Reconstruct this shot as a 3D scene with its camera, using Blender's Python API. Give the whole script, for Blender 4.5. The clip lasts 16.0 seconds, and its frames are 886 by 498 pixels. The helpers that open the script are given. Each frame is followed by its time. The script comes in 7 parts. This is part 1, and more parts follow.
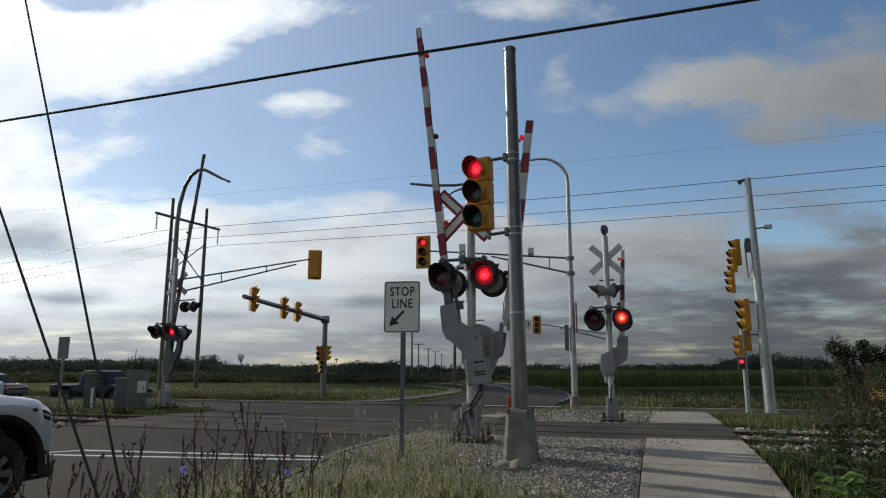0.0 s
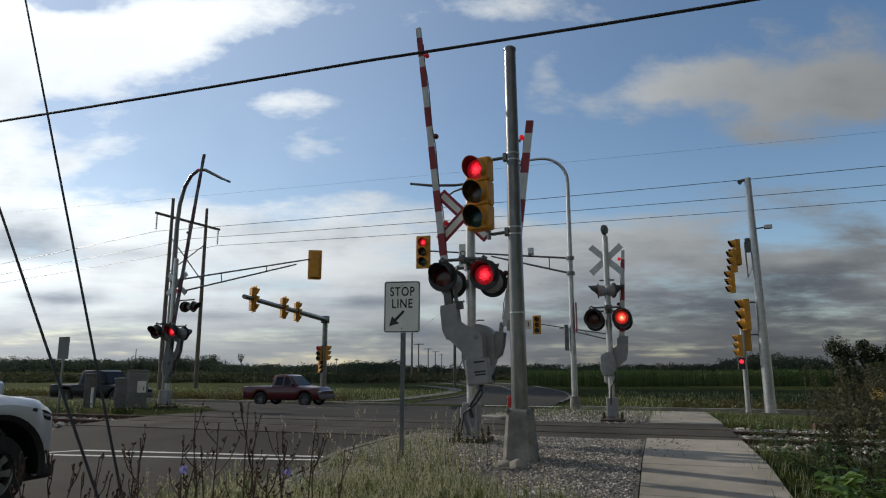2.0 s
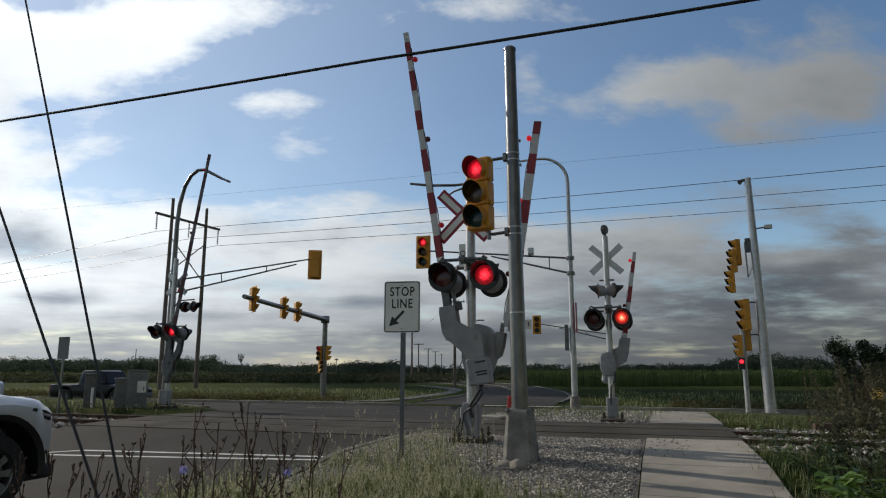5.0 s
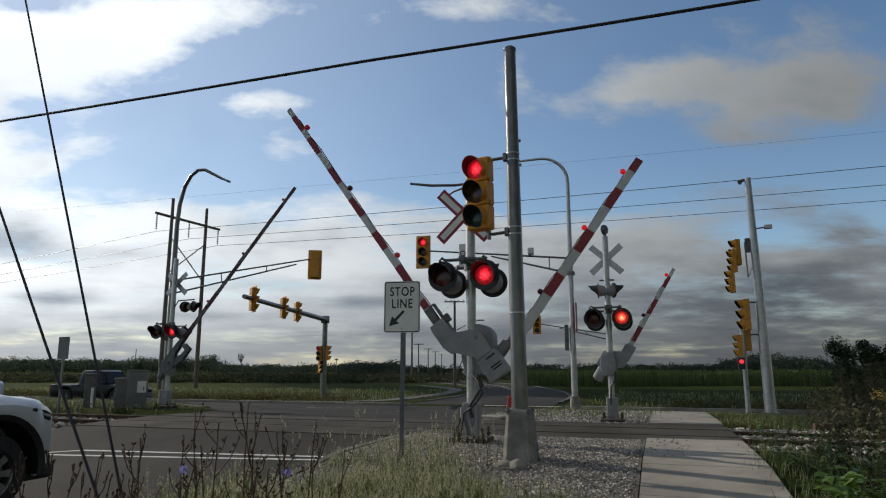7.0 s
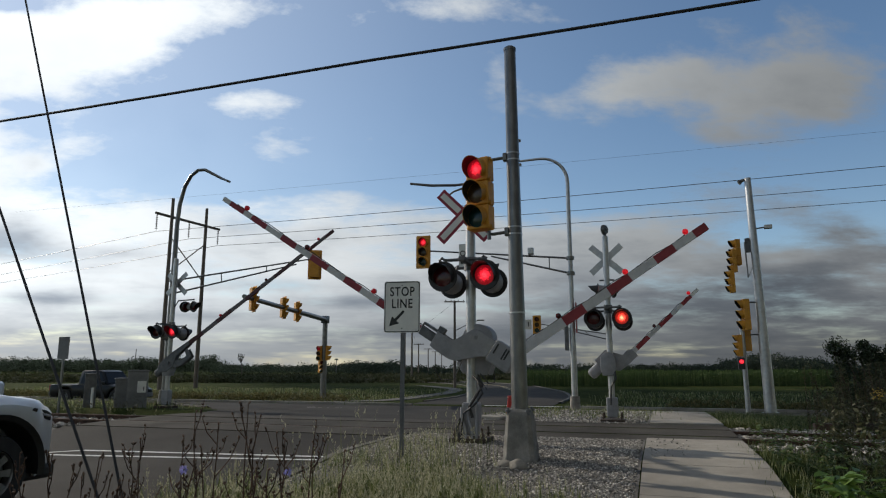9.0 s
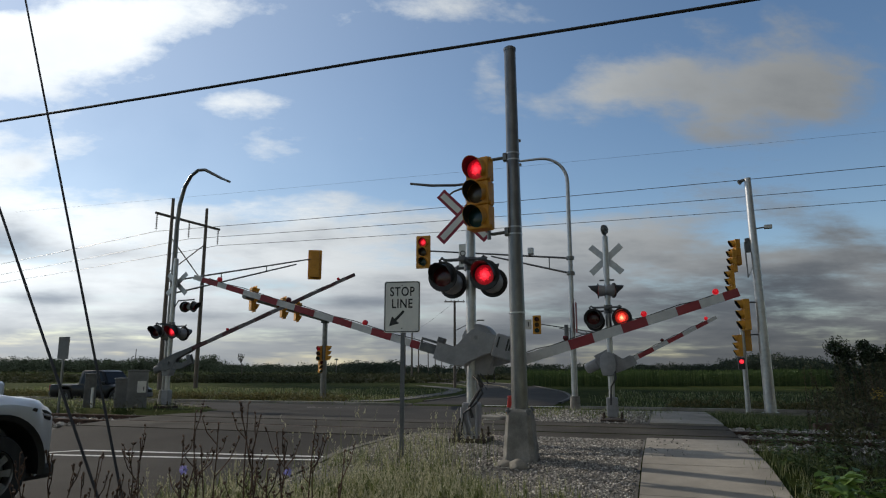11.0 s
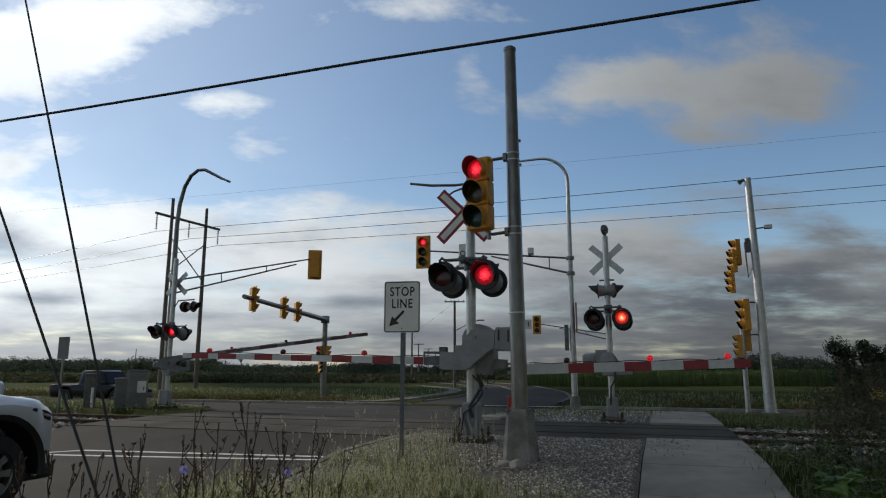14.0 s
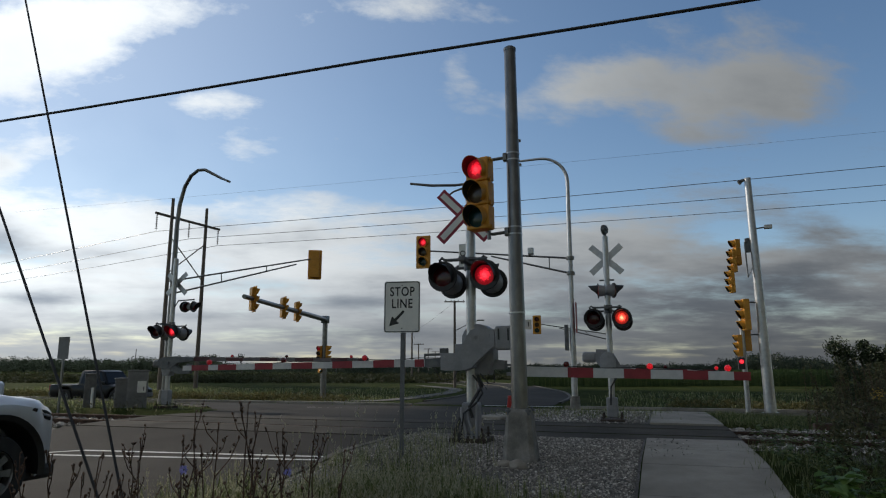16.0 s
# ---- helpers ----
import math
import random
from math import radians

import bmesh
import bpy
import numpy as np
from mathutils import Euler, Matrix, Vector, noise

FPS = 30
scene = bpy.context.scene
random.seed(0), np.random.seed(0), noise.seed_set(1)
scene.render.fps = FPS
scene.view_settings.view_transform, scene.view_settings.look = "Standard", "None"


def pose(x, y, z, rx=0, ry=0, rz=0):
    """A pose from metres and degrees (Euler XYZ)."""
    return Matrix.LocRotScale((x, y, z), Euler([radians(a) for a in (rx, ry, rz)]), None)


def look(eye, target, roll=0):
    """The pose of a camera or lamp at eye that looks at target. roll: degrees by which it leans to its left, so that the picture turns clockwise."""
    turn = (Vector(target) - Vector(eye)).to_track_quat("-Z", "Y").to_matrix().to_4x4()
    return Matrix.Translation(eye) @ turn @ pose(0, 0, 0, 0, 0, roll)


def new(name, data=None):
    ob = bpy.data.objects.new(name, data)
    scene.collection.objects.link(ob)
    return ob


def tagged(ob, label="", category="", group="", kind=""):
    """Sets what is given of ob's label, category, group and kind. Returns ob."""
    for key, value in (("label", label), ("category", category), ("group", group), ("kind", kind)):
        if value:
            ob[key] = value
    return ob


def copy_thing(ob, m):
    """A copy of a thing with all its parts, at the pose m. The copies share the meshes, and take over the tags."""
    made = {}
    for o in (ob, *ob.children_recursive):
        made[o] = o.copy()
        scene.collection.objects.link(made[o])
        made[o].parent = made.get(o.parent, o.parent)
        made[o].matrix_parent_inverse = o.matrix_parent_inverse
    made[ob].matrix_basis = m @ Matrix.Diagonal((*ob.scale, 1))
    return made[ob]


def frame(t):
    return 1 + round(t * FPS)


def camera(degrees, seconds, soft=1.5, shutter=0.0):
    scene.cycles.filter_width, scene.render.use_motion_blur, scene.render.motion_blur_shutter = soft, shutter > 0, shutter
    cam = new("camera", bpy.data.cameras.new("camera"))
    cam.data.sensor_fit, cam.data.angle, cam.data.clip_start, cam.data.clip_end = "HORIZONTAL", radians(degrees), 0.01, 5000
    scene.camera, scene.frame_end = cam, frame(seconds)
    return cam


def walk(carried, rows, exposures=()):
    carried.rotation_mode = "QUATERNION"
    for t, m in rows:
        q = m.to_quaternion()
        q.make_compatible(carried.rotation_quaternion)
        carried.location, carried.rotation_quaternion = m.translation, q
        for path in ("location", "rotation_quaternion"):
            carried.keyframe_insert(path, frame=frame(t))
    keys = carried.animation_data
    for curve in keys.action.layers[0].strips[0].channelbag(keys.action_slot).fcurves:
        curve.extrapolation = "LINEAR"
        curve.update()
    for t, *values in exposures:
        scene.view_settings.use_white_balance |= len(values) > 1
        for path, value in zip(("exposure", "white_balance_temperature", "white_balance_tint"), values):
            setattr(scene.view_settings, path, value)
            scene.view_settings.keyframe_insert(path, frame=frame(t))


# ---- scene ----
cam = camera(67.9, 16.0, soft=1.15)
CAM_POSE = pose(0, 0, 1.5, 90 + 10.27, 0, 0)
walk(cam, [(0.0, CAM_POSE), (16.0, CAM_POSE)])

# ---- light ----
SUN_AZ = radians(-57)      # from straight ahead, to the left
SUN_EL = radians(27)
world = bpy.data.worlds.new("sky")
scene.world = world
world.use_nodes = True
wn = world.node_tree.nodes
sky = wn.new("ShaderNodeTexSky")
sky.sky_type = "NISHITA"
sky.sun_disc = False
sky.sun_elevation = SUN_EL
sky.sun_rotation = SUN_AZ
sky.air_density, sky.dust_density, sky.ozone_density = 1.0, 0.25, 1.5
wn["Background"].inputs["Strength"].default_value = 0.113
deep = wn.new("ShaderNodeHueSaturation")
deep.inputs["Saturation"].default_value = 1.09
world.node_tree.links.new(sky.outputs[0], deep.inputs["Color"])
world.node_tree.links.new(deep.outputs[0], wn["Background"].inputs["Color"])

sun_way = Vector((math.sin(SUN_AZ) * math.cos(SUN_EL), math.cos(SUN_AZ) * math.cos(SUN_EL), math.sin(SUN_EL)))
sun_data = bpy.data.lights.new("sun", "SUN")
sun_data.energy, sun_data.angle, sun_data.color = 3.8, radians(0.6), (1.0, 0.9, 0.76)
sun = new("sun", sun_data)
sun.matrix_basis = look(sun_way * 50, (0, 0, 0))

# ---- plan: r runs along the track to the right, s along the road away from the camera ----
TURN = radians(18)
ST, CT = math.sin(TURN), math.cos(TURN)


def W(r, s, z=0.0):
    return Vector((r * CT + s * ST, -r * ST + s * CT, z))


def RS(x, y):
    return x * CT - y * ST, x * ST + y * CT


def stand(r, s, z, rz=0):
    return Matrix.Translation(W(r, s, z)) @ pose(0, 0, 0, 0, 0, -18 + rz)


VERGE = [(-400, -0.1), (0, -0.05), (5, 0.04), (7.5, 0.15), (9.2, 0.3), (12.0, 0.3), (14.8, 0.3), (17.5, 0.27), (21.5, 0.18),
         (24.5, 0.0), (27, -0.27), (30, -0.40), (34, -0.44), (45, -0.55), (80, -0.62), (400, -0.7), (9000, -0.7)]
ROADZ = [(-400, -0.1), (0, 0.0), (4, 0.07), (6.3, 0.09), (9.0, 0.115), (10.5, 0.16), (12.3, 0.27), (14.8, 0.29), (17.5, 0.24), (21.5, 0.14),
         (24.5, -0.06), (27, -0.30), (30, -0.42), (34, -0.47), (45, -0.56), (80, -0.63), (400, -0.7), (9000, -0.7)]


def along(table, s):
    for (a, za), (b, zb) in zip(table, table[1:]):
        if s <= b:
            k = (s - a) / (b - a)
            return za + (zb - za) * k
    return table[-1][1]


def verge_z(s):
    return (along(VERGE, s - 0.5) + 2 * along(VERGE, s) + along(VERGE, s + 0.5)) / 4


def road_z(s):
    return (along(ROADZ, s - 0.5) + 2 * along(ROADZ, s) + along(ROADZ, s + 0.5)) / 4


# ---- materials ----
def mat(name, rough=0.6, metal=0.0):
    m = bpy.data.materials.new(name)
    m.use_nodes = True
    b = m.node_tree.nodes["Principled BSDF"]
    b.inputs["Roughness"].default_value = rough
    b.inputs["Metallic"].default_value = metal
    return m, m.node_tree.nodes, m.node_tree.links, b


def tex_noise(n, l, scale, detail=4, rough=0.6, space="Object", stretch=None):
    tc = n.new("ShaderNodeTexCoord")
    t = n.new("ShaderNodeTexNoise")
    t.inputs["Scale"].default_value = scale
    t.inputs["Detail"].default_value = detail
    t.inputs["Roughness"].default_value = rough
    if stretch:
        mp = n.new("ShaderNodeMapping")
        mp.inputs["Scale"].default_value = stretch
        l.new(tc.outputs[space], mp.inputs["Vector"])
        l.new(mp.outputs[0], t.inputs["Vector"])
    else:
        l.new(tc.outputs[space], t.inputs["Vector"])
    return t.outputs["Fac"]


def ramp(n, l, fac, stops):
    r = n.new("ShaderNodeValToRGB")
    while len(r.color_ramp.elements) < len(stops):
        r.color_ramp.elements.new(0.5)
    for e, (p, c) in zip(r.color_ramp.elements, stops):
        e.position, e.color = p, (*c, 1)
    l.new(fac, r.inputs["Fac"])
    return r.outputs["Color"]


def mix(n, l, fac, a, b, how="MIX"):
    x = n.new("ShaderNodeMix")
    x.data_type, x.blend_type = "RGBA", how
    for sock, v in ((x.inputs["Factor"], fac), (x.inputs["A"], a), (x.inputs["B"], b)):
        if isinstance(v, (int, float)):
            sock.default_value = v
        elif isinstance(v, tuple):
            sock.default_value = (*v, 1)
        else:
            l.new(v, sock)
    return x.outputs["Result"]


def bump(n, l, b, height, strength=0.3, dist=0.01):
    p = n.new("ShaderNodeBump")
    p.inputs["Strength"].default_value = strength
    p.inputs["Distance"].default_value = dist
    l.new(height, p.inputs["Height"])
    l.new(p.outputs[0], b.inputs["Normal"])


def surface(name, stops, scale=6.0, fine=80.0, rough=0.6, metal=0.0, grain=0.25, dist=0.003, stretch=None, big=None, vary=0.0, sheen=0.5):
    """Two scales of tone: broad patches by the ramp, fine grain over it, a shallow relief."""
    m, n, l, b = mat(name, rough, metal)
    b.inputs["Specular IOR Level"].default_value = sheen
    f1 = tex_noise(n, l, scale, 4, 0.6, stretch=stretch)
    c = ramp(n, l, f1, stops)
    f2 = tex_noise(n, l, fine, 3, 0.7, stretch=stretch)
    g = ramp(n, l, f2, [(0.25, (1 - grain,) * 3), (0.75, (1 + grain * 0.5,) * 3)])
    c = mix(n, l, 1.0, c, g, "MULTIPLY")
    if big:
        f3 = tex_noise(n, l, big, 3, 0.5)
        c = mix(n, l, 1.0, c, ramp(n, l, f3, [(0.3, (0.72,) * 3), (0.7, (1.18,) * 3)]), "MULTIPLY")
    if vary:
        oi = n.new("ShaderNodeObjectInfo")
        c = mix(n, l, 1.0, c, ramp(n, l, oi.outputs["Random"], [(0.0, (1 - vary,) * 3), (1.0, (1 + vary,) * 3)]), "MULTIPLY")
    l.new(c, b.inputs["Base Color"])
    bump(n, l, b, f2, 0.35, dist)
    return m


def leafy(name, stops, rough=0.55, trans=0.25):
    """Foliage whose tone changes from leaf to leaf; thin leaves let some light through."""
    m, n, l, b = mat(name, rough)
    geo = n.new("ShaderNodeNewGeometry")
    c = ramp(n, l, geo.outputs["Random Per Island"], stops)
    l.new(c, b.inputs["Base Color"])
    tr = n.new("ShaderNodeBsdfTranslucent")
    l.new(c, tr.inputs["Color"])
    ms = n.new("ShaderNodeMixShader")
    ms.inputs[0].default_value = trans
    l.new(b.outputs[0], ms.inputs[1])
    l.new(tr.outputs[0], ms.inputs[2])
    l.new(ms.outputs[0], n["Material Output"].inputs["Surface"])
    return m


def lit_lens(name, rim, core, strength, k=1.0):
    """A lit signal lens: hot in the middle where the lamp sits behind it, with the cells of its moulded glass."""
    m, n, l, b = mat(name, 0.3)
    tc = n.new("ShaderNodeTexCoord")
    ln = n.new("ShaderNodeVectorMath")
    ln.operation = "LENGTH"
    l.new(tc.outputs["Object"], ln.inputs[0])
    vor = n.new("ShaderNodeTexVoronoi")
    vor.inputs["Scale"].default_value = 38 / k
    l.new(tc.outputs["Object"], vor.inputs["Vector"])
    ad = n.new("ShaderNodeMath")
    ad.operation = "MULTIPLY_ADD"
    ad.inputs[1].default_value = 0.075 * k
    l.new(vor.outputs["Distance"], ad.inputs[0])
    l.new(ln.outputs["Value"], ad.inputs[2])
    c = ramp(n, l, ad.outputs[0], [(0.05 * k, core), (0.1 * k, rim), (0.13 * k, tuple(v * 0.25 for v in rim)), (0.155 * k, tuple(v * 0.12 for v in rim))])
    b.inputs["Base Color"].default_value = (0.35, 0.01, 0.015, 1)
    l.new(c, b.inputs["Emission Color"])
    b.inputs["Emission Strength"].default_value = strength
    return m


M = {}
M["galv"] = surface("galvanised_steel", [(0.3, (0.125, 0.125, 0.126)), (0.55, (0.175, 0.174, 0.172)), (0.75, (0.235, 0.23, 0.224))], 9, 120, 0.34, 0.8, 0.15, 0.001, stretch=(1, 1, 0.35))
M["alu"] = surface("weathered_aluminium", [(0.3, (0.36, 0.365, 0.38)), (0.7, (0.5, 0.5, 0.5))], 7, 90, 0.38, 0.8, 0.12, 0.001)
M["greypaint"] = surface("grey_painted_steel", [(0.3, (0.21, 0.212, 0.225)), (0.55, (0.27, 0.272, 0.285)), (0.75, (0.32, 0.322, 0.33))], 5, 60, 0.5, 0.1, 0.12, 0.001, vary=0.06)
M["cabinet"] = surface("dull_grey_cabinet_paint", [(0.3, (0.13, 0.135, 0.14)), (0.7, (0.2, 0.205, 0.21))], 3, 50, 0.6, 0.0, 0.15, 0.001, vary=0.15)
M["darkgrey"] = surface("dark_grey_cast_metal", [(0.3, (0.09, 0.095, 0.1)), (0.7, (0.16, 0.165, 0.17))], 8, 70, 0.55, 0.3, 0.2, 0.001)
M["black"] = surface("black_painted_metal", [(0.3, (0.012, 0.012, 0.013)), (0.7, (0.026, 0.026, 0.027))], 6, 70, 0.5, 0.0, 0.2, 0.001)
M["yellow"] = surface("amber_yellow_paint", [(0.3, (0.5, 0.22, 0.018)), (0.7, (0.62, 0.29, 0.025))], 6, 70, 0.45, 0.0, 0.12, 0.001, vary=0.08)
M["white"] = surface("white_reflective_paint", [(0.3, (0.46, 0.46, 0.47)), (0.7, (0.6, 0.6, 0.6))], 6, 80, 0.45, 0.0, 0.1, 0.001)
M["red"] = surface("red_reflective_paint", [(0.3, (0.2, 0.012, 0.022)), (0.7, (0.29, 0.02, 0.03))], 6, 80, 0.45, 0.0, 0.12, 0.001)
M["maroon"] = surface("maroon_sign_border", [(0.3, (0.26, 0.02, 0.045)), (0.7, (0.34, 0.03, 0.06))], 6, 80, 0.5, 0.0, 0.12, 0.001)
M["signwhite"] = surface("white_sign_sheeting", [(0.3, (0.66, 0.66, 0.64)), (0.7, (0.78, 0.78, 0.75))], 4, 60, 0.5, 0.0, 0.06, 0.0005)
M["wood"] = surface("weathered_pole_wood", [(0.3, (0.1, 0.08, 0.065)), (0.7, (0.2, 0.165, 0.135))], 4, 30, 0.85, 0.0, 0.3, 0.006, stretch=(3, 3, 0.2), vary=0.15)
M["concrete"] = surface("pavement_concrete", [(0.3, (0.255, 0.236, 0.205)), (0.55, (0.325, 0.301, 0.261)), (0.75, (0.376, 0.35, 0.304))], 1.6, 90, 0.9, 0.0, 0.25, 0.003, big=0.7, vary=0.07, sheen=0.15)
M["footing"] = surface("footing_concrete", [(0.3, (0.2, 0.192, 0.178)), (0.7, (0.31, 0.298, 0.275))], 5, 70, 0.9, 0.0, 0.25, 0.003, big=2.5, sheen=0.15)
M["kerbstone"] = surface("dirty_kerb_concrete", [(0.3, (0.1, 0.095, 0.086)), (0.7, (0.19, 0.18, 0.163))], 3, 60, 0.9, 0.0, 0.3, 0.003, big=0.8, sheen=0.15)
M["asphalt"] = surface("worn_asphalt", [(0.3, (0.041, 0.038, 0.034)), (0.5, (0.052, 0.048, 0.043)), (0.7, (0.066, 0.061, 0.054))], 0.35, 55, 0.85, 0.0, 0.35, 0.004, big=0.06, sheen=0.07)
# road asphalt with a raised base colour, offsetting how dark the strips shade
M["asphalt_cross"] = surface("lightened_crossing_asphalt", [(0.3, (0.055, 0.05, 0.043)), (0.5, (0.072, 0.066, 0.057)), (0.7, (0.09, 0.083, 0.072))], 1.2, 55, 0.85, 0.0, 0.35, 0.004, big=0.3, sheen=0.07)
M["marking"] = surface("worn_road_paint", [(0.3, (0.42, 0.42, 0.4)), (0.6, (0.66, 0.66, 0.64))], 3.5, 40, 0.7, 0.0, 0.3, 0.002)
M["marking_yellow"] = surface("yellow_road_paint", [(0.3, (0.22, 0.17, 0.07)), (0.6, (0.32, 0.25, 0.1))], 3.5, 40, 0.7, 0.0, 0.3, 0.002)
M["rust"] = surface("rusty_steel", [(0.3, (0.06, 0.035, 0.025)), (0.7, (0.14, 0.08, 0.055))], 5, 50, 0.75, 0.3, 0.3, 0.002)
M["tie"] = surface("creosoted_timber", [(0.3, (0.035, 0.027, 0.022)), (0.7, (0.075, 0.055, 0.042))], 4, 30, 0.9, 0.0, 0.3, 0.005, vary=0.2)
M["rubber"] = surface("tyre_rubber", [(0.3, (0.014, 0.014, 0.014)), (0.7, (0.028, 0.028, 0.028))], 8, 80, 0.8, 0.0, 0.2, 0.002)
M["rim"] = surface("alloy_wheel", [(0.3, (0.16, 0.165, 0.17)), (0.7, (0.26, 0.265, 0.27))], 6, 60, 0.35, 0.8, 0.1, 0.0005)
M["cable"] = surface("black_cable_sheath", [(0.3, (0.012, 0.012, 0.014)), (0.7, (0.022, 0.022, 0.024))], 6, 60, 0.6, 0.0, 0.15, 0.0005)
M["wire"] = surface("dull_conductor_wire", [(0.3, (0.09, 0.09, 0.095)), (0.7, (0.14, 0.14, 0.14))], 3, 40, 0.5, 0.4, 0.15, 0.0005)
M["insulator"] = surface("brown_porcelain", [(0.3, (0.06, 0.04, 0.035)), (0.7, (0.1, 0.075, 0.065))], 6, 40, 0.3, 0.0, 0.1, 0.0005)
M["lens_dark"] = surface("unlit_red_lens", [(0.3, (0.055, 0.006, 0.007)), (0.7, (0.1, 0.01, 0.012))], 30, 120, 0.16, 0.0, 0.3, 0.002)
M["lens_amber"] = surface("unlit_amber_lens", [(0.3, (0.05, 0.03, 0.015)), (0.7, (0.085, 0.05, 0.025))], 30, 120, 0.18, 0.0, 0.3, 0.002)
M["lens_green"] = surface("unlit_green_lens", [(0.3, (0.008, 0.03, 0.03)), (0.7, (0.014, 0.05, 0.045))], 30, 120, 0.18, 0.0, 0.3, 0.002)
M["lit_red"] = lit_lens("lit_red_lens", (0.85, 0.012, 0.03), (1.0, 0.05, 0.07), 1.5)
M["lit_hot"] = lit_lens("lit_red_lens_seen_head_on", (1.0, 0.05, 0.03), (1.0, 0.42, 0.2), 2.4)
M["lit_small"] = lit_lens("lit_arm_lamp", (1.0, 0.015, 0.03), (1.0, 0.45, 0.4), 2.2, 0.4)
M["lit_dim"] = lit_lens("arm_lamp_seen_off_axis", (0.6, 0.01, 0.03), (0.9, 0.03, 0.05), 0.8, 0.36)
# far arm's backlit side: its shade is put into these two base colours
M["armback_shaded"] = surface("shaded_arm_back", [(0.3, (0.1, 0.09, 0.095)), (0.7, (0.16, 0.14, 0.145))], 6, 80, 0.6, 0.0, 0.15, 0.001)
M["armback_red_shaded"] = surface("shaded_arm_back_stripe", [(0.3, (0.06, 0.022, 0.027)), (0.7, (0.1, 0.035, 0.04))], 6, 80, 0.6, 0.0, 0.15, 0.001)
M["orange"] = surface("faded_orange_plastic", [(0.3, (0.42, 0.03, 0.025)), (0.7, (0.55, 0.045, 0.035))], 5, 50, 0.6, 0.0, 0.15, 0.001)


def paint(name, colour, flake=0.0):
    m, n, l, b = mat(name, 0.28, 0.0)
    f = tex_noise(n, l, 3.0, 3)
    c = ramp(n, l, f, [(0.3, tuple(v * 0.86 for v in colour)), (0.7, colour)])
    l.new(c, b.inputs["Base Color"])
    b.inputs["Coat Weight"].default_value = 0.4
    b.inputs["Coat Roughness"].default_value = 0.08
    return m


M["car_white"] = paint("white_car_paint", (0.55, 0.56, 0.58))
M["car_black"] = paint("black_car_paint", (0.007, 0.0075, 0.009))
black_paint = M["car_black"].node_tree.nodes["Principled BSDF"].inputs
black_paint["Coat Weight"].default_value, black_paint["Specular IOR Level"].default_value, black_paint["Roughness"].default_value = 0.08, 0.2, 0.35
M["car_red"] = paint("dark_red_car_paint", (0.085, 0.006, 0.012))
mg, ng, lg, bg = mat("dark_car_glass", 0.12)
bg.inputs["Specular IOR Level"].default_value = 0.25
bg.inputs["Base Color"].default_value = (0.012, 0.014, 0.016, 1)
M["glass"] = mg
mg, ng, lg, bg = mat("headlight_glass", 0.06)
bg.inputs["Base Color"].default_value = (0.45, 0.47, 0.5, 1)
bg.inputs["Metallic"].default_value = 0.6
M["headlight"] = mg


def ground_material():
    """Mown grass and meadow: broad patches, dry streaks, fine tufts; soil shows through."""
    m, n, l, b = mat("meadow", 1.0)
    b.inputs["Specular IOR Level"].default_value = 0.03
    f0 = tex_noise(n, l, 0.03, 3, 0.5)
    f1 = tex_noise(n, l, 0.5, 5, 0.65)
    f2 = tex_noise(n, l, 14, 4, 0.7)
    c = ramp(n, l, f1, [(0.3, (0.02, 0.028, 0.008)), (0.5, (0.034, 0.047, 0.013)), (0.68, (0.067, 0.066, 0.024))])
    c = mix(n, l, 1.0, c, ramp(n, l, f0, [(0.35, (0.75, 0.8, 0.75)), (0.65, (1.2, 1.15, 1.0))]), "MULTIPLY")
    c = mix(n, l, 1.0, c, ramp(n, l, f2, [(0.3, (0.55,) * 3), (0.7, (1.35,) * 3)]), "MULTIPLY")
    l.new(c, b.inputs["Base Color"])
    bump(n, l, b, f2, 0.8, 0.05)
    return m


M["meadow"] = ground_material()


def gravel_material(name):
    m, n, l, b = mat(name, 0.85)
    geo = n.new("ShaderNodeNewGeometry")
    k = 1.5
    c = ramp(n, l, geo.outputs["Random Per Island"], [(0.0, (0.075 * k, 0.068 * k, 0.06 * k)), (0.5, (0.175 * k, 0.163 * k, 0.147 * k)), (0.85, (0.31 * k, 0.29 * k, 0.26 * k)), (1.0, (0.5 * k, 0.475 * k, 0.43 * k))])
    f = tex_noise(n, l, 60, 3)
    c = mix(n, l, 1.0, c, ramp(n, l, f, [(0.3, (0.75,) * 3), (0.7, (1.15,) * 3)]), "MULTIPLY")
    l.new(c, b.inputs["Base Color"])
    bump(n, l, b, f, 0.4, 0.004)
    return m


M["gravel"] = gravel_material("crushed_stone")
M["gravelbed"] = surface("gravel_bed", [(0.3, (0.08, 0.076, 0.07)), (0.5, (0.16, 0.154, 0.145)), (0.7, (0.29, 0.28, 0.26))], 40, 90, 0.95, 0.0, 0.4, 0.02, big=0.8, sheen=0.1)
M["ballast"] = surface("track_ballast", [(0.3, (0.1, 0.098, 0.095)), (0.5, (0.2, 0.195, 0.19)), (0.7, (0.36, 0.35, 0.34))], 14, 60, 0.9, 0.0, 0.4, 0.03)
M["grass"] = leafy("roadside_grass_blades", [(0.0, (0.05, 0.07, 0.018)), (0.35, (0.105, 0.138, 0.042)), (0.7, (0.19, 0.208, 0.085)), (1.0, (0.36, 0.35, 0.2))], 0.55, 0.45)
M["seed"] = leafy("pale_seed_heads", [(0.0, (0.28, 0.28, 0.18)), (1.0, (0.5, 0.48, 0.34))], 0.8, 0.4)
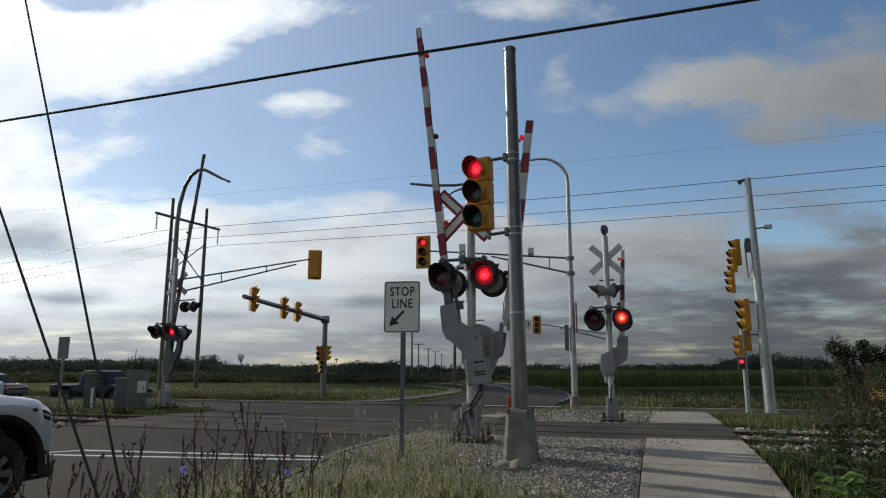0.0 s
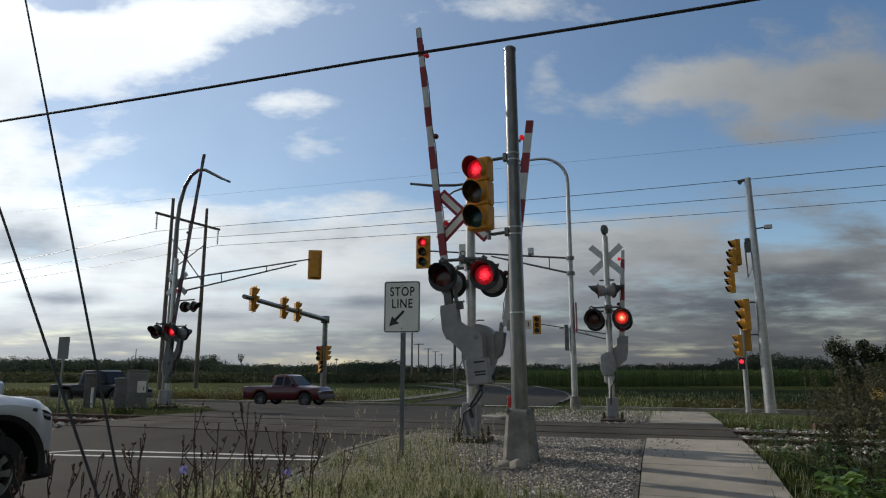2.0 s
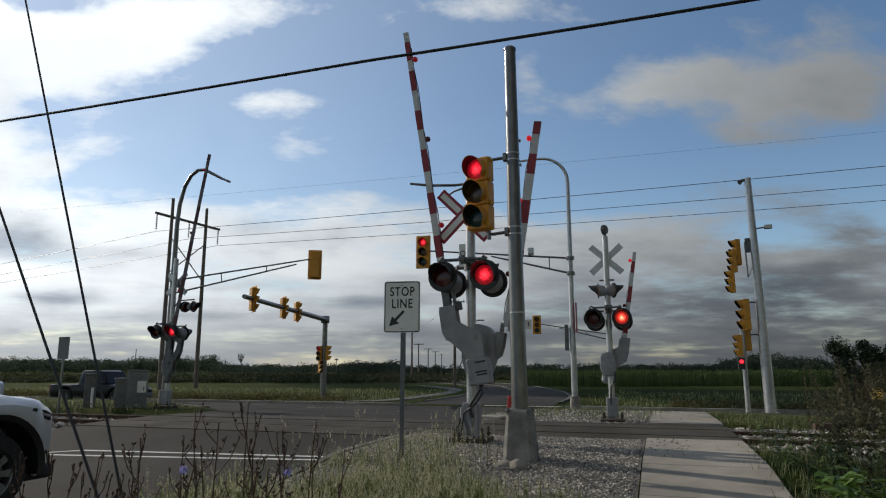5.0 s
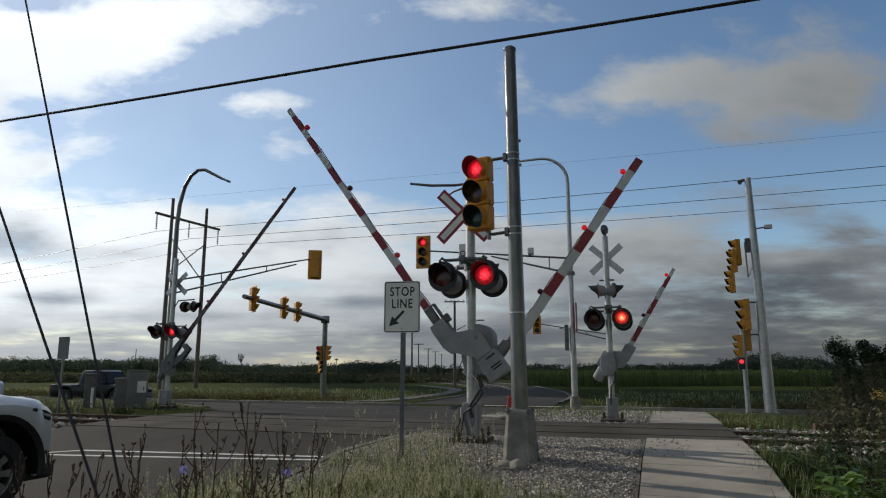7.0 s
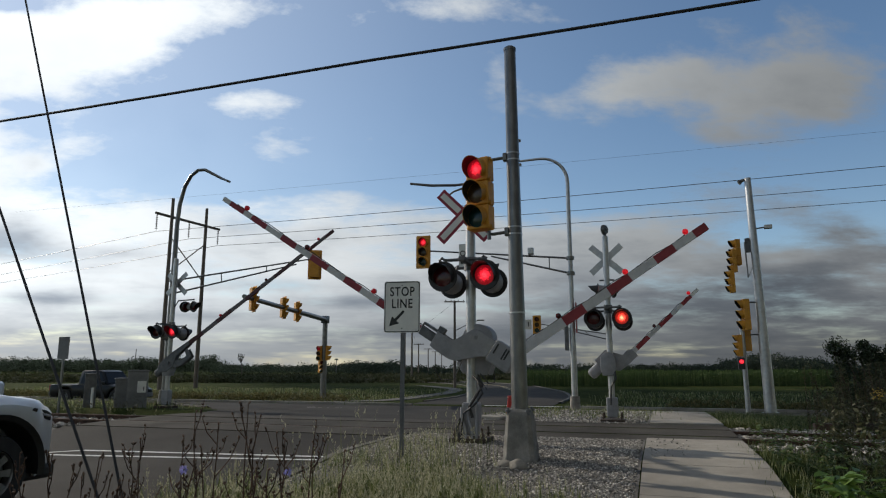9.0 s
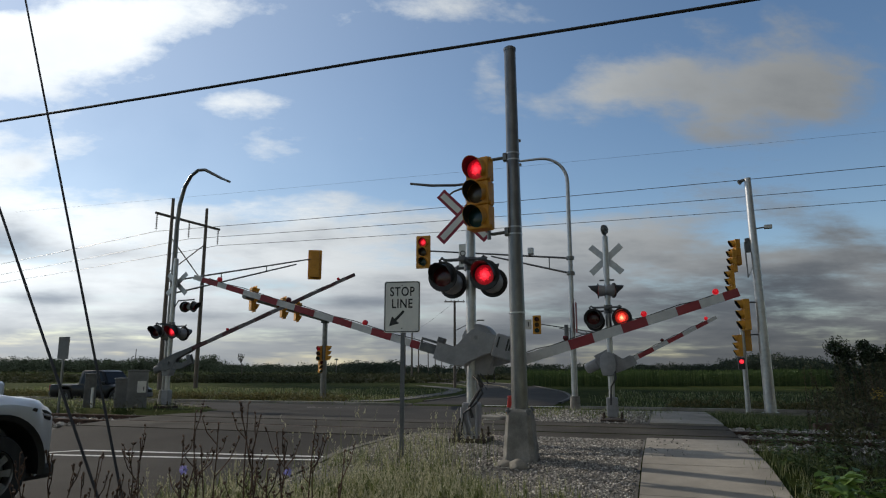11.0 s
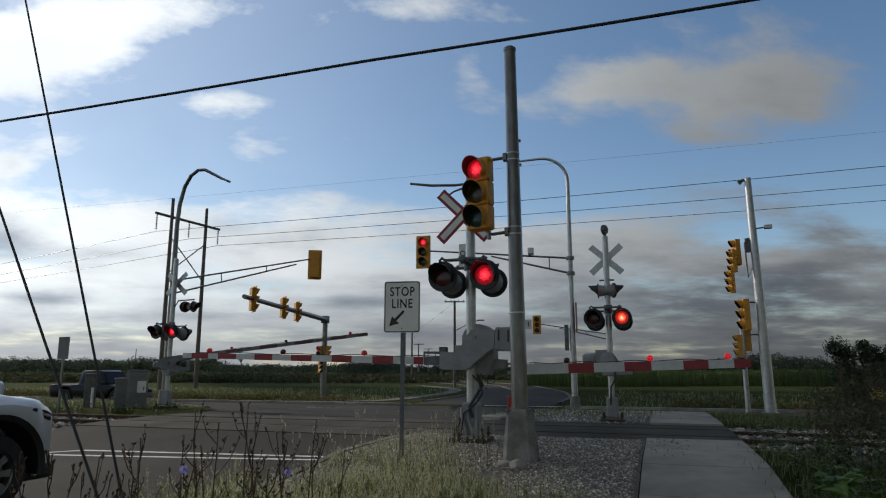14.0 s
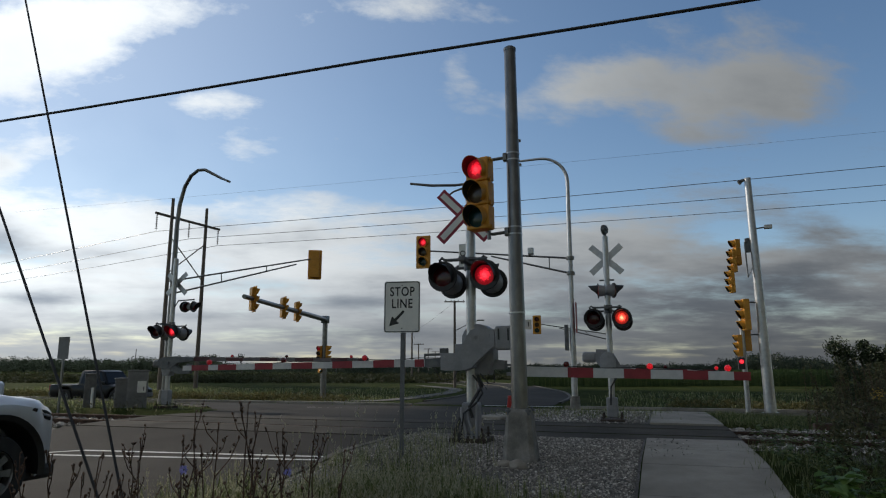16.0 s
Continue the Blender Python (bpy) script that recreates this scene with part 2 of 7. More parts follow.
M["stalk"] = leafy("dry_weed_stalks", [(0.0, (0.05, 0.03, 0.022)), (1.0, (0.13, 0.075, 0.05))], 0.8, 0.15)
M["chicory"] = leafy("chicory_petals", [(0.0, (0.24, 0.24, 0.6)), (1.0, (0.38, 0.36, 0.72))], 0.7, 0.4)
M["leaf"] = leafy("broad_weed_leaves", [(0.0, (0.034, 0.06, 0.014)), (0.5, (0.066, 0.108, 0.024)), (0.8, (0.1, 0.145, 0.036)), (1.0, (0.15, 0.165, 0.055))], 0.5, 0.3)
M["burdock"] = leafy("burdock_leaves", [(0.0, (0.07, 0.14, 0.025)), (0.6, (0.12, 0.21, 0.04)), (1.0, (0.18, 0.27, 0.06))], 0.45, 0.35)
M["bush"] = leafy("dark_shrub_leaves", [(0.0, (0.012, 0.022, 0.009)), (0.6, (0.025, 0.042, 0.015)), (1.0, (0.05, 0.07, 0.024))], 0.6, 0.2)
M["weedstem"] = leafy("brownish_weed_leaves", [(0.0, (0.04, 0.042, 0.02)), (0.5, (0.07, 0.074, 0.032)), (1.0, (0.13, 0.118, 0.06))], 0.7, 0.3)
M["scrub"] = leafy("field_scrub_leaves", [(0.0, (0.036, 0.042, 0.017)), (0.6, (0.045, 0.05, 0.02)), (1.0, (0.06, 0.062, 0.027))], 0.9, 0.25)
M["straw"] = leafy("yellowing_rank_weeds", [(0.0, (0.04, 0.045, 0.014)), (0.5, (0.085, 0.08, 0.026)), (1.0, (0.15, 0.125, 0.045))], 0.8, 0.3)
M["woods"] = leafy("far_woods_leaves", [(0.0, (0.03, 0.042, 0.026)), (0.6, (0.036, 0.05, 0.029)), (1.0, (0.044, 0.06, 0.033))], 0.9, 0.2)
M["corn"] = leafy("tall_crop_leaves", [(0.0, (0.035, 0.06, 0.016)), (0.6, (0.06, 0.1, 0.028)), (1.0, (0.1, 0.14, 0.045))], 0.6, 0.25)
M["goldenrod"] = leafy("goldenrod_blossom", [(0.0, (0.3, 0.2, 0.03)), (1.0, (0.48, 0.32, 0.05))], 0.8, 0.3)
M["bark"] = surface("grey_bark", [(0.3, (0.05, 0.042, 0.035)), (0.7, (0.1, 0.085, 0.07))], 6, 40, 0.9, 0.0, 0.3, 0.006)


# ---- mesh helpers ----
def part(name, bm, material, parent=None, label="", at=None, smooth=False, share=None):
    if share is not None:
        me = share
    else:
        me = bpy.data.meshes.new(name)
        bmesh.ops.recalc_face_normals(bm, faces=bm.faces)
        if smooth:
            for f in bm.faces:
                f.smooth = True
        bm.to_mesh(me)
        bm.free()
        for one in (material if isinstance(material, (list, tuple)) else [material]):
            me.materials.append(one)
        if smooth:
            me.set_sharp_from_angle(angle=radians(35))
    ob = new(name, me)
    if parent is not None:
        ob.parent = parent
    if at is not None:
        ob.matrix_basis = at
    if label:
        ob["label"] = label
    return ob


def thing(name, m, label, category, group="", kind=""):
    e = new(name)
    e.empty_display_size = 0.2
    e.matrix_basis = m
    return tagged(e, label, category, group, kind)


def box(bm, c, size, m=None, bevel=0.0, slot=0):
    mm = Matrix.Translation(c) @ (m or Matrix()) @ Matrix.Diagonal((*size, 1))
    g = bmesh.ops.create_cube(bm, size=1, matrix=mm)
    faces = {f for v in g["verts"] for f in v.link_faces}
    for f in faces:
        f.material_index = slot
    if bevel:
        edges = list({e for v in g["verts"] for e in v.link_edges})
        bmesh.ops.bevel(bm, geom=edges, offset=bevel, segments=2, profile=0.5, affect="EDGES")
    return bm


def frame_of(way):
    z = way.normalized()
    up = Vector((0, 0, 1)) if abs(z.z) < 0.95 else Vector((0, 1, 0))
    x = up.cross(z).normalized()
    return x, z.cross(x)


def tube(bm, pts, radii, n=10, caps=True, slot=0):
    pts = [Vector(p) for p in pts]
    if isinstance(radii, (int, float)):
        radii = [radii] * len(pts)
    rings = []
    x = None
    for i, p in enumerate(pts):
        way = (pts[min(i + 1, len(pts) - 1)] - pts[max(i - 1, 0)]).normalized()
        if x is None:
            x, y = frame_of(way)
        else:
            x = (x - way * x.dot(way)).normalized()
            y = way.cross(x)
        rings.append([bm.verts.new(p + (x * math.cos(2 * math.pi * k / n) + y * math.sin(2 * math.pi * k / n)) * radii[i]) for k in range(n)])
    for a, b in zip(rings, rings[1:]):
        for k in range(n):
            bm.faces.new((a[k], a[(k + 1) % n], b[(k + 1) % n], b[k])).material_index = slot
    if caps:
        bm.faces.new(rings[0][::-1]).material_index = slot
        bm.faces.new(rings[-1]).material_index = slot
    return bm


def lathe(bm, profile, m=None, n=20, slot=0):
    """Turns (radius, height) pairs about local z; ends with radius 0 close."""
    m = m or Matrix()
    rings = []
    for r, h in profile:
        if r < 1e-6:
            rings.append([bm.verts.new(m @ Vector((0, 0, h)))])
        else:
            rings.append([bm.verts.new(m @ Vector((r * math.cos(2 * math.pi * k / n), r * math.sin(2 * math.pi * k / n), h))) for k in range(n)])
    for a, b in zip(rings, rings[1:]):
        for k in range(n):
            i, j = k, (k + 1) % n
            if len(a) == 1 and len(b) == 1:
                continue
            if len(a) == 1:
                f = bm.faces.new((a[0], b[i], b[j]))
            elif len(b) == 1:
                f = bm.faces.new((a[i], a[j], b[0]))
            else:
                f = bm.faces.new((a[i], a[j], b[j], b[i]))
            f.material_index = slot
    return bm


def slab(bm, pts, lo, hi, m=None, bevel=0.0, slot=0):
    """A plate with the outline pts in local x, y between z = lo and hi."""
    m = m or Matrix()
    a = [bm.verts.new(m @ Vector((x, y, lo))) for x, y in pts]
    b = [bm.verts.new(m @ Vector((x, y, hi))) for x, y in pts]
    fs = [bm.faces.new(a[::-1]), bm.faces.new(b)]
    k = len(pts)
    for i in range(k):
        fs.append(bm.faces.new((a[i], a[(i + 1) % k], b[(i + 1) % k], b[i])))
    for f in fs:
        f.material_index = slot
    if bevel:
        edges = list({e for f in fs[:2] for e in f.edges})
        bmesh.ops.bevel(bm, geom=edges, offset=bevel, segments=2, profile=0.5, affect="EDGES")
    return bm


# plates that stand upright, drawn in x (right) and z (up), thick along y
UPRIGHT = Matrix(((1, 0, 0, 0), (0, 0, -1, 0), (0, 1, 0, 0), (0, 0, 0, 1)))
# turned shapes whose axis points to the viewer's side, local -y
TO_FRONT = Matrix.Rotation(radians(90), 4, "X")


def B():
    return bmesh.new()


def soup(name, verts, faces, material, label, category, kind="stuff", smooth=False, m=None):
    me = bpy.data.meshes.new(name)
    me.from_pydata(verts, [], faces)
    me.materials.append(material)
    if smooth:
        for p in me.polygons:
            p.use_smooth = True
    ob = new(name, me)
    if m is not None:
        ob.matrix_basis = m
    return tagged(ob, label, category, kind=kind)


def arc(cx, cz, rad, a0, a1, k):
    return [(cx + rad * math.cos(radians(a0 + (a1 - a0) * i / k)), cz + rad * math.sin(radians(a0 + (a1 - a0) * i / k))) for i in range(k + 1)]


# ---- sky: one wide sheet of cloud that drifts ----
CLOUD_H = 60.0


def cloud_material():
    m = bpy.data.materials.new("cloud")
    m.use_nodes = True
    n, l = m.node_tree.nodes, m.node_tree.links
    n.remove(n["Principled BSDF"])
    tc = n.new("ShaderNodeTexCoord")
    sep = n.new("ShaderNodeSeparateXYZ")
    l.new(tc.outputs["Object"], sep.inputs[0])

    def op(kind, a, b=None, c=None, clamp=False):
        x = n.new("ShaderNodeMath")
        x.operation, x.use_clamp = kind, clamp
        for i, v in enumerate((a, b, c)):
            if v is None:
                continue
            if isinstance(v, (int, float)):
                x.inputs[i].default_value = v
            else:
                l.new(v, x.inputs[i])
        return x.outputs[0]

    def band(v, lo, hi):
        x = n.new("ShaderNodeMapRange")
        x.interpolation_type = "SMOOTHSTEP"
        x.inputs["From Min"].default_value, x.inputs["From Max"].default_value = lo, hi
        l.new(v, x.inputs["Value"])
        return x.outputs["Result"]

    far = op("MAXIMUM", sep.outputs["Y"], 24.0)
    u = op("DIVIDE", sep.outputs["X"], far)            # tangent of the bearing
    v = op("DIVIDE", CLOUD_H, far)                     # tangent of the height over the horizon
    lv = op("LOGARITHM", op("ADD", v, 0.1), 2.718)

    def field(ku, kv, seed, detail, rough):
        co = n.new("ShaderNodeCombineXYZ")
        l.new(op("MULTIPLY", u, ku), co.inputs["X"])
        l.new(op("MULTIPLY", lv, kv), co.inputs["Y"])
        co.inputs["Z"].default_value = seed
        t = n.new("ShaderNodeTexNoise")
        t.inputs["Scale"].default_value = 1.0
        t.inputs["Detail"].default_value = detail
        t.inputs["Roughness"].default_value = rough
        l.new(co.outputs[0], t.inputs["Vector"])
        return t.outputs["Fac"]

    puff = field(4.6, 5.0, 3.1, 9, 0.6)
    grain = field(13.0, 15.0, 7.7, 7, 0.62)

    def gathered(banks):
        """Sum of soft patches: bearing, height, half widths, weight."""
        total = None
        for u0, v0, su, sv, w in banks:
            e = op("ADD", op("POWER", op("ABSOLUTE", op("DIVIDE", op("SUBTRACT", u, u0), su)), 2.0),
                   op("POWER", op("ABSOLUTE", op("DIVIDE", op("SUBTRACT", v, v0), sv)), 2.0))
            g = op("MULTIPLY", op("EXPONENT", op("MULTIPLY", e, -1.0)), w)
            total = g if total is None else op("ADD", total, g)
        return total

    low = band(op("MULTIPLY_ADD", u, 0.07, v), 0.29, 0.19)   # the deck that closes towards the horizon
    high = band(v, 1.15, 1.7)                          # and an unseen grey one overhead and behind, added to cut light on the ground
    total = op("ADD", op("ADD", gathered(HIGH_BANKS), gathered(SIDE_BANKS)), op("MULTIPLY", op("ADD", low, high), 1.05))
    dens = op("ADD", op("SUBTRACT", total, 0.04), op("ADD", op("MULTIPLY", op("SUBTRACT", puff, 0.5), 1.7), op("MULTIPLY", op("SUBTRACT", grain, 0.5), 1.1)))
    # the gap through which the sun comes, and its edge
    gap = op("MULTIPLY", band(sep.outputs["X"], -66.0, -72.0), band(sep.outputs["Y"], 116.0, 106.0))
    lid = op("MULTIPLY_ADD", band(sep.outputs["X"], -85.5, -79.5), 6.0, -3.0)
    dens = op("MULTIPLY_ADD", gap, lid, dens)
    cover = band(dens, 0.1, 1.1)
    thick = band(dens, 0.7, 1.9)
    # grey undersides: soft billows high up, flat layers low down, brighter towards the sun
    billow = field(5.5, 2.5, 12.3, 6, 0.5)
    layer = field(2.6, 3.6, 21.0, 5, 0.42)
    mixed = op("ADD", op("MULTIPLY", billow, 0.62), op("MULTIPLY", layer, 0.38))
    grey = op("MULTIPLY", op("ADD", gathered(GREY_LEFT), gathered(GREY_RIGHT)), 0.55)
    shade = band(op("ADD", op("ADD", mixed, grey), op("ADD", op("MULTIPLY", op("SUBTRACT", thick, 0.5), 0.2), op("MULTIPLY_ADD", u, 0.10, 0.02))), 0.28, 0.84)
    shade = op("MULTIPLY", shade, band(v, 0.62, 0.24))
    haze = band(v, 0.12, 0.015)                         # the far deck blurs into one grey
    shade = op("ADD", op("MULTIPLY", shade, op("MULTIPLY_ADD", haze, -0.4, 1.0)), op("MULTIPLY", haze, 0.3))
    sunny = band(op("ADD", op("MULTIPLY", u, -1.0), op("MULTIPLY", v, 0.5)), -0.55, 0.85)
    cover = op("MAXIMUM", cover, op("MULTIPLY", sunny, 0.22))   # thin veil towards the sun
    bright = op("MULTIPLY", op("MULTIPLY_ADD", sunny, CLOUD_SUN, CLOUD_BASE), op("MULTIPLY", op("MULTIPLY_ADD", high, -0.72, 1.0), op("MULTIPLY_ADD", haze, -0.42, 1.0)))
    cr = n.new("ShaderNodeValToRGB")
    for e, (p, c) in zip(cr.color_ramp.elements, [(0.0, (0.92, 0.97, 1.0)), (1.0, (0.32, 0.37, 0.435))]):
        e.position, e.color = p, (*c, 1)
    l.new(shade, cr.inputs["Fac"])
    em = n.new("ShaderNodeEmission")
    l.new(cr.outputs["Color"], em.inputs["Color"])
    l.new(bright, em.inputs["Strength"])
    tr = n.new("ShaderNodeBsdfTransparent")
    ms = n.new("ShaderNodeMixShader")
    l.new(cover, ms.inputs[0])
    l.new(tr.outputs[0], ms.inputs[1])
    l.new(em.outputs[0], ms.inputs[2])
    l.new(ms.outputs[0], n["Material Output"].inputs["Surface"])
    return m


CLOUD_SUN, CLOUD_BASE = 0.84, 0.30
HIGH_BANKS = [(-0.6, 0.515, 0.19, 0.088, 1.45), (-0.71, 0.43, 0.075, 0.15, 1.0), (-0.426, 0.54, 0.085, 0.055, 0.95), (-0.593, 0.589, 0.065, 0.016, -0.5),
              (-0.265, 0.583, 0.14, 0.038, 0.9), (-0.216, 0.423, 0.08, 0.024, 0.75), (-0.188, 0.346, 0.07, 0.034, 0.65), (-0.511, 0.348, 0.055, 0.032, 0.85),
              (-0.584, 0.316, 0.045, 0.024, 0.8), (-0.675, 0.328, 0.064, 0.05, 0.85), (0.127, 0.589, 0.14, 0.038, 0.85), (0.192, 0.473, 0.04, 0.055, 0.6)]
SIDE_BANKS = [(0.344, 0.424, 0.077, 0.041, 0.85), (0.433, 0.461, 0.092, 0.039, 0.75), (0.553, 0.437, 0.128, 0.061, 1.0), (0.682, 0.452, 0.101, 0.079, 1.0),
              (0.524, 0.37, 0.059, 0.025, 0.5), (0.704, 0.566, 0.075, 0.036, 0.35), (0.536, 0.263, 0.106, 0.037, 0.5), (0.321, 0.209, 0.14, 0.036, 0.5),
              (0.653, 0.218, 0.07, 0.036, 0.5), (0.539, 0.2, 0.061, 0.022, -0.5), (-0.314, 0.268, 0.062, 0.023, -0.5), (-0.119, 0.263, 0.097, 0.02, 0.5)]
GREY_LEFT = [(-0.633, 0.195, 0.105, 0.034, 0.5), (-0.474, 0.178, 0.061, 0.014, 0.3), (-0.572, 0.106, 0.112, 0.014, 0.5), (-0.389, 0.078, 0.214, 0.009, 0.4),
             (-0.249, 0.218, 0.053, 0.016, 0.3), (-0.263, 0.125, 0.121, 0.014, 0.35), (-0.115, 0.099, 0.129, 0.011, 0.4), (-0.114, 0.052, 0.299, 0.012, 0.4), (-0.583, 0.052, 0.136, 0.01, 0.35)]
GREY_RIGHT = [(0.401, 0.103, 0.164, 0.039, 0.4), (0.598, 0.095, 0.129, 0.043, 0.45), (0.185, 0.078, 0.137, 0.026, 0.25), (-0.628, 0.147, 0.061, 0.012, -0.5),
              (-0.469, 0.218, 0.097, 0.027, -0.4), (-0.171, 0.245, 0.097, 0.023, -0.5), (0.563, 0.169, 0.061, 0.018, -0.35), (-0.37, 0.052, 0.102, 0.008, -0.4),
              (0.33, 0.218, 0.141, 0.036, -0.25), (-0.021, 0.156, 0.13, 0.018, -0.25)]
bm = B()
xs = [-4900, -1500, 0, 1500, 4900]
ys = [-700, 24, 1500, 4200, 4900]
gv = [[bm.verts.new((x, y, -CLOUD_H - 6 if y > 4500 else 0)) for x in xs] for y in ys]
for j in range(len(ys) - 1):
    for i in range(len(xs) - 1):
        bm.faces.new((gv[j][i], gv[j][i + 1], gv[j + 1][i + 1], gv[j + 1][i]))
clouds = part("backdrop", bm, cloud_material(), None, "", pose(0, 0, CLOUD_H + 1.5))
tagged(clouds, "broken white and grey morning clouds drifting across blue sky", "clouds", kind="structure")

# ---- ground, roads, pavements ----
ROAD_L, ROAD_R = -12.5, -4.6
STREET_0, STREET_1 = 24.7, 33.6


def steps(a, b, d, far):
    out = [a + d * i for i in range(int(round((b - a) / d)) + 1)]
    g, x = d, b
    while x < far:
        g *= 1.35
        x += g
        out.append(min(x, far))
    g, x = d, a
    while x > -far:
        g *= 1.35
        x -= g
        out.insert(0, max(x, -far))
    return out


def ground_z(r, s):
    z = verge_z(s)
    if s < STREET_0 and ROAD_L < r < ROAD_R:
        z = road_z(s) - 0.06
    elif STREET_0 <= s <= STREET_1:
        z = road_z(s) - 0.06
    elif r > 1.7 and s < 24:
        z -= 0.28 * min(1, (r - 1.7) / 2.0) * min(1, max(0, (24 - s) / 6))
    elif r < ROAD_R and s < 12:
        z -= 0.03
    if (r < -12.8 or r > 1.35) and 11.2 < s < 16.2:
        z = min(z, 0.02)
    if (r < -20 or r > 8) or s > 36 or s < 3:
        z += 0.1 * (noise.noise(Vector((r * 0.06, s * 0.06, 0))))
    return z


bm = B()
gr, gs = steps(-15.4, 6.1, 0.5, 7000), steps(-6.0, 46.0, 0.5, 7000)
gv = [[bm.verts.new(W(r, s, ground_z(r, s))) for r in gr] for s in gs]
for j in range(len(gs) - 1):
    for i in range(len(gr) - 1):
        bm.faces.new((gv[j][i], gv[j][i + 1], gv[j + 1][i + 1], gv[j + 1][i]))
ground = part("ground", bm, M["meadow"], smooth=True)
tagged(ground, "green and yellowing grass field reaching a flat horizon", "ground", kind="structure")


def strip(bm, ra, rb, svals, zf, lift=0.0, thick=0.0, slot=0):
    """A sheet between r = ra and rb that follows the height zf along s; with thick it has sides."""
    rows = []
    for s in svals:
        z = zf(s) + lift
        row = [bm.verts.new(W(ra, s, z)), bm.verts.new(W(rb, s, z))]
        if thick:
            row += [bm.verts.new(W(rb, s, z - thick)), bm.verts.new(W(ra, s, z - thick))]
        rows.append(row)
    k = len(rows[0])
    for a, b in zip(rows, rows[1:]):
        for i in range(k if thick else 1):
            bm.faces.new((a[i], a[(i + 1) % k], b[(i + 1) % k], b[i])).material_index = slot
    if thick:
        bm.faces.new(rows[0][::-1])
        bm.faces.new(rows[-1])
    return bm


def srange(a, b, d):
    k = max(1, int(round((b - a) / d)))
    return [a + (b - a) * i / k for i in range(k + 1)]


bm = B()
strip(bm, ROAD_L, ROAD_R, srange(-80, STREET_0, 0.6), road_z)
road = part("road", bm, M["asphalt"], smooth=True)
tagged(road, "worn grey asphalt road running up to a level crossing", "road", kind="structure")
bm = B()
for r0, r1 in zip(srange(-300, 300, 12), srange(-300, 300, 12)[1:]):
    strip(bm, r0, r1, srange(STREET_0, STREET_1, 0.7), road_z)
tagged(part("road", bm, M["asphalt"], smooth=True), "wide grey asphalt cross street beyond the track", "road", kind="structure")

# the road goes on past the cross street and bends away
LEG = [(-9.3, 33.6), (-9.6, 40), (-10.2, 48), (-12.0, 58), (-15, 68), (-19.0, 80), (-26, 92), (-34, 102)]


def smooth_line(pts, k):
    out = []
    for i in range(len(pts) - 1):
        p0, p1, p2, p3 = (Vector(pts[max(0, min(len(pts) - 1, j))]) for j in (i - 1, i, i + 1, i + 2))
        for q in range(k):
            t = q / k
            out.append(0.5 * ((2 * p1) + (p2 - p0) * t + (2 * p0 - 5 * p1 + 4 * p2 - p3) * t * t + (3 * p1 - p0 - 3 * p2 + p3) * t ** 3))
    out.append(Vector(pts[-1]))
    return out


def ribbon(bm, line, off0, off1, zf, lift, thick=0.0):
    rows = []
    for i, p in enumerate(line):
        way = (line[min(i + 1, len(line) - 1)] - line[max(0, i - 1)]).normalized()
        side = Vector((way.y, -way.x))
        a, b = p + side * off0, p + side * off1
        z = zf(p.y) + lift
        row = [bm.verts.new(W(a.x, a.y, z)), bm.verts.new(W(b.x, b.y, z))]
        if thick:
            row += [bm.verts.new(W(b.x, b.y, z - thick)), bm.verts.new(W(a.x, a.y, z - thick))]
        rows.append(row)
    k = len(rows[0])
    for a, b in zip(rows, rows[1:]):
        for i in range(k if thick else 1):
            bm.faces.new((a[i], a[(i + 1) % k], b[(i + 1) % k], b[i]))
    return bm


leg = smooth_line(LEG, 8)


def leg_z(s):
    k = min(1.0, max(0.0, (s - 34.0) / 3.0))
    return (road_z(s) + 0.004) * (1 - k) + (verge_z(s) + 0.03) * k


bm = ribbon(B(), leg, -3.9, 3.9, leg_z, 0.0, 0.15)
tagged(part("road", bm, M["asphalt"], smooth=True), "asphalt road bending away into the fields", "road", kind="structure")
for off, name in ((3.9, "kerb"), (-4.08, "kerb")):
    bm = ribbon(B(), leg[6:], off, off + 0.18, verge_z, 0.1, 0.2)
    tagged(part(name, bm, M["kerbstone"]), "grey concrete kerb along the bending road", "kerb", kind="structure")
bm = ribbon(B(), leg[14:], -0.3, -0.15, verge_z, 0.04)
ribbon(bm, leg[14:], 0.05, 0.2, verge_z, 0.04)
tagged(part("road_marking", bm, M["marking_yellow"]), "double yellow centre line on the far road", "road marking", kind="structure")
bm = strip(B(), -9.0, -4.8, [34.6, 34.95], leg_z, 0.012)
tagged(part("road_marking", bm, M["marking"]), "white stop bar across the far road", "road marking", kind="structure")
bm = strip(B(), -11.9, -11.75, srange(21.0, 24.6, 0.6), road_z, 0.005)
tagged(part("road_marking", bm, M["marking"]), "white lane line short of the cross street", "road marking", kind="structure")

# stop bars before the track
def painted_line(p, q, w, label, mt="marking"):
    p, q = Vector(p), Vector(q)
    side = Vector((-(q - p).y, (q - p).x)).normalized() * w / 2
    bm, k = B(), 24
    rows = []
    for i in range(k + 1):
        c = p.lerp(q, i / k)
        j = 0.006 * noise.noise(Vector((c.x * 4, c.y * 4, 1)))
        a, b = c - side * (1 + j * 10), c + side * (1 - j * 10)
        rows.append((bm.verts.new(W(a.x, a.y, road_z(a.y) + 0.008)), bm.verts.new(W(b.x, b.y, road_z(b.y) + 0.008))))
    for a, b in zip(rows, rows[1:]):
        bm.faces.new((a[0], a[1], b[1], b[0]))
    return tagged(part("road_marking", bm, M[mt]), label, "road marking", kind="structure")


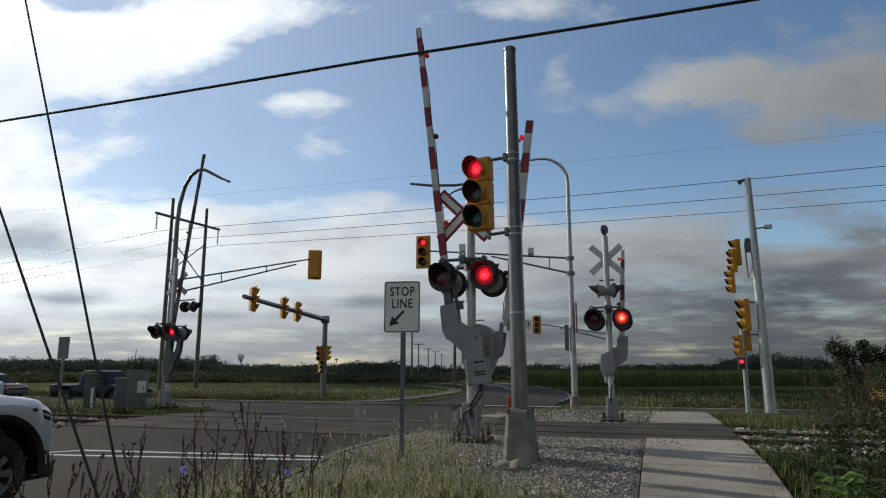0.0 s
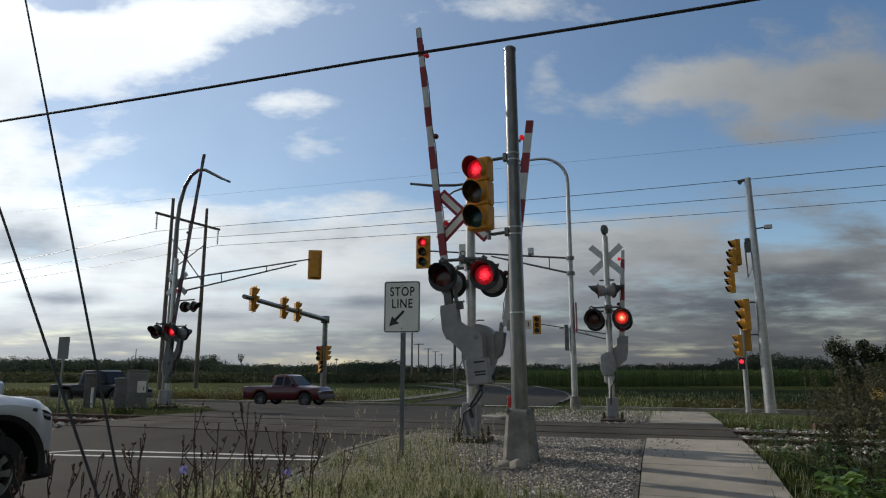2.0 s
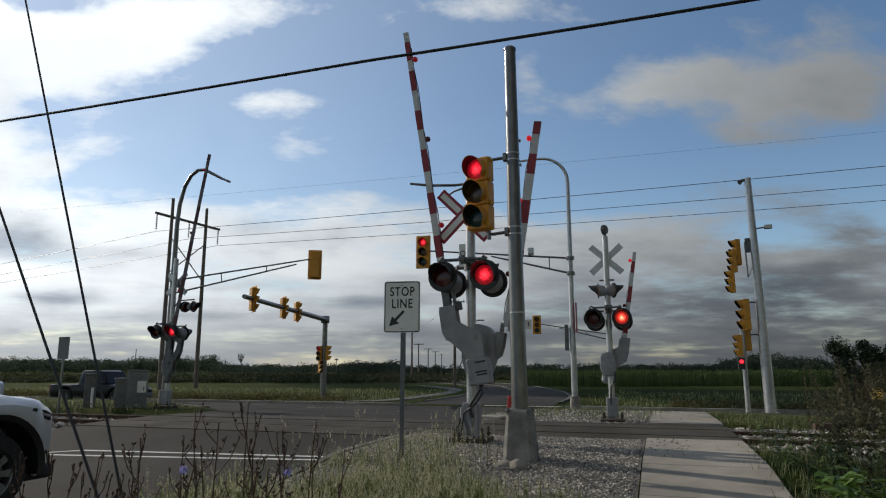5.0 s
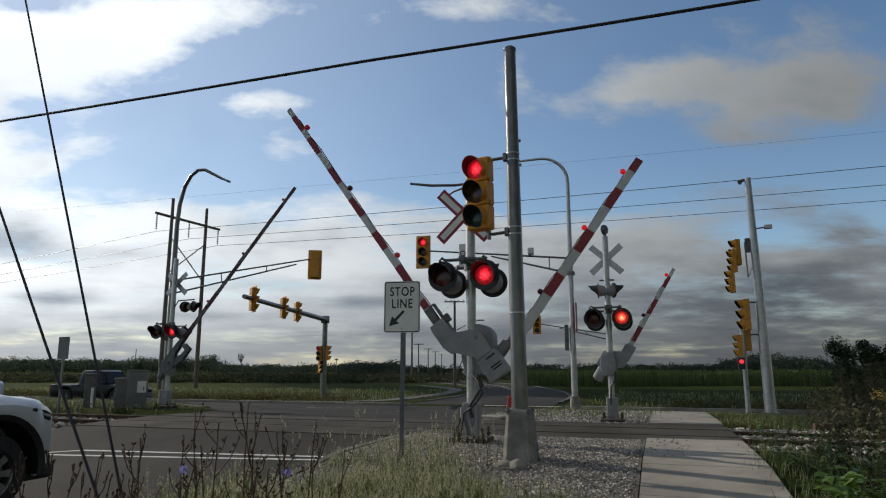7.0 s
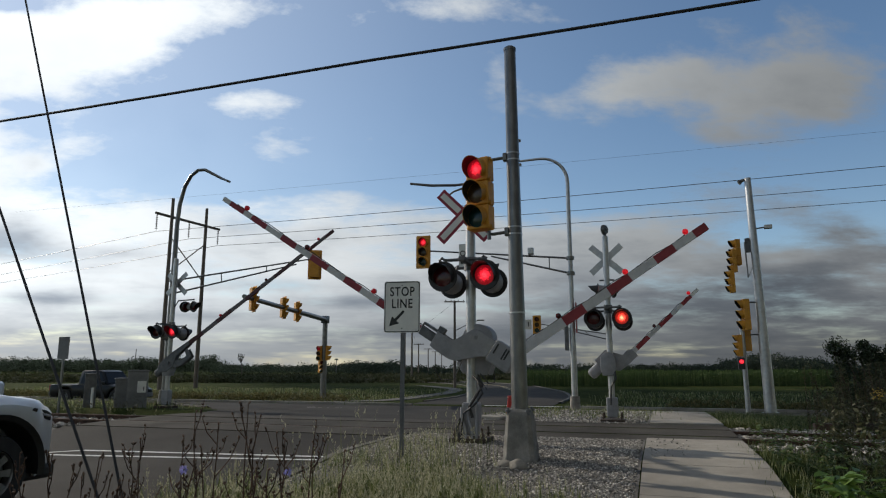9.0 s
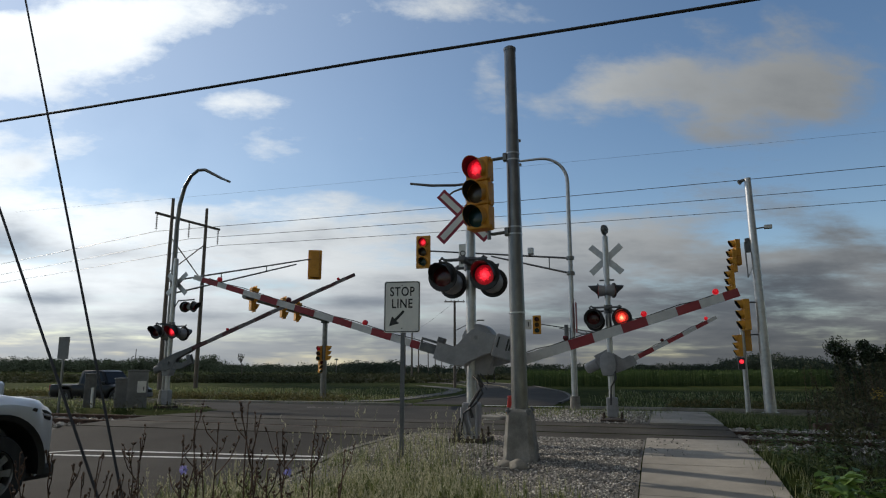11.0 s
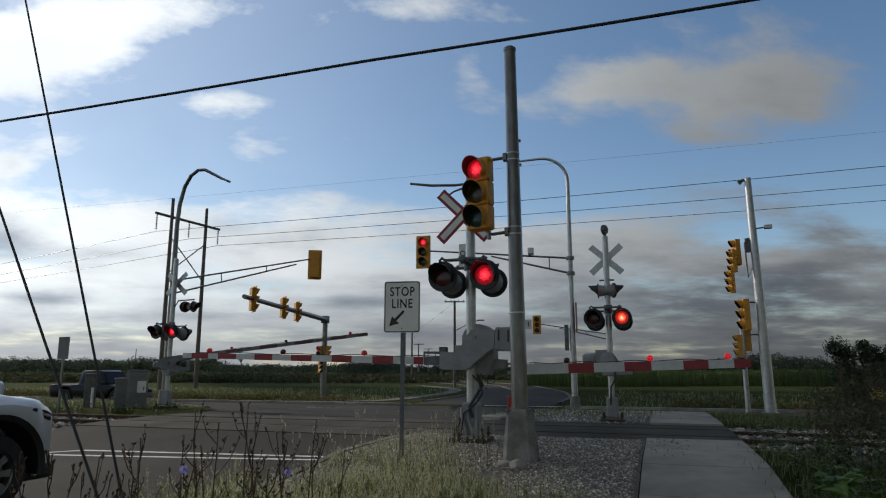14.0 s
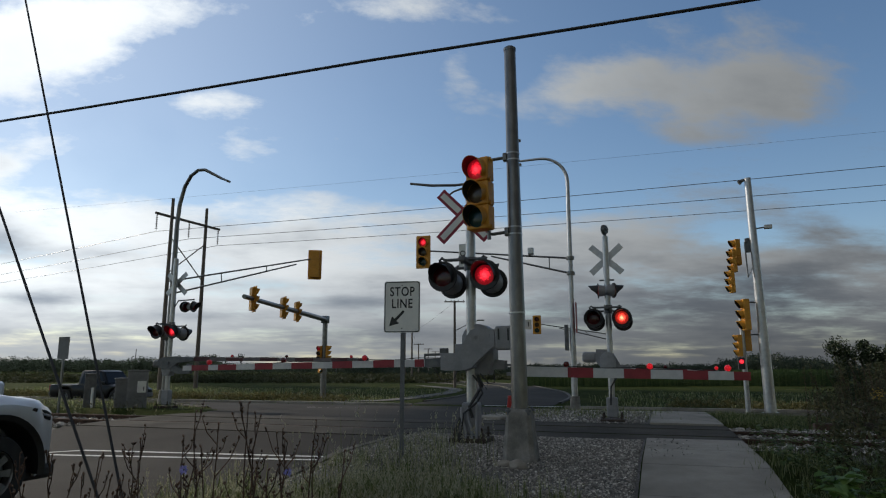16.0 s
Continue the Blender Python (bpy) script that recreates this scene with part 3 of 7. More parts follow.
painted_line((-4.85, 9.33), (-9.9, 8.52), 0.11, "worn white painted line across the road before the track")
painted_line((-4.85, 9.62), (-9.4, 9.16), 0.11, "worn white painted line across the road before the track")
painted_line((-9.4, 9.16), (-10.0, 8.55), 0.11, "short white line closing the painted bar")

# paved corner where the road widens into the cross street
CORNER = [(16.4, -12.5), (18.2, -13.6), (19.2, -15.2), (20.0, -16.3), (21.2, -17.9), (22.2, -19.9), (24.7, -19.9)]


def corner_edge(s):
    return along(CORNER, s) if s > 16.4 else ROAD_L


bm = B()
rows = []
for s in srange(16.4, STREET_0, 0.4):
    z = max(verge_z(s), road_z(s)) + 0.015
    e = corner_edge(s)
    side = [(e + (ROAD_L - 0.45 - e) * k / 5, z) if e < ROAD_L - 0.6 else (e, road_z(s) + 0.006) for k in range(6)]
    rows.append([bm.verts.new(W(r, s, h)) for r, h in side + [(ROAD_L + 0.5, road_z(s) + 0.004)]])
for a, b in zip(rows, rows[1:]):
    for k in range(6):
        bm.faces.new((a[k], a[k + 1], b[k + 1], b[k]))
tagged(part("road", bm, M["asphalt"], smooth=True), "paved asphalt corner beside the far gate", "road", kind="structure")
bm = B()
rows = []
for s in srange(18.4, 22.2, 0.4):
    z = max(verge_z(s), road_z(s)) + 0.04
    e = corner_edge(s)
    rows.append([bm.verts.new(W(e + d, s, z - h)) for d, h in ((-0.2, 0), (0.0, 0), (0.02, 0.15), (-0.2, 0.15))])
for a, b in zip(rows, rows[1:]):
    for k in range(4):
        bm.faces.new((a[k], a[(k + 1) % 4], b[(k + 1) % 4], b[k]))
tagged(part("kerb", bm, M["kerbstone"]), "low concrete kerb round the paved corner", "kerb", kind="structure")

# the asphalt strip in which the rails lie
RAIL_A, RAIL_B = 12.95, 14.385
for r0, r1, zf, mt, lift in ((ROAD_L, ROAD_R, road_z, "asphalt_cross", 0.006), (ROAD_R + 0.02, 1.25, verge_z, "asphalt_cross", 0.0)):
    base = thing("crossing_surface", Matrix(), "grey asphalt strips between and beside the rails", "crossing surface", kind="structure")
    for s0, s1 in ((11.9, RAIL_A - 0.05), (RAIL_A + 0.09, RAIL_B - 0.09), (RAIL_B + 0.05, 15.4)):
        part("strip", strip(B(), r0, r1, srange(s0, s1, 0.3), zf, lift + 0.006, 0.1), M[mt], base)


def rail(s0):
    t = thing("rail", Matrix(), "rusty steel railway rail with a worn top", "rail", group="rails")
    bm = B()
    prof = [(-0.07, 0), (0.07, 0), (0.07, 0.015), (0.012, 0.035), (0.012, 0.1), (0.036, 0.115), (0.036, 0.15), (-0.036, 0.15), (-0.036, 0.115), (-0.012, 0.1), (-0.012, 0.035), (-0.07, 0.015)]
    rows = [[bm.verts.new(W(r, s0 + a, 0.135 + b)) for a, b in prof] for r in (-160, -60, -13.2, 2, 60, 160)]
    for a, b in zip(rows, rows[1:]):
        for i in range(len(prof)):
            bm.faces.new((a[i], a[(i + 1) % len(prof)], b[(i + 1) % len(prof)], b[i]))
    part("rail_bar", bm, M["rust"], t)
    return t


rail(RAIL_A)
rail(RAIL_B)
tie_mesh = None
for r in srange(-40, -13.5, 0.6) + srange(2.2, 30, 0.6):
    if tie_mesh is None:
        ob = part("railway_tie", box(B(), (0, 0, 0), (0.22, 2.6, 0.16), bevel=0.012), M["tie"], at=stand(r, 13.67, 0.05))
        tie_mesh = ob.data
    else:
        ob = part("railway_tie", None, None, share=tie_mesh, at=stand(r, 13.67 + 0.03 * math.sin(r * 7), 0.05, 0.8 * math.sin(r * 5)))
    tagged(ob, "dark creosoted wooden railway tie under the rails", "railway tie", group="railway ties", kind="structure")
for r0, r1 in ((-160, -13.2), (1.9, 160)):
    bm = B()
    prof = [(11.6, -0.1), (12.3, 0.12), (15.1, 0.12), (15.9, -0.1)]
    rows = [[bm.verts.new(W(r, s, z)) for s, z in prof] for r in srange(r0, r1, 4)]
    for a, b in zip(rows, rows[1:]):
        for i in range(3):
            bm.faces.new((a[i], a[i + 1], b[i + 1], b[i]))
    tagged(part("ballast", bm, M["ballast"]), "bank of grey crushed stone under the track", "ballast", kind="structure")

# pavement of cast slabs
WALK_L, WALK_R = -0.28, 1.2


def pavement(ra, rb, s0, s1, step, label, zf=verge_z, lift=0.045):
    base = thing("pavement", Matrix(), label, "pavement", kind="structure")
    s = s0
    while s < s1 - 0.05:
        e = min(s + step, s1)
        bm = strip(B(), ra, rb, srange(s + 0.008, e - 0.008, 0.5), zf, lift, 0.1)
        part("slab", bm, M["concrete"], base)
        s = e
    return base


pavement(WALK_L, WALK_R, -33.0, 12.0, 1.5, "pale cast concrete pavement slabs beside gravel and weeds")
pavement(WALK_L, WALK_R, 15.4, 24.0, 1.5, "pale concrete pavement beyond the track")
bm = B()
for ra, rb in zip(srange(1.4, 60, 3), srange(1.4, 60, 3)[1:]):
    strip(bm, ra, rb, [23.4, 24.5], verge_z, 0.05, 0.1)
tagged(part("pavement", bm, M["concrete"]), "concrete pavement along the cross street", "pavement", kind="structure")

# kerbs
bm = strip(B(), ROAD_R, ROAD_R + 0.12, srange(-20, 11.6, 0.6), lambda s: max(verge_z(s), road_z(s) + 0.02), 0.018, 0.3)
tagged(part("kerb", bm, M["kerbstone"]), "low grey concrete kerb between road and grass", "kerb", kind="structure")
bm = B()
for ra, rb in ((-300, -12.7), (-4.6, 300)):
    for a, b in zip(srange(ra, rb, 12), srange(ra, rb, 12)[1:]):
        strip(bm, a, b, [STREET_1, STREET_1 + 0.3], road_z, 0.13, 0.25)
tagged(part("kerb", bm, M["concrete"]), "pale concrete kerb on the far side of the cross street", "kerb", kind="structure")
bm = B()
for ra, rb in ((-300, -20.0), (-4.5, 300)):
    for a, b in zip(srange(ra, rb, 12), srange(ra, rb, 12)[1:]):
        strip(bm, a, b, [STREET_0 - 0.2, STREET_0], verge_z, 0.03, 0.25)
tagged(part("kerb", bm, M["concrete"]), "concrete kerb on the near side of the cross street", "kerb", kind="structure")

# a winding path over the far grass
PATH = [(-20, 35), (-16.5, 38.5), (-16.8, 46), (-17.2, 54), (-19.5, 64), (-24, 72), (-28, 77)]
bm = ribbon(B(), smooth_line(PATH, 6), -0.65, 0.65, verge_z, 0.04, 0.1)
tagged(part("path", bm, M["kerbstone"]), "winding grey path through the far grass", "path", kind="structure")
# gravel apron round the near mast
bm = B()
for ra, rb in zip(srange(-4.44, -0.3, 0.5), srange(-4.44, -0.3, 0.5)[1:]):
    strip(bm, ra, rb, srange(5.5, 12.0, 0.5), verge_z, 0.012)
tagged(part("gravel_apron", bm, M["gravelbed"], smooth=True), "grey gravel bed round the mast footing", "gravel", kind="structure")
bm = B()
for ra, rb in zip(srange(-4.5, -0.24, 0.5), srange(-4.5, -0.24, 0.5)[1:]):
    strip(bm, ra, rb, srange(15.4, 23.0, 0.5), verge_z, 0.012)
tagged(part("gravel_apron", bm, M["gravelbed"], smooth=True), "grey gravel and thin weeds beyond the track", "gravel", kind="structure")


# ---- railway signals ----
FLASH = []        # (light unit, side, shown angle) gathered for motions()
ARMS = {}


def dot_bolt(bm, c, r=0.012, d=0.015):
    lathe(bm, [(0, d), (r * 0.8, d), (r, d * 0.4), (r, 0)], Matrix.Translation(c) @ TO_FRONT, 6)


def crossing_lamp(parent, at, lit, side, front=True):
    """A hooded crossing lamp: dark disc and visor, a housing behind, and a light unit that turns."""
    bm = B()
    lathe(bm, [(0.15, 0.0), (0.222, 0.0), (0.228, 0.012), (0.222, 0.024), (0.15, 0.02)], TO_FRONT, 28)
    lamp = part("crossing_lamp", bm, M["black"], parent, "", at, smooth=True)
    bm = B()
    lathe(bm, [(0.165, -0.005), (0.17, -0.06), (0.15, -0.2), (0.1, -0.26), (0.0, -0.27)], TO_FRONT, 24)
    part("housing", bm, M["darkgrey"] if front else M["greypaint"], lamp, smooth=True)
    bm = B()
    k, rows = 22, []
    for i in range(k + 1):
        a = radians(-38 + 256 * i / k)
        reach = 0.29 * (0.45 + 0.55 * max(0.0, math.sin(a)) ** 0.7) if math.sin(a) > 0 else 0.29 * 0.45 * max(0.15, 1 + math.sin(a) * 1.2)
        c, s = math.cos(a), math.sin(a)
        rows.append([bm.verts.new((0.172 * c, -0.02, 0.172 * s)), bm.verts.new((0.168 * c, -0.02 - reach, 0.166 * s)),
                     bm.verts.new((0.163 * c, -0.02 - reach, 0.161 * s)), bm.verts.new((0.166 * c, -0.02, 0.166 * s))])
    for a, b in zip(rows, rows[1:]):
        for i in range(4):
            bm.faces.new((a[i], a[(i + 1) % 4], b[(i + 1) % 4], b[i]))
    part("visor", bm, M["black"], lamp, smooth=True)
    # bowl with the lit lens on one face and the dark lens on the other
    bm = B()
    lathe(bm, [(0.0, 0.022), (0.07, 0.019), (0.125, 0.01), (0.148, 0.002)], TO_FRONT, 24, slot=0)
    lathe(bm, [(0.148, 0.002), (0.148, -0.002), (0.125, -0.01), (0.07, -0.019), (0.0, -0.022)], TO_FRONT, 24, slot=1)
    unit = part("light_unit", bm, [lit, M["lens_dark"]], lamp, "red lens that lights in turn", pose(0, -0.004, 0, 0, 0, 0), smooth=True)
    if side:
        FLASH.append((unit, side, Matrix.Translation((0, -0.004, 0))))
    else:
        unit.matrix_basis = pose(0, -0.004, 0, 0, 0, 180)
    return lamp


def lamp_pair(gate, z, lit, spread=0.64, y=-0.2, back=0.42, shift=0.0):
    """Crossarm with curled brackets and four lamps, two to each side of the track."""
    bm = B()
    tube(bm, [(-spread / 2, y + 0.05, z + 0.25), (spread / 2, y + 0.05, z + 0.25)], 0.024)
    tube(bm, [(-spread / 2, y + 0.05 + back, z + 0.2), (spread / 2, y + 0.05 + back, z + 0.2)], 0.024)
    for x in (-spread / 2, spread / 2):
        tube(bm, [(x, y + 0.05, z + 0.25), (x - 0.05, y + 0.05, z + 0.285), (x - 0.09, y + 0.06, z + 0.26), (x - 0.06, y + 0.08, z + 0.18)], 0.022, 8)
        tube(bm, [(x, y + 0.05 + back, z + 0.2), (x + 0.05, y + 0.05 + back, z + 0.235), (x + 0.03, y + 0.02 + back, z + 0.15)], 0.022, 8)
    lathe(bm, [(0.1, -0.1), (0.1, 0.1)], Matrix.Translation((0, 0.0, z + 0.22)), 16)
    box(bm, (0, y + 0.12, z + 0.23), (0.1, back + 0.1, 0.07), bevel=0.012)
    part("lamp_bracket", bm, M["darkgrey"], gate, smooth=True)
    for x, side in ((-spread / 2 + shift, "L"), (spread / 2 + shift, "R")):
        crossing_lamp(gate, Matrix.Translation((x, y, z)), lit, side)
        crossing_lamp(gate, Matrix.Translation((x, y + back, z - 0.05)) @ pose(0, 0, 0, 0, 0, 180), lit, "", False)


def crossbuck(gate, z, y, front, length=1.2, wide=0.2, spread=45, x0=0.0):
    """Two crossed boards; white with a maroon border on the road side, bare metal on the back."""
    x = part("crossbuck", box(B(), (x0, y + 0.03, z), (0.12, 0.04, 0.2), bevel=0.008), M["greypaint"], gate)
    for a, dy in ((spread, 0.0), (-spread, -0.014)):
        m = pose(x0, y + dy, z, 0, a, 0)
        bm = slab(B(), [(-length / 2, -wide / 2), (length / 2, -wide / 2), (length / 2, wide / 2), (-length / 2, wide / 2)], -0.004, 0.004, UPRIGHT, 0.0015)
        part("board", bm, M["maroon"] if front else M["alu"], x, "maroon-bordered white board" if front else "bare metal back of a board", m)
        if front:
            l2, w2 = length / 2 - 0.045, wide / 2 - 0.045
            bm = slab(B(), [(-l2, -w2), (l2, -w2), (l2, w2), (-l2, w2)], -0.002, 0.002, UPRIGHT)
            part("board_face", bm, M["signwhite"], x, "", m @ Matrix.Translation((0, -0.0075, 0)))
    return x


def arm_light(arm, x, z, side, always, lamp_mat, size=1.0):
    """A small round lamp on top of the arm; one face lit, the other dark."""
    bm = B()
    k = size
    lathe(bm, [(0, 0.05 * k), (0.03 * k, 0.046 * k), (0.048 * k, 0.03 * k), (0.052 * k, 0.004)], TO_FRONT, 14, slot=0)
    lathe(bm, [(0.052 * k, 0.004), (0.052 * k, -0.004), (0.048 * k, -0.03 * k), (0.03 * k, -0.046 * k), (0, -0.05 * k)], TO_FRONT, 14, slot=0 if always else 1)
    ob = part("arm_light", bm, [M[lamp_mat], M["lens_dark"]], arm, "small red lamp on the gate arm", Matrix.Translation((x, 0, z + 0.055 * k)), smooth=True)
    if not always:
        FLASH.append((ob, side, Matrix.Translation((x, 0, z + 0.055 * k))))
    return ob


def gate_arm(gate, key, pivot, sg, start, length, drop, tall, lights, plate, weight, bands, thick=0.045, plate_mat="greypaint", lamp_mat="lit_small", bar_mat="white", band_mat="red", weight_mat="greypaint"):
    """The turning part of a gate: support plates with the counterweight, and the striped arm."""
    arm = part("gate_arm", plate, M[plate_mat], gate, "grey support plate carrying the striped arm", Matrix.Translation(pivot), smooth=False)
    bm = B()
    def prism(x0, x1, h0, h1, t, bmx):
        v = [bmx.verts.new((sg * x, y, drop + q)) for x, h in ((x0, h0), (x1, h1)) for y in (-t / 2, t / 2) for q in (-h / 2, h / 2)]
        for f in ((0, 1, 3, 2), (4, 6, 7, 5), (0, 2, 6, 4), (1, 5, 7, 3), (0, 4, 5, 1), (2, 3, 7, 6)):
            bmx.faces.new([v[i] for i in f])
        return bmx
    h = lambda x: tall * (1.0 - 0.28 * (x - start) / (length - start))
    prism(start, length, h(start), h(length), thick, bm)
    part("arm_bar", bm, M[bar_mat], arm, "pale tapered arm board")
    for a, b in bands:
        part("red_band", prism(a, b, h(a) + 0.004, h(b) + 0.004, thick + 0.005, B()), M[band_mat], arm, "red stripe")
    # lead along the top edge
    bm = B()
    tube(bm, [(sg * (start + 0.1 + (length - start - 0.4) * i / 12), 0, drop + h(start + (length - start) * i / 12) / 2 + 0.012 + 0.012 * math.sin(i * 2.1)) for i in range(13)], 0.007, 6)
    part("lamp_cable", bm, M["cable"], arm)
    for x, side, always in lights:
        arm_light(arm, sg * x, drop + h(x) / 2, side, always, lamp_mat, 0.82)
    if weight is not None:
        part("counterweight", weight, [M[weight_mat], M["black"]], arm, "grey counterweight box")
    ARMS[key] = (arm, pivot, sg)
    return arm


def mast_base(gate, h, r=0.085, footing=0.45, lift=0.0):
    up = Matrix.Translation((0, 0, lift))
    bm = B()
    lathe(bm, [(r, 0.1 + lift), (r, h), (r * 0.6, h + 0.02), (0, h + 0.03)], None, 20)
    part("mast", bm, M["alu"], gate, smooth=True)
    bm = box(B(), (0, 0, 0.34), (0.25, 0.22, 0.46), bevel=0.03)
    part("junction_base", bm, M["greypaint"], gate, "grey cast junction box at the foot of the mast", up)
    bm = box(B(), (0, 0, 0.03), (0.55, 0.5, 0.1), bevel=0.015)
    for x in (-0.2, 0.2):
        for y in (-0.18, 0.18):
            tube(bm, [(x, y, 0.05), (x, y, 0.22)], 0.017, 8)
            lathe(bm, [(0.035, 0.0), (0.035, 0.03), (0, 0.031)], Matrix.Translation((x, y, 0.11)), 6)
    part("anchor_plate", bm, M["tie"], gate, "dark anchor plate with studs and nuts", up)
    if footing:
        bm = box(B(), (0, 0, -0.16), (footing + 0.25, footing + 0.2, 0.34), bevel=0.03)
        part("footing", bm, M["footing"], gate, "", up)


def gate_motor(gate, pivot, k=1.0):
    """Rounded drive housing behind the pivot."""
    bm = B()
    pts = [(x * k, y * k) for x, y in arc(0.0, 0.0, 0.25, 20, 160, 12) + [(-0.25, -0.25), (-0.18, -0.5), (0.16, -0.5), (0.25, -0.25)]]
    slab(bm, pts, -0.16 * k, 0.16 * k, Matrix.Translation(pivot) @ UPRIGHT, 0.02)
    part("drive_housing", bm, M["greypaint"], gate, "rounded grey gate drive housing", smooth=True)


def plate_front(sg, k=1.0):
    """S-shaped support plate, drawn for an arm that lies level; sg turns it to either side."""
    pts = [(0.05, 0.17), (-0.3, 0.17), (-0.3, -0.12), (-0.05, -0.4), (0.16, -0.43), (0.5, -0.43), (0.5, -0.22), (0.26, -0.21)]
    pts = [(sg * x * k, y * k) for x, y in pts]
    bm = slab(B(), pts, 0.08, 0.105, UPRIGHT, 0.006)
    slab(bm, pts, -0.105, -0.08, UPRIGHT, 0.006)
    box(bm, (sg * 0.42, 0, -0.33), (0.16, 0.19, 0.05))
    box(bm, (sg * 0.3, 0, -0.2), (0.3, 0.16, 0.03))
    lathe(bm, [(0.055, 0.09), (0.055, 0.13), (0.03, 0.14), (0, 0.14)], TO_FRONT, 14)
    return bm


def plate_straight(sg):
    """Straight bracket for an arm that leaves level with its pivot."""
    pts = [(sg * x, y) for x, y in ((-0.4, 0.12), (-0.1, 0.2), (0.35, 0.2), (0.95, 0.17), (0.95, 0.06), (0.35, 0.02), (0.1, -0.2), (-0.2, -0.2), (-0.4, -0.08))]
    bm = slab(B(), pts, 0.06, 0.085, UPRIGHT, 0.006)
    slab(bm, pts, -0.085, -0.06, UPRIGHT, 0.006)
    box(bm, (sg * 0.62, 0, 0.12), (0.5, 0.12, 0.05))
    hook = [(sg * x, y) for x, y in ((0.0, -0.12), (0.12, -0.26), (0.4, -0.34), (0.82, -0.32), (0.82, -0.02), (0.7, -0.02), (0.68, -0.2), (0.42, -0.18), (0.22, -0.05))]
    slab(bm, hook, 0.05, 0.075, UPRIGHT, 0.005)
    slab(bm, hook, -0.075, -0.05, UPRIGHT, 0.005)
    lathe(bm, [(0.055, 0.07), (0.055, 0.12), (0, 0.12)], TO_FRONT, 14)
    return bm


def weight_box(sg):
    bm = box(B(), (-sg * 0.49, 0, -0.025), (0.38, 0.2, 0.34), bevel=0.03)
    for x in (-0.36, -0.5, -0.54):
        box(bm, (sg * x, -0.1, 0.02), (0.024, 0.012, 0.17), slot=1)
    for x in (-0.36, -0.54):
        lathe(bm, [(0.016, 0.1), (0.016, 0.112), (0, 0.113)], Matrix.Translation((sg * x, 0, -0.065)) @ TO_FRONT, 8)
    return bm


def round_weight(sg):
    """Smooth cast weight, worn round at its corners."""
    return box(B(), (-sg * 0.45, 0, -0.02), (0.36, 0.15, 0.25), bevel=0.07)


def plate_near(sg):
    """Long S-shaped support plates of the near gate, drawn for an arm that lies level."""
    pts = [(0.52, -0.22), (0.52, -0.46), (0.44, -0.475), (0.16, -0.475), (0.05, -0.44), (-0.02, -0.36), (-0.22, -0.18), (-0.3, -0.15), (-0.3, 0.1), (-0.02, 0.12), (0.06, 0.1), (0.13, 0.0), (0.2, -0.16), (0.26, -0.23)]
    pts = [(sg * x, y) for x, y in pts]
    bm = slab(B(), pts, 0.08, 0.105, UPRIGHT, 0.006)
    slab(bm, pts, -0.105, -0.08, UPRIGHT, 0.006)
    box(bm, (sg * 0.12, 0, -0.42), (0.2, 0.165, 0.025))
    lathe(bm, [(0.05, 0.1), (0.05, 0.118), (0.022, 0.12), (0.022, 0.14), (0, 0.14)], TO_FRONT, 14)
    for x, y in ((0.46, -0.28), (0.46, -0.42), (0.34, -0.28), (0.34, -0.42), (-0.22, 0.02), (-0.22, -0.08)):
        lathe(bm, [(0.014, 0.105), (0.014, 0.114), (0, 0.115)], Matrix.Translation((sg * x, 0, y)) @ TO_FRONT, 6)
    return bm


# near gate: the road arm on its front, the pavement arm behind
gate = thing("crossing_gate", stand(-3.005, 10.79, 0.144) @ Matrix.Scale(1.13, 4), "grey level-crossing gate with flashing lamps, crossbuck and two striped arms", "crossing gate", group="crossing gates")
mast_base(gate, 4.05, 0.074, 0.45, 0.138)
gate_motor(gate, (0.1, 0.12, 1.6))
lamp_pair(gate, 2.54, M["lit_red"], 0.64, -0.32, 0.5, -0.02)
crossbuck(gate, 3.5, -0.12, True, 1.06, 0.178, 45, -0.07)
bm = B()
tube(bm, [(0, 0, 4.03), (-0.25, 0.02, 4.03), (-0.65, 0.02, 4.06), (-1.0, 0.02, 4.12)], [0.02, 0.022, 0.022, 0.02], 8)
tube(bm, [(0, 0, 4.0), (-0.3, 0.1, 3.95), (-0.52, 0.14, 3.82)], [0.02, 0.014, 0.012], 8)
part("arm_rest", bm, M["galv"], gate, "thin bent rods at the top of the mast")
bm = B()
tube(bm, [(0.12, -0.1, 1.1), (0.2, -0.16, 0.95), (0.1, -0.2, 0.78), (0.02, -0.2, 0.66), (0.06, -0.19, 0.5)], 0.022, 8)
tube(bm, [(0.05, -0.1, 1.1), (0.16, -0.2, 1.0), (0.22, -0.2, 0.85), (0.12, -0.22, 0.7), (-0.06, -0.22, 0.56), (-0.1, -0.2, 0.26)], 0.014, 8)
tube(bm, [(-0.13, -0.17, 0.5), (-0.17, -0.21, 0.35), (-0.13, -0.24, 0.26), (-0.06, -0.26, 0.16)], 0.026, 8)
part("flexible_conduit", bm, M["cable"], gate)
bm = B()
for x0, x1 in ((-0.02, 0.06), (0.1, 0.13), (-0.12, -0.03)):
    tube(bm, [(x0, -0.13, 0.64), (x0 + 0.02, -0.19, 0.5), (x1, -0.22, 0.32), (x1, -0.23, 0.16)], 0.016, 8)
part("pale_conduit", bm, M["greypaint"], gate, "ribbed pale flexible conduits at the foot", smooth=True)
bm = B()
tube(bm, [(0.16, -0.1, 1.12), (0.3, -0.14, 0.98), (0.38, -0.12, 1.0), (0.36, -0.06, 1.14)], 0.008, 6)
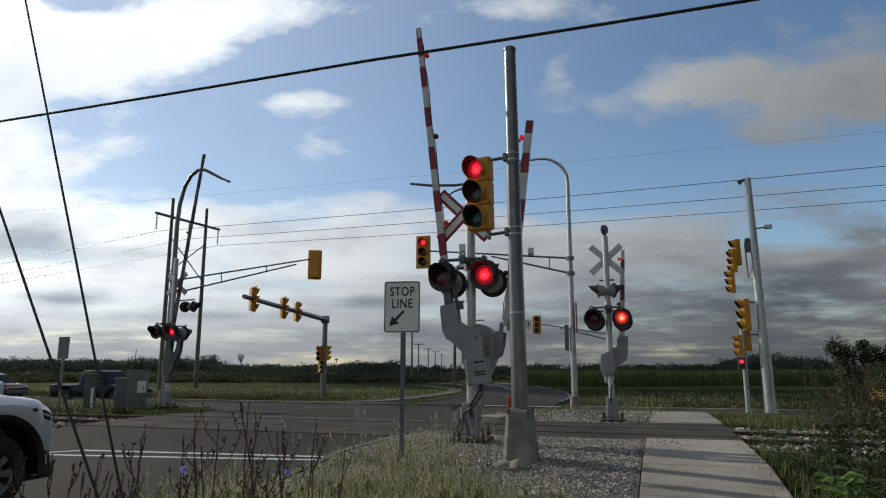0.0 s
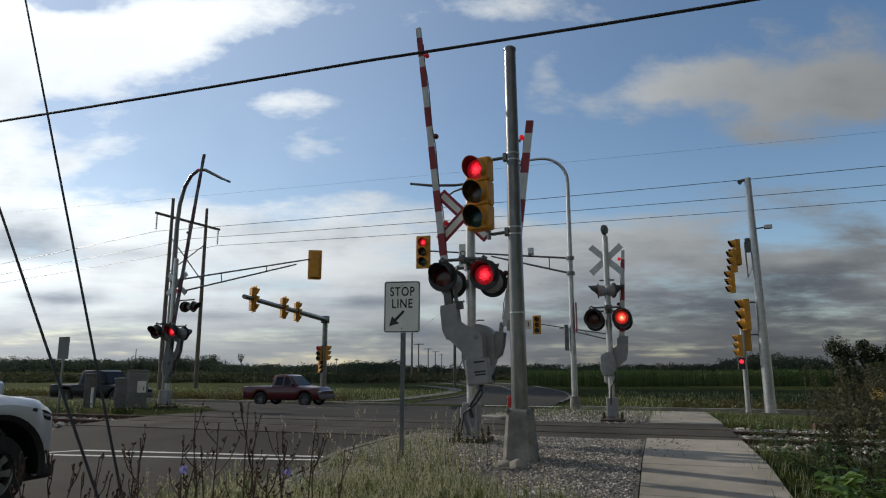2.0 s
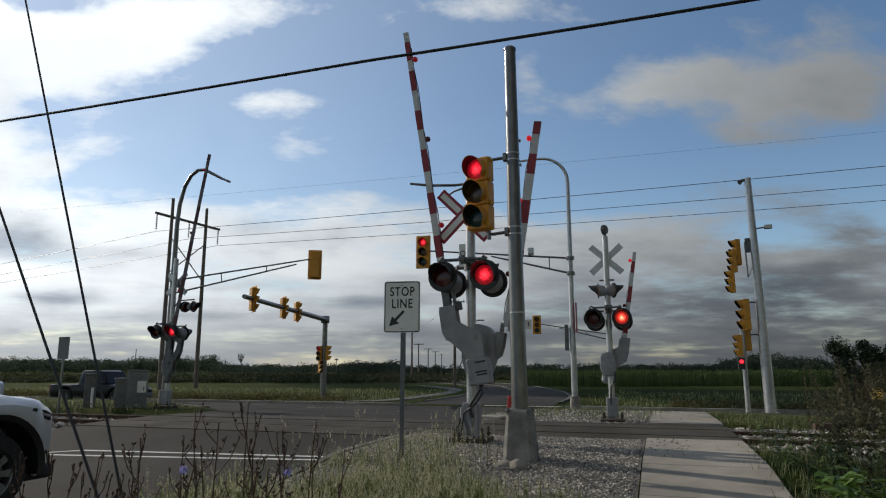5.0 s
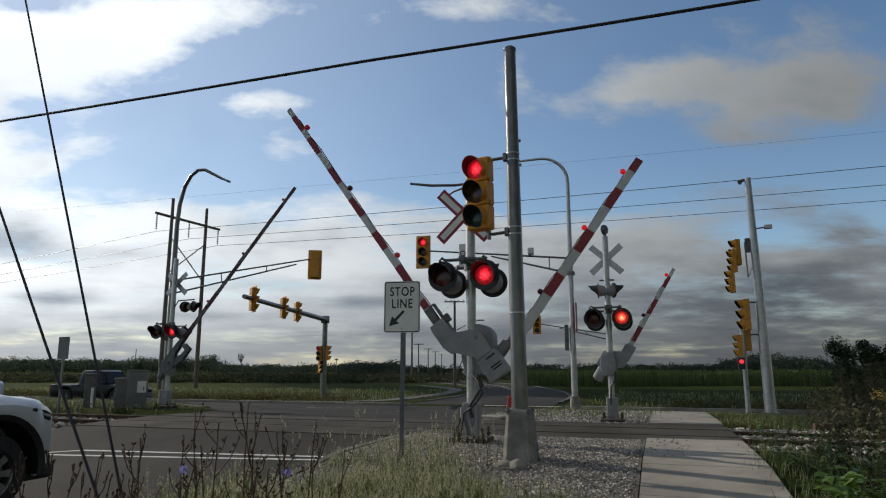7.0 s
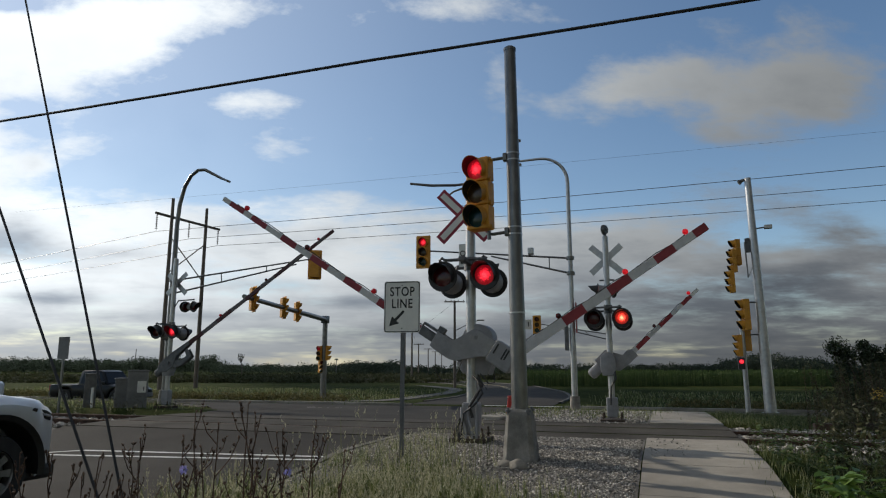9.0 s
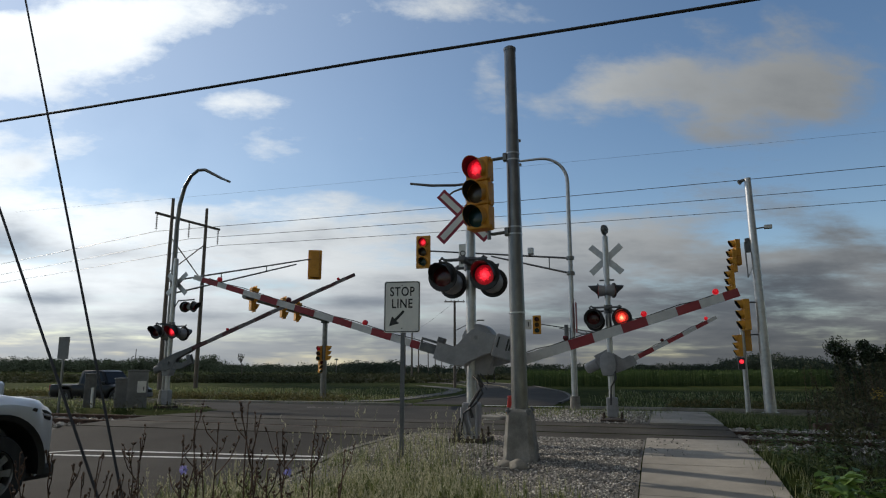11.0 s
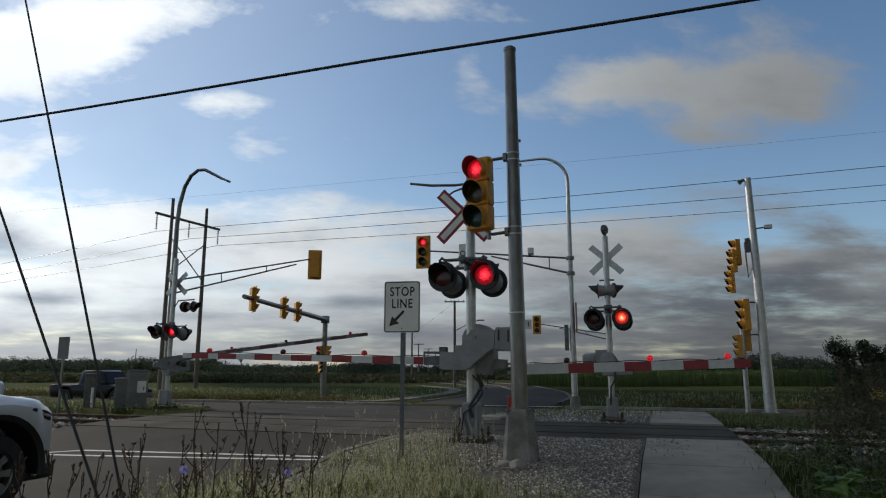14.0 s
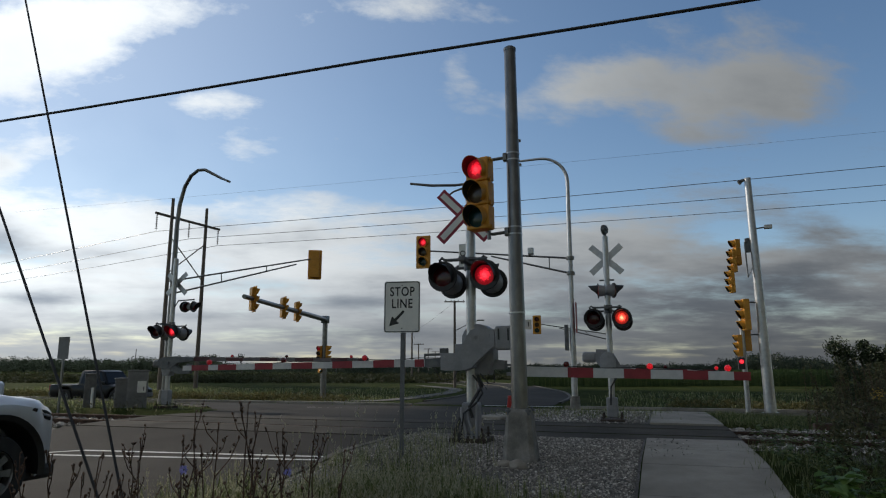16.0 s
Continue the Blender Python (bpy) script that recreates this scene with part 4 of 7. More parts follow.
tube(bm, [(0.1, -0.08, 1.12), (0.26, -0.12, 0.9), (0.28, -0.1, 1.12)], 0.006, 6)
part("loose_lead", bm, M["cable"], gate, "thin leads looping under the drive")
bm = weight_box(-1)
near_arm = gate_arm(gate, "A", (0.13, -0.205, 1.645), -1, 0.45, 5.1, -0.355, 0.112,
                 [(4.59, "", True), (3.19, "L", False), (1.77, "R", False)], plate_near(-1), bm,
                 [(0.8, 0.95), (1.28, 1.62), (1.97, 2.31), (2.66, 3.03), (3.37, 3.70), (4.05, 4.40), (4.59, 4.92)], lamp_mat="lit_dim")
bm = box(B(), (-0.62, 0, -0.235), (0.34, 0.1, 0.035), bevel=0.008)
box(bm, (-0.5, 0.02, -0.19), (0.12, 0.08, 0.09), bevel=0.01)
tube(bm, [(-0.78, -0.04, -0.22), (-0.78, -0.04, -0.3)], 0.014, 8)
box(bm, (-0.62, 0, -0.355), (0.34, 0.062, 0.125), bevel=0.008)
part("arm_clamp", bm, M["darkgrey"], near_arm, "dark clamp over the root of the arm")
part("drooping_lead", tube(B(), [(-0.72, 0.08, -0.42), (-0.6, 0.1, -0.62), (-0.4, 0.1, -0.6), (-0.25, 0.08, -0.3)], 0.007, 6), M["cable"], gate, "thin black lead", Matrix.Translation((0.13, -0.1, 1.645)))
bm = box(B(), (-0.3, 0, 0.0), (0.34, 0.14, 0.2), bevel=0.012)
gate_arm(gate, "B", (0.176, 0.178, 1.455), 1, 0.4, 3.62, -0.29, 0.15,
         [(3.35, "", True), (2.35, "R", False), (1.2, "L", False)], plate_front(1, 0.62), bm,
         [(1.22, 1.58), (2.0, 2.36), (2.78, 3.1), (3.42, 3.625)])

# far gate beside the pavement
gate = thing("crossing_gate", stand(-1.1, 16.05, 0.27), "galvanised crossing gate mast with bell, crossbuck and a short striped arm", "crossing gate", group="crossing gates")
mast_base(gate, 4.36, 0.07)
gate_motor(gate, (-0.05, 0.0, 1.42), 0.72)
lamp_pair(gate, 2.38, M["lit_hot"], 0.64, -0.3, 0.5)
crossbuck(gate, 3.82, 0.12, False, 0.98, 0.15, 42)
bm = B()
tube(bm, [(0, 0, 4.3), (0, 0, 4.5)], 0.035, 10)
lathe(bm, [(0, 0.08), (0.03, 0.075), (0.04, 0.05), (0.1, 0.045), (0.125, 0.0), (0.13, -0.03), (0.05, -0.02), (0.05, -0.07), (0, -0.075)], pose(0, 0, 4.53, 0, 0, 62) @ TO_FRONT, 20)
part("bell", bm, M["darkgrey"], gate, "dark crossing bell on the mast top", smooth=True)
side_lamps = []
for x, yaw in ((-0.2, -90), (0.14, 118)):
    crossing_lamp(gate, pose(x, 0.0, 3.05, 0, 0, yaw) @ Matrix.Scale(0.8, 4), M["lit_hot"], "", False)
bm = tube(B(), [(-0.17, 0, 3.3), (0.17, 0, 3.3)], 0.02)
part("side_bracket", bm, M["darkgrey"], gate)
gate_arm(gate, "C", (-0.036, 0.155, 1.497), 1, 0.4, 2.55, -0.3, 0.105,
         [(2.34, "R", False), (1.25, "L", False)], plate_front(1), round_weight(1),
         [(0.6, 0.98), (1.34, 1.72), (2.05, 2.33)])
bm = tube(B(), [(0.1, -0.1, 1.15), (0.12, -0.16, 1.0), (0.0, -0.18, 0.8), (-0.02, -0.17, 0.4)], 0.02, 8)
part("flexible_conduit", bm, M["cable"], gate)

# far gate on the other kerb, its arm over the oncoming lane
gate = thing("crossing_gate", stand(-14.85, 17.5, 0.26), "crossing gate with crossbuck seen from behind and a long striped arm", "crossing gate", group="crossing gates")
mast_base(gate, 4.75, 0.075)
gate_motor(gate, (0.0, 0.0, 1.38), 0.75)
lamp_pair(gate, 2.38, M["lit_red"], 0.62, -0.3, 0.5)
crossbuck(gate, 3.95, 0.12, False, 1.0, 0.16, 42)
for x, yaw in ((0.42, 60), (0.75, 90)):
    crossing_lamp(gate, pose(x, 0.05, 3.18, 0, 0, yaw) @ Matrix.Scale(0.78, 4), M["lit_red"], "", False)
bm = tube(B(), [(0, 0, 3.1), (0.2, 0, 3.38), (0.8, 0, 3.4)], 0.022)
part("side_bracket", bm, M["darkgrey"], gate)
# arm, plate and weight take darker colours that stand in for backlit shade
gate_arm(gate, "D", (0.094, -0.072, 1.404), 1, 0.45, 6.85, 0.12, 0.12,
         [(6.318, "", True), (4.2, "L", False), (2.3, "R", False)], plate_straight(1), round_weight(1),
         [(0.9, 1.5), (2.1, 2.7), (3.3, 3.9), (4.5, 5.1), (5.7, 6.2), (6.55, 6.855)], plate_mat="darkgrey", lamp_mat="lit_dim", bar_mat="armback_shaded", band_mat="armback_red_shaded", weight_mat="darkgrey")


# ---- traffic signals ----
def rounded(w, h, r, k=5):
    return (arc(w / 2 - r, h / 2 - r, r, 0, 90, k) + arc(-w / 2 + r, h / 2 - r, r, 90, 180, k) + arc(-w / 2 + r, -h / 2 + r, r, 180, 270, k) + arc(w / 2 - r, -h / 2 + r, r, 270, 360, k))


def signal_head(pole, at, lit=0, lit_mat=None, backplate=False):
    """Three stacked sections with tunnel visors; faces local -y."""
    bm = B()
    for i in range(3):
        box(bm, (0, 0.0, 0.356 - 0.356 * i), (0.36, 0.2, 0.345), bevel=0.02)
    box(bm, (0, 0.02, 0), (0.3, 0.15, 1.06))
    for z in (0.5, 0.2, -0.15, -0.5):
        box(bm, (0.185, -0.02, z), (0.02, 0.03, 0.06))
    head = part("signal_head", bm, M["yellow"], pole, "amber-yellow three-lens signal head", at)
    if backplate:
        part("backplate", slab(B(), rounded(0.54, 1.2, 0.04), -0.004, 0.004, Matrix.Translation((0, -0.088, 0)) @ UPRIGHT), M["yellow"], head, "flat yellow backplate")
    for i in range(3):
        z = 0.356 - 0.356 * i
        bm = B()
        rows = []
        for q in range(19):
            a = radians(-50 + 280 * q / 18)
            reach = 0.225 * (0.62 + 0.38 * math.sin(a))
            c, s = math.cos(a), math.sin(a)
            rows.append([bm.verts.new((0.16 * c, -0.1, z + 0.16 * s)), bm.verts.new((0.158 * c, -0.1 - reach, z - 0.012 + 0.158 * s)),
                         bm.verts.new((0.152 * c, -0.1 - reach, z - 0.012 + 0.152 * s)), bm.verts.new((0.154 * c, -0.1, z + 0.154 * s))])
        for a, b in zip(rows, rows[1:]):
            for k in range(4):
                f = bm.faces.new((a[k], a[(k + 1) % 4], b[(k + 1) % 4], b[k]))
                f.material_index = 1 if k == 2 else 0
        part("visor", bm, [M["yellow"], M["black"]], head, smooth=True)
        bm = B()
        lathe(bm, [(0, 0.025), (0.08, 0.018), (0.15, 0.0)], TO_FRONT, 20)
        mt = (lit_mat or M["lit_red"]) if i == lit else (M["lens_dark"], M["lens_amber"], M["lens_green"])[i]
        part("lens", bm, mt, head, "", Matrix.Translation((0, -0.102, z)), smooth=True)
    return head


def pole_shaft(bm, h, r0, r1, z0=0.0, n=16):
    tube(bm, [(0, 0, z0 + (h - z0) * i / 6) for i in range(7)], [r0 + (r1 - r0) * i / 6 for i in range(7)], n)
    return bm


# near pole on a tapered footing
NP = thing("signal_pole", stand(-1.84, 9.07, 0.26) @ pose(0, 0, 0, 0, -0.5, 0), "tall grey steel signal pole on a tapered footing", "signal pole", group="signal poles")
bm = pole_shaft(B(), 5.95, 0.113, 0.085, 0.62, 24)
lathe(bm, [(0.092, 5.93), (0.095, 5.97), (0.06, 6.0), (0, 6.01)], None, 20)
part("shaft", bm, M["galv"], NP, smooth=True)
bm = B()
prof = [(-0.02, 0.22), (0.05, 0.22), (0.6, 0.17), (0.66, 0.155), (0.7, 0.125)]
rings = []
for z, w in prof:
    c = w * 0.28
    rings.append([bm.verts.new((x, y, z)) for x, y in ((-w, -w + c), (-w + c, -w), (w - c, -w), (w, -w + c), (w, w - c), (w - c, w), (-w + c, w), (-w, w - c))])
for a, b in zip(rings, rings[1:]):
    for k in range(8):
        bm.faces.new((a[k], a[(k + 1) % 8], b[(k + 1) % 8], b[k]))
bm.faces.new(rings[-1])
bm.faces.new(rings[0][::-1])
part("pole_base", bm, M["footing"], NP, "tapered grey cast base")
for x, y in ((-0.135, -0.135), (0.135, -0.135), (0.135, 0.135), (-0.135, 0.135)):
    bm = tube(B(), [(x, y, 0.62), (x, y, 0.72)], 0.02, 8)
    lathe(bm, [(0.04, 0), (0.04, 0.035), (0, 0.036)], Matrix.Translation((x, y, 0.66)), 6)
    part("anchor_bolt", bm, M["darkgrey"], NP)
for z in (4.22, 4.32, 3.22, 3.12, 2.0):
    r = 0.1135 - 0.028 * (z - 0.62) / 5.3
    part("band", lathe(B(), [(r, -0.012), (r + 0.006, -0.01), (r + 0.006, 0.01), (r, 0.012)], Matrix.Translation((0, 0, z)), 24), M["alu"], NP, smooth=True)
for z, zz in ((4.27, 0.03), (3.16, 0.0)):
    bm = tube(B(), [(-0.08, -0.02, z), (-0.33, -0.06, z - 0.03)], 0.024, 10)
    box(bm, (-0.11, -0.02, z), (0.06, 0.09, 0.12), bevel=0.01)
    lathe(bm, [(0.03, -0.06), (0.03, 0.06)], Matrix.Translation((-0.36, -0.07, z - 0.04)), 10)
    part("bracket", bm, M["galv"], NP, smooth=True)
signal_head(NP, pose(-0.47, -0.12, 3.72, 0, 0, -14), 0)
bm = tube(B(), [(0.03, 0.1, 4.55), (0.1, 0.12, 4.55)], 0.022)
part("cable_gland", bm, M["galv"], NP)

# street lamp with a davit and a trussed signal arm
def davit(bm, top, side, reach, rise, r0, h):
    pts = [(0, 0, 0), (0, 0, h * 0.5), (0, 0, h)]
    rad = [r0, r0 * 0.8, r0 * 0.6]
    for i in range(1, 9):
        a = radians(90 * i / 8)
        pts.append((side * reach * 0.55 * (1 - math.cos(a)), 0, h + rise * math.sin(a)))
        rad.append(r0 * (0.6 - 0.2 * i / 8))
    pts.append((side * reach, 0, h + rise * 0.98))
    rad.append(r0 * 0.34)
    tube(bm, pts, rad, 14)
    return bm


def luminaire(pole, at):
    at = at @ Matrix.Scale(0.62, 4)
    bm = B()
    slab(bm, [(-0.08, -0.09), (0.1, -0.14), (0.5, -0.15), (0.62, -0.08), (0.62, 0.08), (0.5, 0.15), (0.1, 0.14), (-0.08, 0.09)], -0.06, 0.07, None, 0.025)
    part("luminaire", bm, M["galv"], pole, "flat grey street light head", at)


def truss_arm(pole, p0, p1, q0, q1, struts=((0.35, 0.4), (0.68, 0.76)), r=0.035):
    bm = tube(B(), [p0, p1], [r, r * 0.8], 8)
    tube(bm, [q0, q1], [r, r * 0.8], 8)
    for k, j in struts:
        tube(bm, [Vector(p0).lerp(Vector(p1), k), Vector(q0).lerp(Vector(q1), j)], r * 0.6, 6)
    for p in (p0, q0):
        lathe(bm, [(0.13, -0.06), (0.14, -0.05), (0.14, 0.05), (0.13, 0.06)], Matrix.Translation(p), 14)
    part("signal_arm", bm, M["galv"], pole, smooth=True)


EP = thing("street_lamp", stand(-2.7, 22.25, 0.1), "tall grey street lamp with davit arm and trussed signal arm", "street lamp", group="street lamps")
bm = davit(B(), 8, -1, 1.7, 0.92, 0.108, 7.75)
part("shaft", bm, M["alu"], EP, smooth=True)
luminaire(EP, pose(-1.65, 0, 8.52, 0, 0, 180))
bm = tube(B(), [(0, 0, -0.1), (0, 0, 0.12), (0, 0, 0.5)], [0.2, 0.17, 0.155], 16)
part("pole_base", bm, M["footing"], EP, smooth=True)
truss_arm(EP, (0, 0, 5.07), (-5.1, 0, 5.6), (0, 0, 4.55), (-2.75, 0, 5.28), ((0.139, 0.258), (0.408, 0.756)))
signal_head(EP, pose(-5.2, -0.15, 5.52, 0, 0, 2), 0, None, True)
bm = box(B(), (-1.33, -0.05, 5.37), (0.2, 0.2, 0.24), bevel=0.03)
part("camera_box", bm, M["alu"], EP)
bm = box(B(), (-3.76, -0.06, 5.34), (0.3, 0.03, 0.85), bevel=0.01)
turn_sign = part("turn_sign", bm, M["signwhite"], EP, "small white turn sign hung beside the signal arm")
bm = lathe(B(), [(0.07, 0.002), (0.105, 0.002), (0.105, 0.0), (0.07, 0.0), (0.07, 0.002)], Matrix.Translation((-3.76, -0.078, 5.42)) @ TO_FRONT, 18)
part("sign_ring", bm, M["black"], turn_sign)
part("sign_bar", box(B(), (-3.76, -0.078, 5.1), (0.16, 0.004, 0.1)), M["black"], turn_sign)
bm = box(B(), (0.15, -0.1, 3.05), (0.03, 0.25, 1.0), bevel=0.01)
part("side_sign", bm, M["red"], EP, "narrow sign seen edge-on")
bm = box(B(), (-0.2, -0.02, 2.4), (0.12, 0.2, 0.85), bevel=0.02)
part("control_box", bm, M["darkgrey"], EP)

FP = thing("street_lamp", stand(-17.57, 20.6, 0.2), "street lamp with curved davit and a trussed signal arm", "street lamp", group="street lamps")
fp = [(0, 0, 0), (0, 0, 3.5), (0, 0, 6.8), (0.06, 0, 7.6), (0.24, 0, 8.3), (0.5, 0, 8.72), (0.82, 0, 8.92), (1.15, 0, 8.9), (1.95, 0, 8.47)]
bm = tube(B(), fp, [0.13, 0.11, 0.085, 0.08, 0.075, 0.07, 0.065, 0.06, 0.05], 14)
part("shaft", bm, M["galv"], FP, smooth=True)
luminaire(FP, pose(1.95, 0, 8.47, 0, 24, 0))
bm = tube(B(), [(0, 0, -0.1), (0, 0, 0.5)], [0.24, 0.2], 16)
part("pole_base", bm, M["footing"], FP, smooth=True)
truss_arm(FP, (0, 0, 4.6), (5.12, 1.4, 5.4), (0, 0, 4.1), (4.6, 1.25, 5.2))
signal_head(FP, pose(5.24, 1.5, 5.2, 0, 0, 205) @ Matrix.Scale(0.95, 4), 0, None, True)

# monotube arm over the far corner
GP = thing("signal_pole", stand(-19.62, 36.73, -0.48), "grey signal pole with a long tubular arm and three heads", "signal pole", group="signal poles")
bm = tube(B(), [(0, 0, 0), (0, 0, 2.5), (0, 0, 5.1)], [0.19, 0.17, 0.15], 16)
part("shaft", bm, M["galv"], GP, smooth=True)
GI = stand(-19.62, 36.73, -0.48).inverted()
g_end = GI @ Vector((-7.88, 26.0, 4.3))
bm = tube(B(), [(0, 0, 4.95), Vector((0, 0, 4.95)).lerp(g_end, 0.5), g_end], [0.15, 0.12, 0.09], 14)
box(bm, (0, 0, 4.95), (0.4, 0.4, 0.45), bevel=0.03)
part("signal_arm", bm, M["galv"], GP, smooth=True)
for k, yaw in ((0.92, 122), (0.62, 120), (0.45, 118)):
    p = Vector((0, 0, 4.95)).lerp(g_end, k)
    signal_head(GP, Matrix.Translation(p + Vector((-0.0, -0.1, 0.0))) @ pose(0, 0, 0, 0, 0, yaw + 22) @ Matrix.Scale(0.9, 4), -1, None, True)
signal_head(GP, pose(-0.22, -0.2, 2.88, 0, 0, 5) @ Matrix.Scale(0.85, 4), 0, M["lit_dim"])
signal_head(GP, pose(0.2, 0.0, 2.9, 0, 0, 112) @ Matrix.Scale(0.85, 4), -1)
signal_head(GP, pose(-0.12, -0.2, 2.08, 0, 0, 50) @ Matrix.Scale(0.72, 4), -1)

# tall pole on the near corner of the cross street, heads seen edge-on
HP = thing("signal_pole", stand(3.42, 24.75, -0.02) @ pose(0, 0, 0, 0, -0.8, 0), "tall shiny steel pole with amber signal heads seen edge-on", "signal pole", group="signal poles")
bm = tube(B(), [(0, 0, 0), (0, 0, 4), (0, 0, 8.15)], [0.19, 0.15, 0.11], 18)
part("shaft", bm, M["alu"], HP, smooth=True)
bm = box(B(), (0, 0, 0.04), (0.5, 0.5, 0.06), bevel=0.01)
part("base_plate", bm, M["galv"], HP)
bm = tube(B(), [(0, 0, 8.05), (-0.15, 0, 8.1), (-0.3, 0, 8.0)], [0.05, 0.05, 0.09], 10)
part("cap_lamp", bm, M["darkgrey"], HP)
for x, y, z, yaw in ((-0.55, 0.1, 5.53, -78), (-0.72, -0.2, 5.18, -78), (-0.85, -0.3, 4.46, -78), (-0.49, -0.1, 3.33, -78)):
    signal_head(HP, pose(x, y, z, 0, 0, yaw) @ Matrix.Scale({5.18: 0.72, 4.46: 0.72, 5.53: 0.86}.get(z, 1.0), 4), -1)
for pts in ([(0, 0, 5.9), (-0.3, -0.05, 5.85), (-0.3, -0.1, 4.6), (0, 0, 5.2)], [(0, 0, 3.75), (-0.4, -0.1, 3.75)], [(0, 0, 2.65), (-0.4, -0.1, 2.65)], [(0, 0, 6.3), (0.45, 0, 6.35)]):
    part("bracket", tube(B(), pts, 0.026, 8), M["galv"], HP)
bm = box(B(), (0.5, 0, 6.35), (0.25, 0.16, 0.14), bevel=0.02)
part("camera_box", bm, M["alu"], HP)
bm = box(B(), (-0.2, 0.05, 5.75), (0.16, 0.16, 0.5), bevel=0.02)
part("terminal_box", bm, M["darkgrey"], HP)

HQ = thing("signal_pole", stand(2.75, 24.9, 0.0), "short grey pole with a lit red pedestrian signal", "signal pole", group="signal poles")
bm = tube(B(), [(0, 0, 0), (0, 0, 3.2)], [0.085, 0.075], 14)
part("shaft", bm, M["alu"], HQ, smooth=True)
signal_head(HQ, pose(-0.12, -0.15, 2.26, 0, 0, -85) @ Matrix.Scale(0.7, 4), -1)
signal_head(HQ, pose(0.16, 0.12, 2.46, 0, 0, 172) @ Matrix.Scale(0.72, 4), -1)
bm = box(B(), (-0.12, -0.22, 1.66), (0.22, 0.16, 0.4), bevel=0.03)
crossing = part("walk_signal", bm, M["black"], HQ, "black pedestrian signal with a lit red face")
bm = lathe(B(), [(0, 0.02), (0.075, 0.0)], TO_FRONT, 16)
part("lens", bm, M["lit_red"], crossing, "", Matrix.Translation((-0.12, -0.305, 1.72)))


# ---- stop line sign ----
SP = thing("road_sign", stand(-3.485, 8.85, 0.14, 0), "white stop line sign with an arrow on a steel post", "road sign")
bm = B()
slab(bm, [(-0.03, 0), (0.03, 0), (0.03, 0.02), (0.016, 0.03), (0.016, 0.045), (-0.016, 0.045), (-0.016, 0.03), (-0.03, 0.02)], 0.0, 2.55)
part("post", bm, M["darkgrey"], SP)


SIGN_Z = 2.23
YAW = pose(0, -0.03, SIGN_Z, 0, 0, 8)
panel = part("sign_panel", slab(B(), rounded(0.53, 0.74, 0.04), -0.003, 0.003, UPRIGHT), M["signwhite"], SP, "", YAW)
bm = B()
o, i = rounded(0.515, 0.725, 0.036), rounded(0.49, 0.70, 0.028)
vo = [bm.verts.new((x, -0.0045, z)) for x, z in o]
vi = [bm.verts.new((x, -0.0045, z)) for x, z in i]
for k in range(len(o)):
    bm.faces.new((vo[k], vo[(k + 1) % len(o)], vi[(k + 1) % len(o)], vi[k]))
part("sign_border", bm, M["black"], panel)
for word, z in (("STOP", 0.158), ("LINE", -0.016)):
    cu = bpy.data.curves.new("lettering", "FONT")
    cu.body, cu.size, cu.align_x, cu.extrude, cu.offset = word, 0.185, "CENTER", 0.0006, 0.003
    cu.space_character = 1.12
    tmp = new("lettering", cu)
    dg = bpy.context.evaluated_depsgraph_get()
    me = bpy.data.meshes.new_from_object(tmp.evaluated_get(dg))
    bpy.data.objects.remove(tmp)
    me.materials.clear()
    me.materials.append(M["black"])
    part("lettering", None, None, panel, "", pose(0, -0.0045, z, 90, 0, 0) @ Matrix.Diagonal((0.77, 1.0, 1, 1)), share=me)
bm = slab(B(), [(0.11, 0.105), (0.085, 0.13), (-0.05, -0.005), (-0.02, -0.035)], 0.0, 0.001, UPRIGHT)
slab(bm, [(-0.12, -0.1), (0.03, -0.06), (-0.075, 0.045)], 0.0, 0.001, UPRIGHT)
part("arrow", bm, M["black"], panel, "", pose(-0.07, -0.0045, -0.178))
bm = B()
for z in (0.31, -0.31):
    dot_bolt(bm, (0, -0.004, z), 0.009, 0.008)
part("bolt", bm, M["darkgrey"], panel)


# far right corner: a head on a trussed arm
KP = thing("signal_pole", Matrix.Translation((10.75, 43.0, -0.68)), "grey pole with a trussed arm and one signal head", "signal pole", group="signal poles")
bm = tube(B(), [(0, 0, 0), (0, 0, 5.2)], [0.14, 0.11], 14)
part("shaft", bm, M["galv"], KP, smooth=True)
truss_arm(KP, (0, 0, 4.35), (-4.4, 0, 5.0), (0, 0, 4.0), (-3.2, 0, 4.75))
signal_head(KP, pose(-4.65, -0.1, 4.95, 0, 0, -12), -1, None, True)
bm = box(B(), (-5.2, 0, 4.98), (0.42, 0.03, 0.62), bevel=0.01)
part("turn_sign", bm, M["signwhite"], KP)
bm = box(B(), (-5.2, -0.018, 5.0), (0.07, 0.006, 0.3))
part("sign_bar", bm, M["black"], KP)

# ---- power line ----
def wire(pts, r, label, material, sag=0.0, name="overhead_wire", group="overhead wires"):
    a, b = Vector(pts[0]), Vector(pts[-1])
    line = []
    for p, q in zip(pts, pts[1:]):
        p, q = Vector(p), Vector(q)
        for i in range(12):
            k = i / 12
            line.append(p.lerp(q, k) - Vector((0, 0, sag * 4 * k * (1 - k))))
    line.append(b)
    o = line[0].copy()
    ob = part(name, tube(B(), [x - o for x in line], r, 6), material, at=Matrix.Translation(o), smooth=True)
    return tagged(ob, label, "wire", group=group)


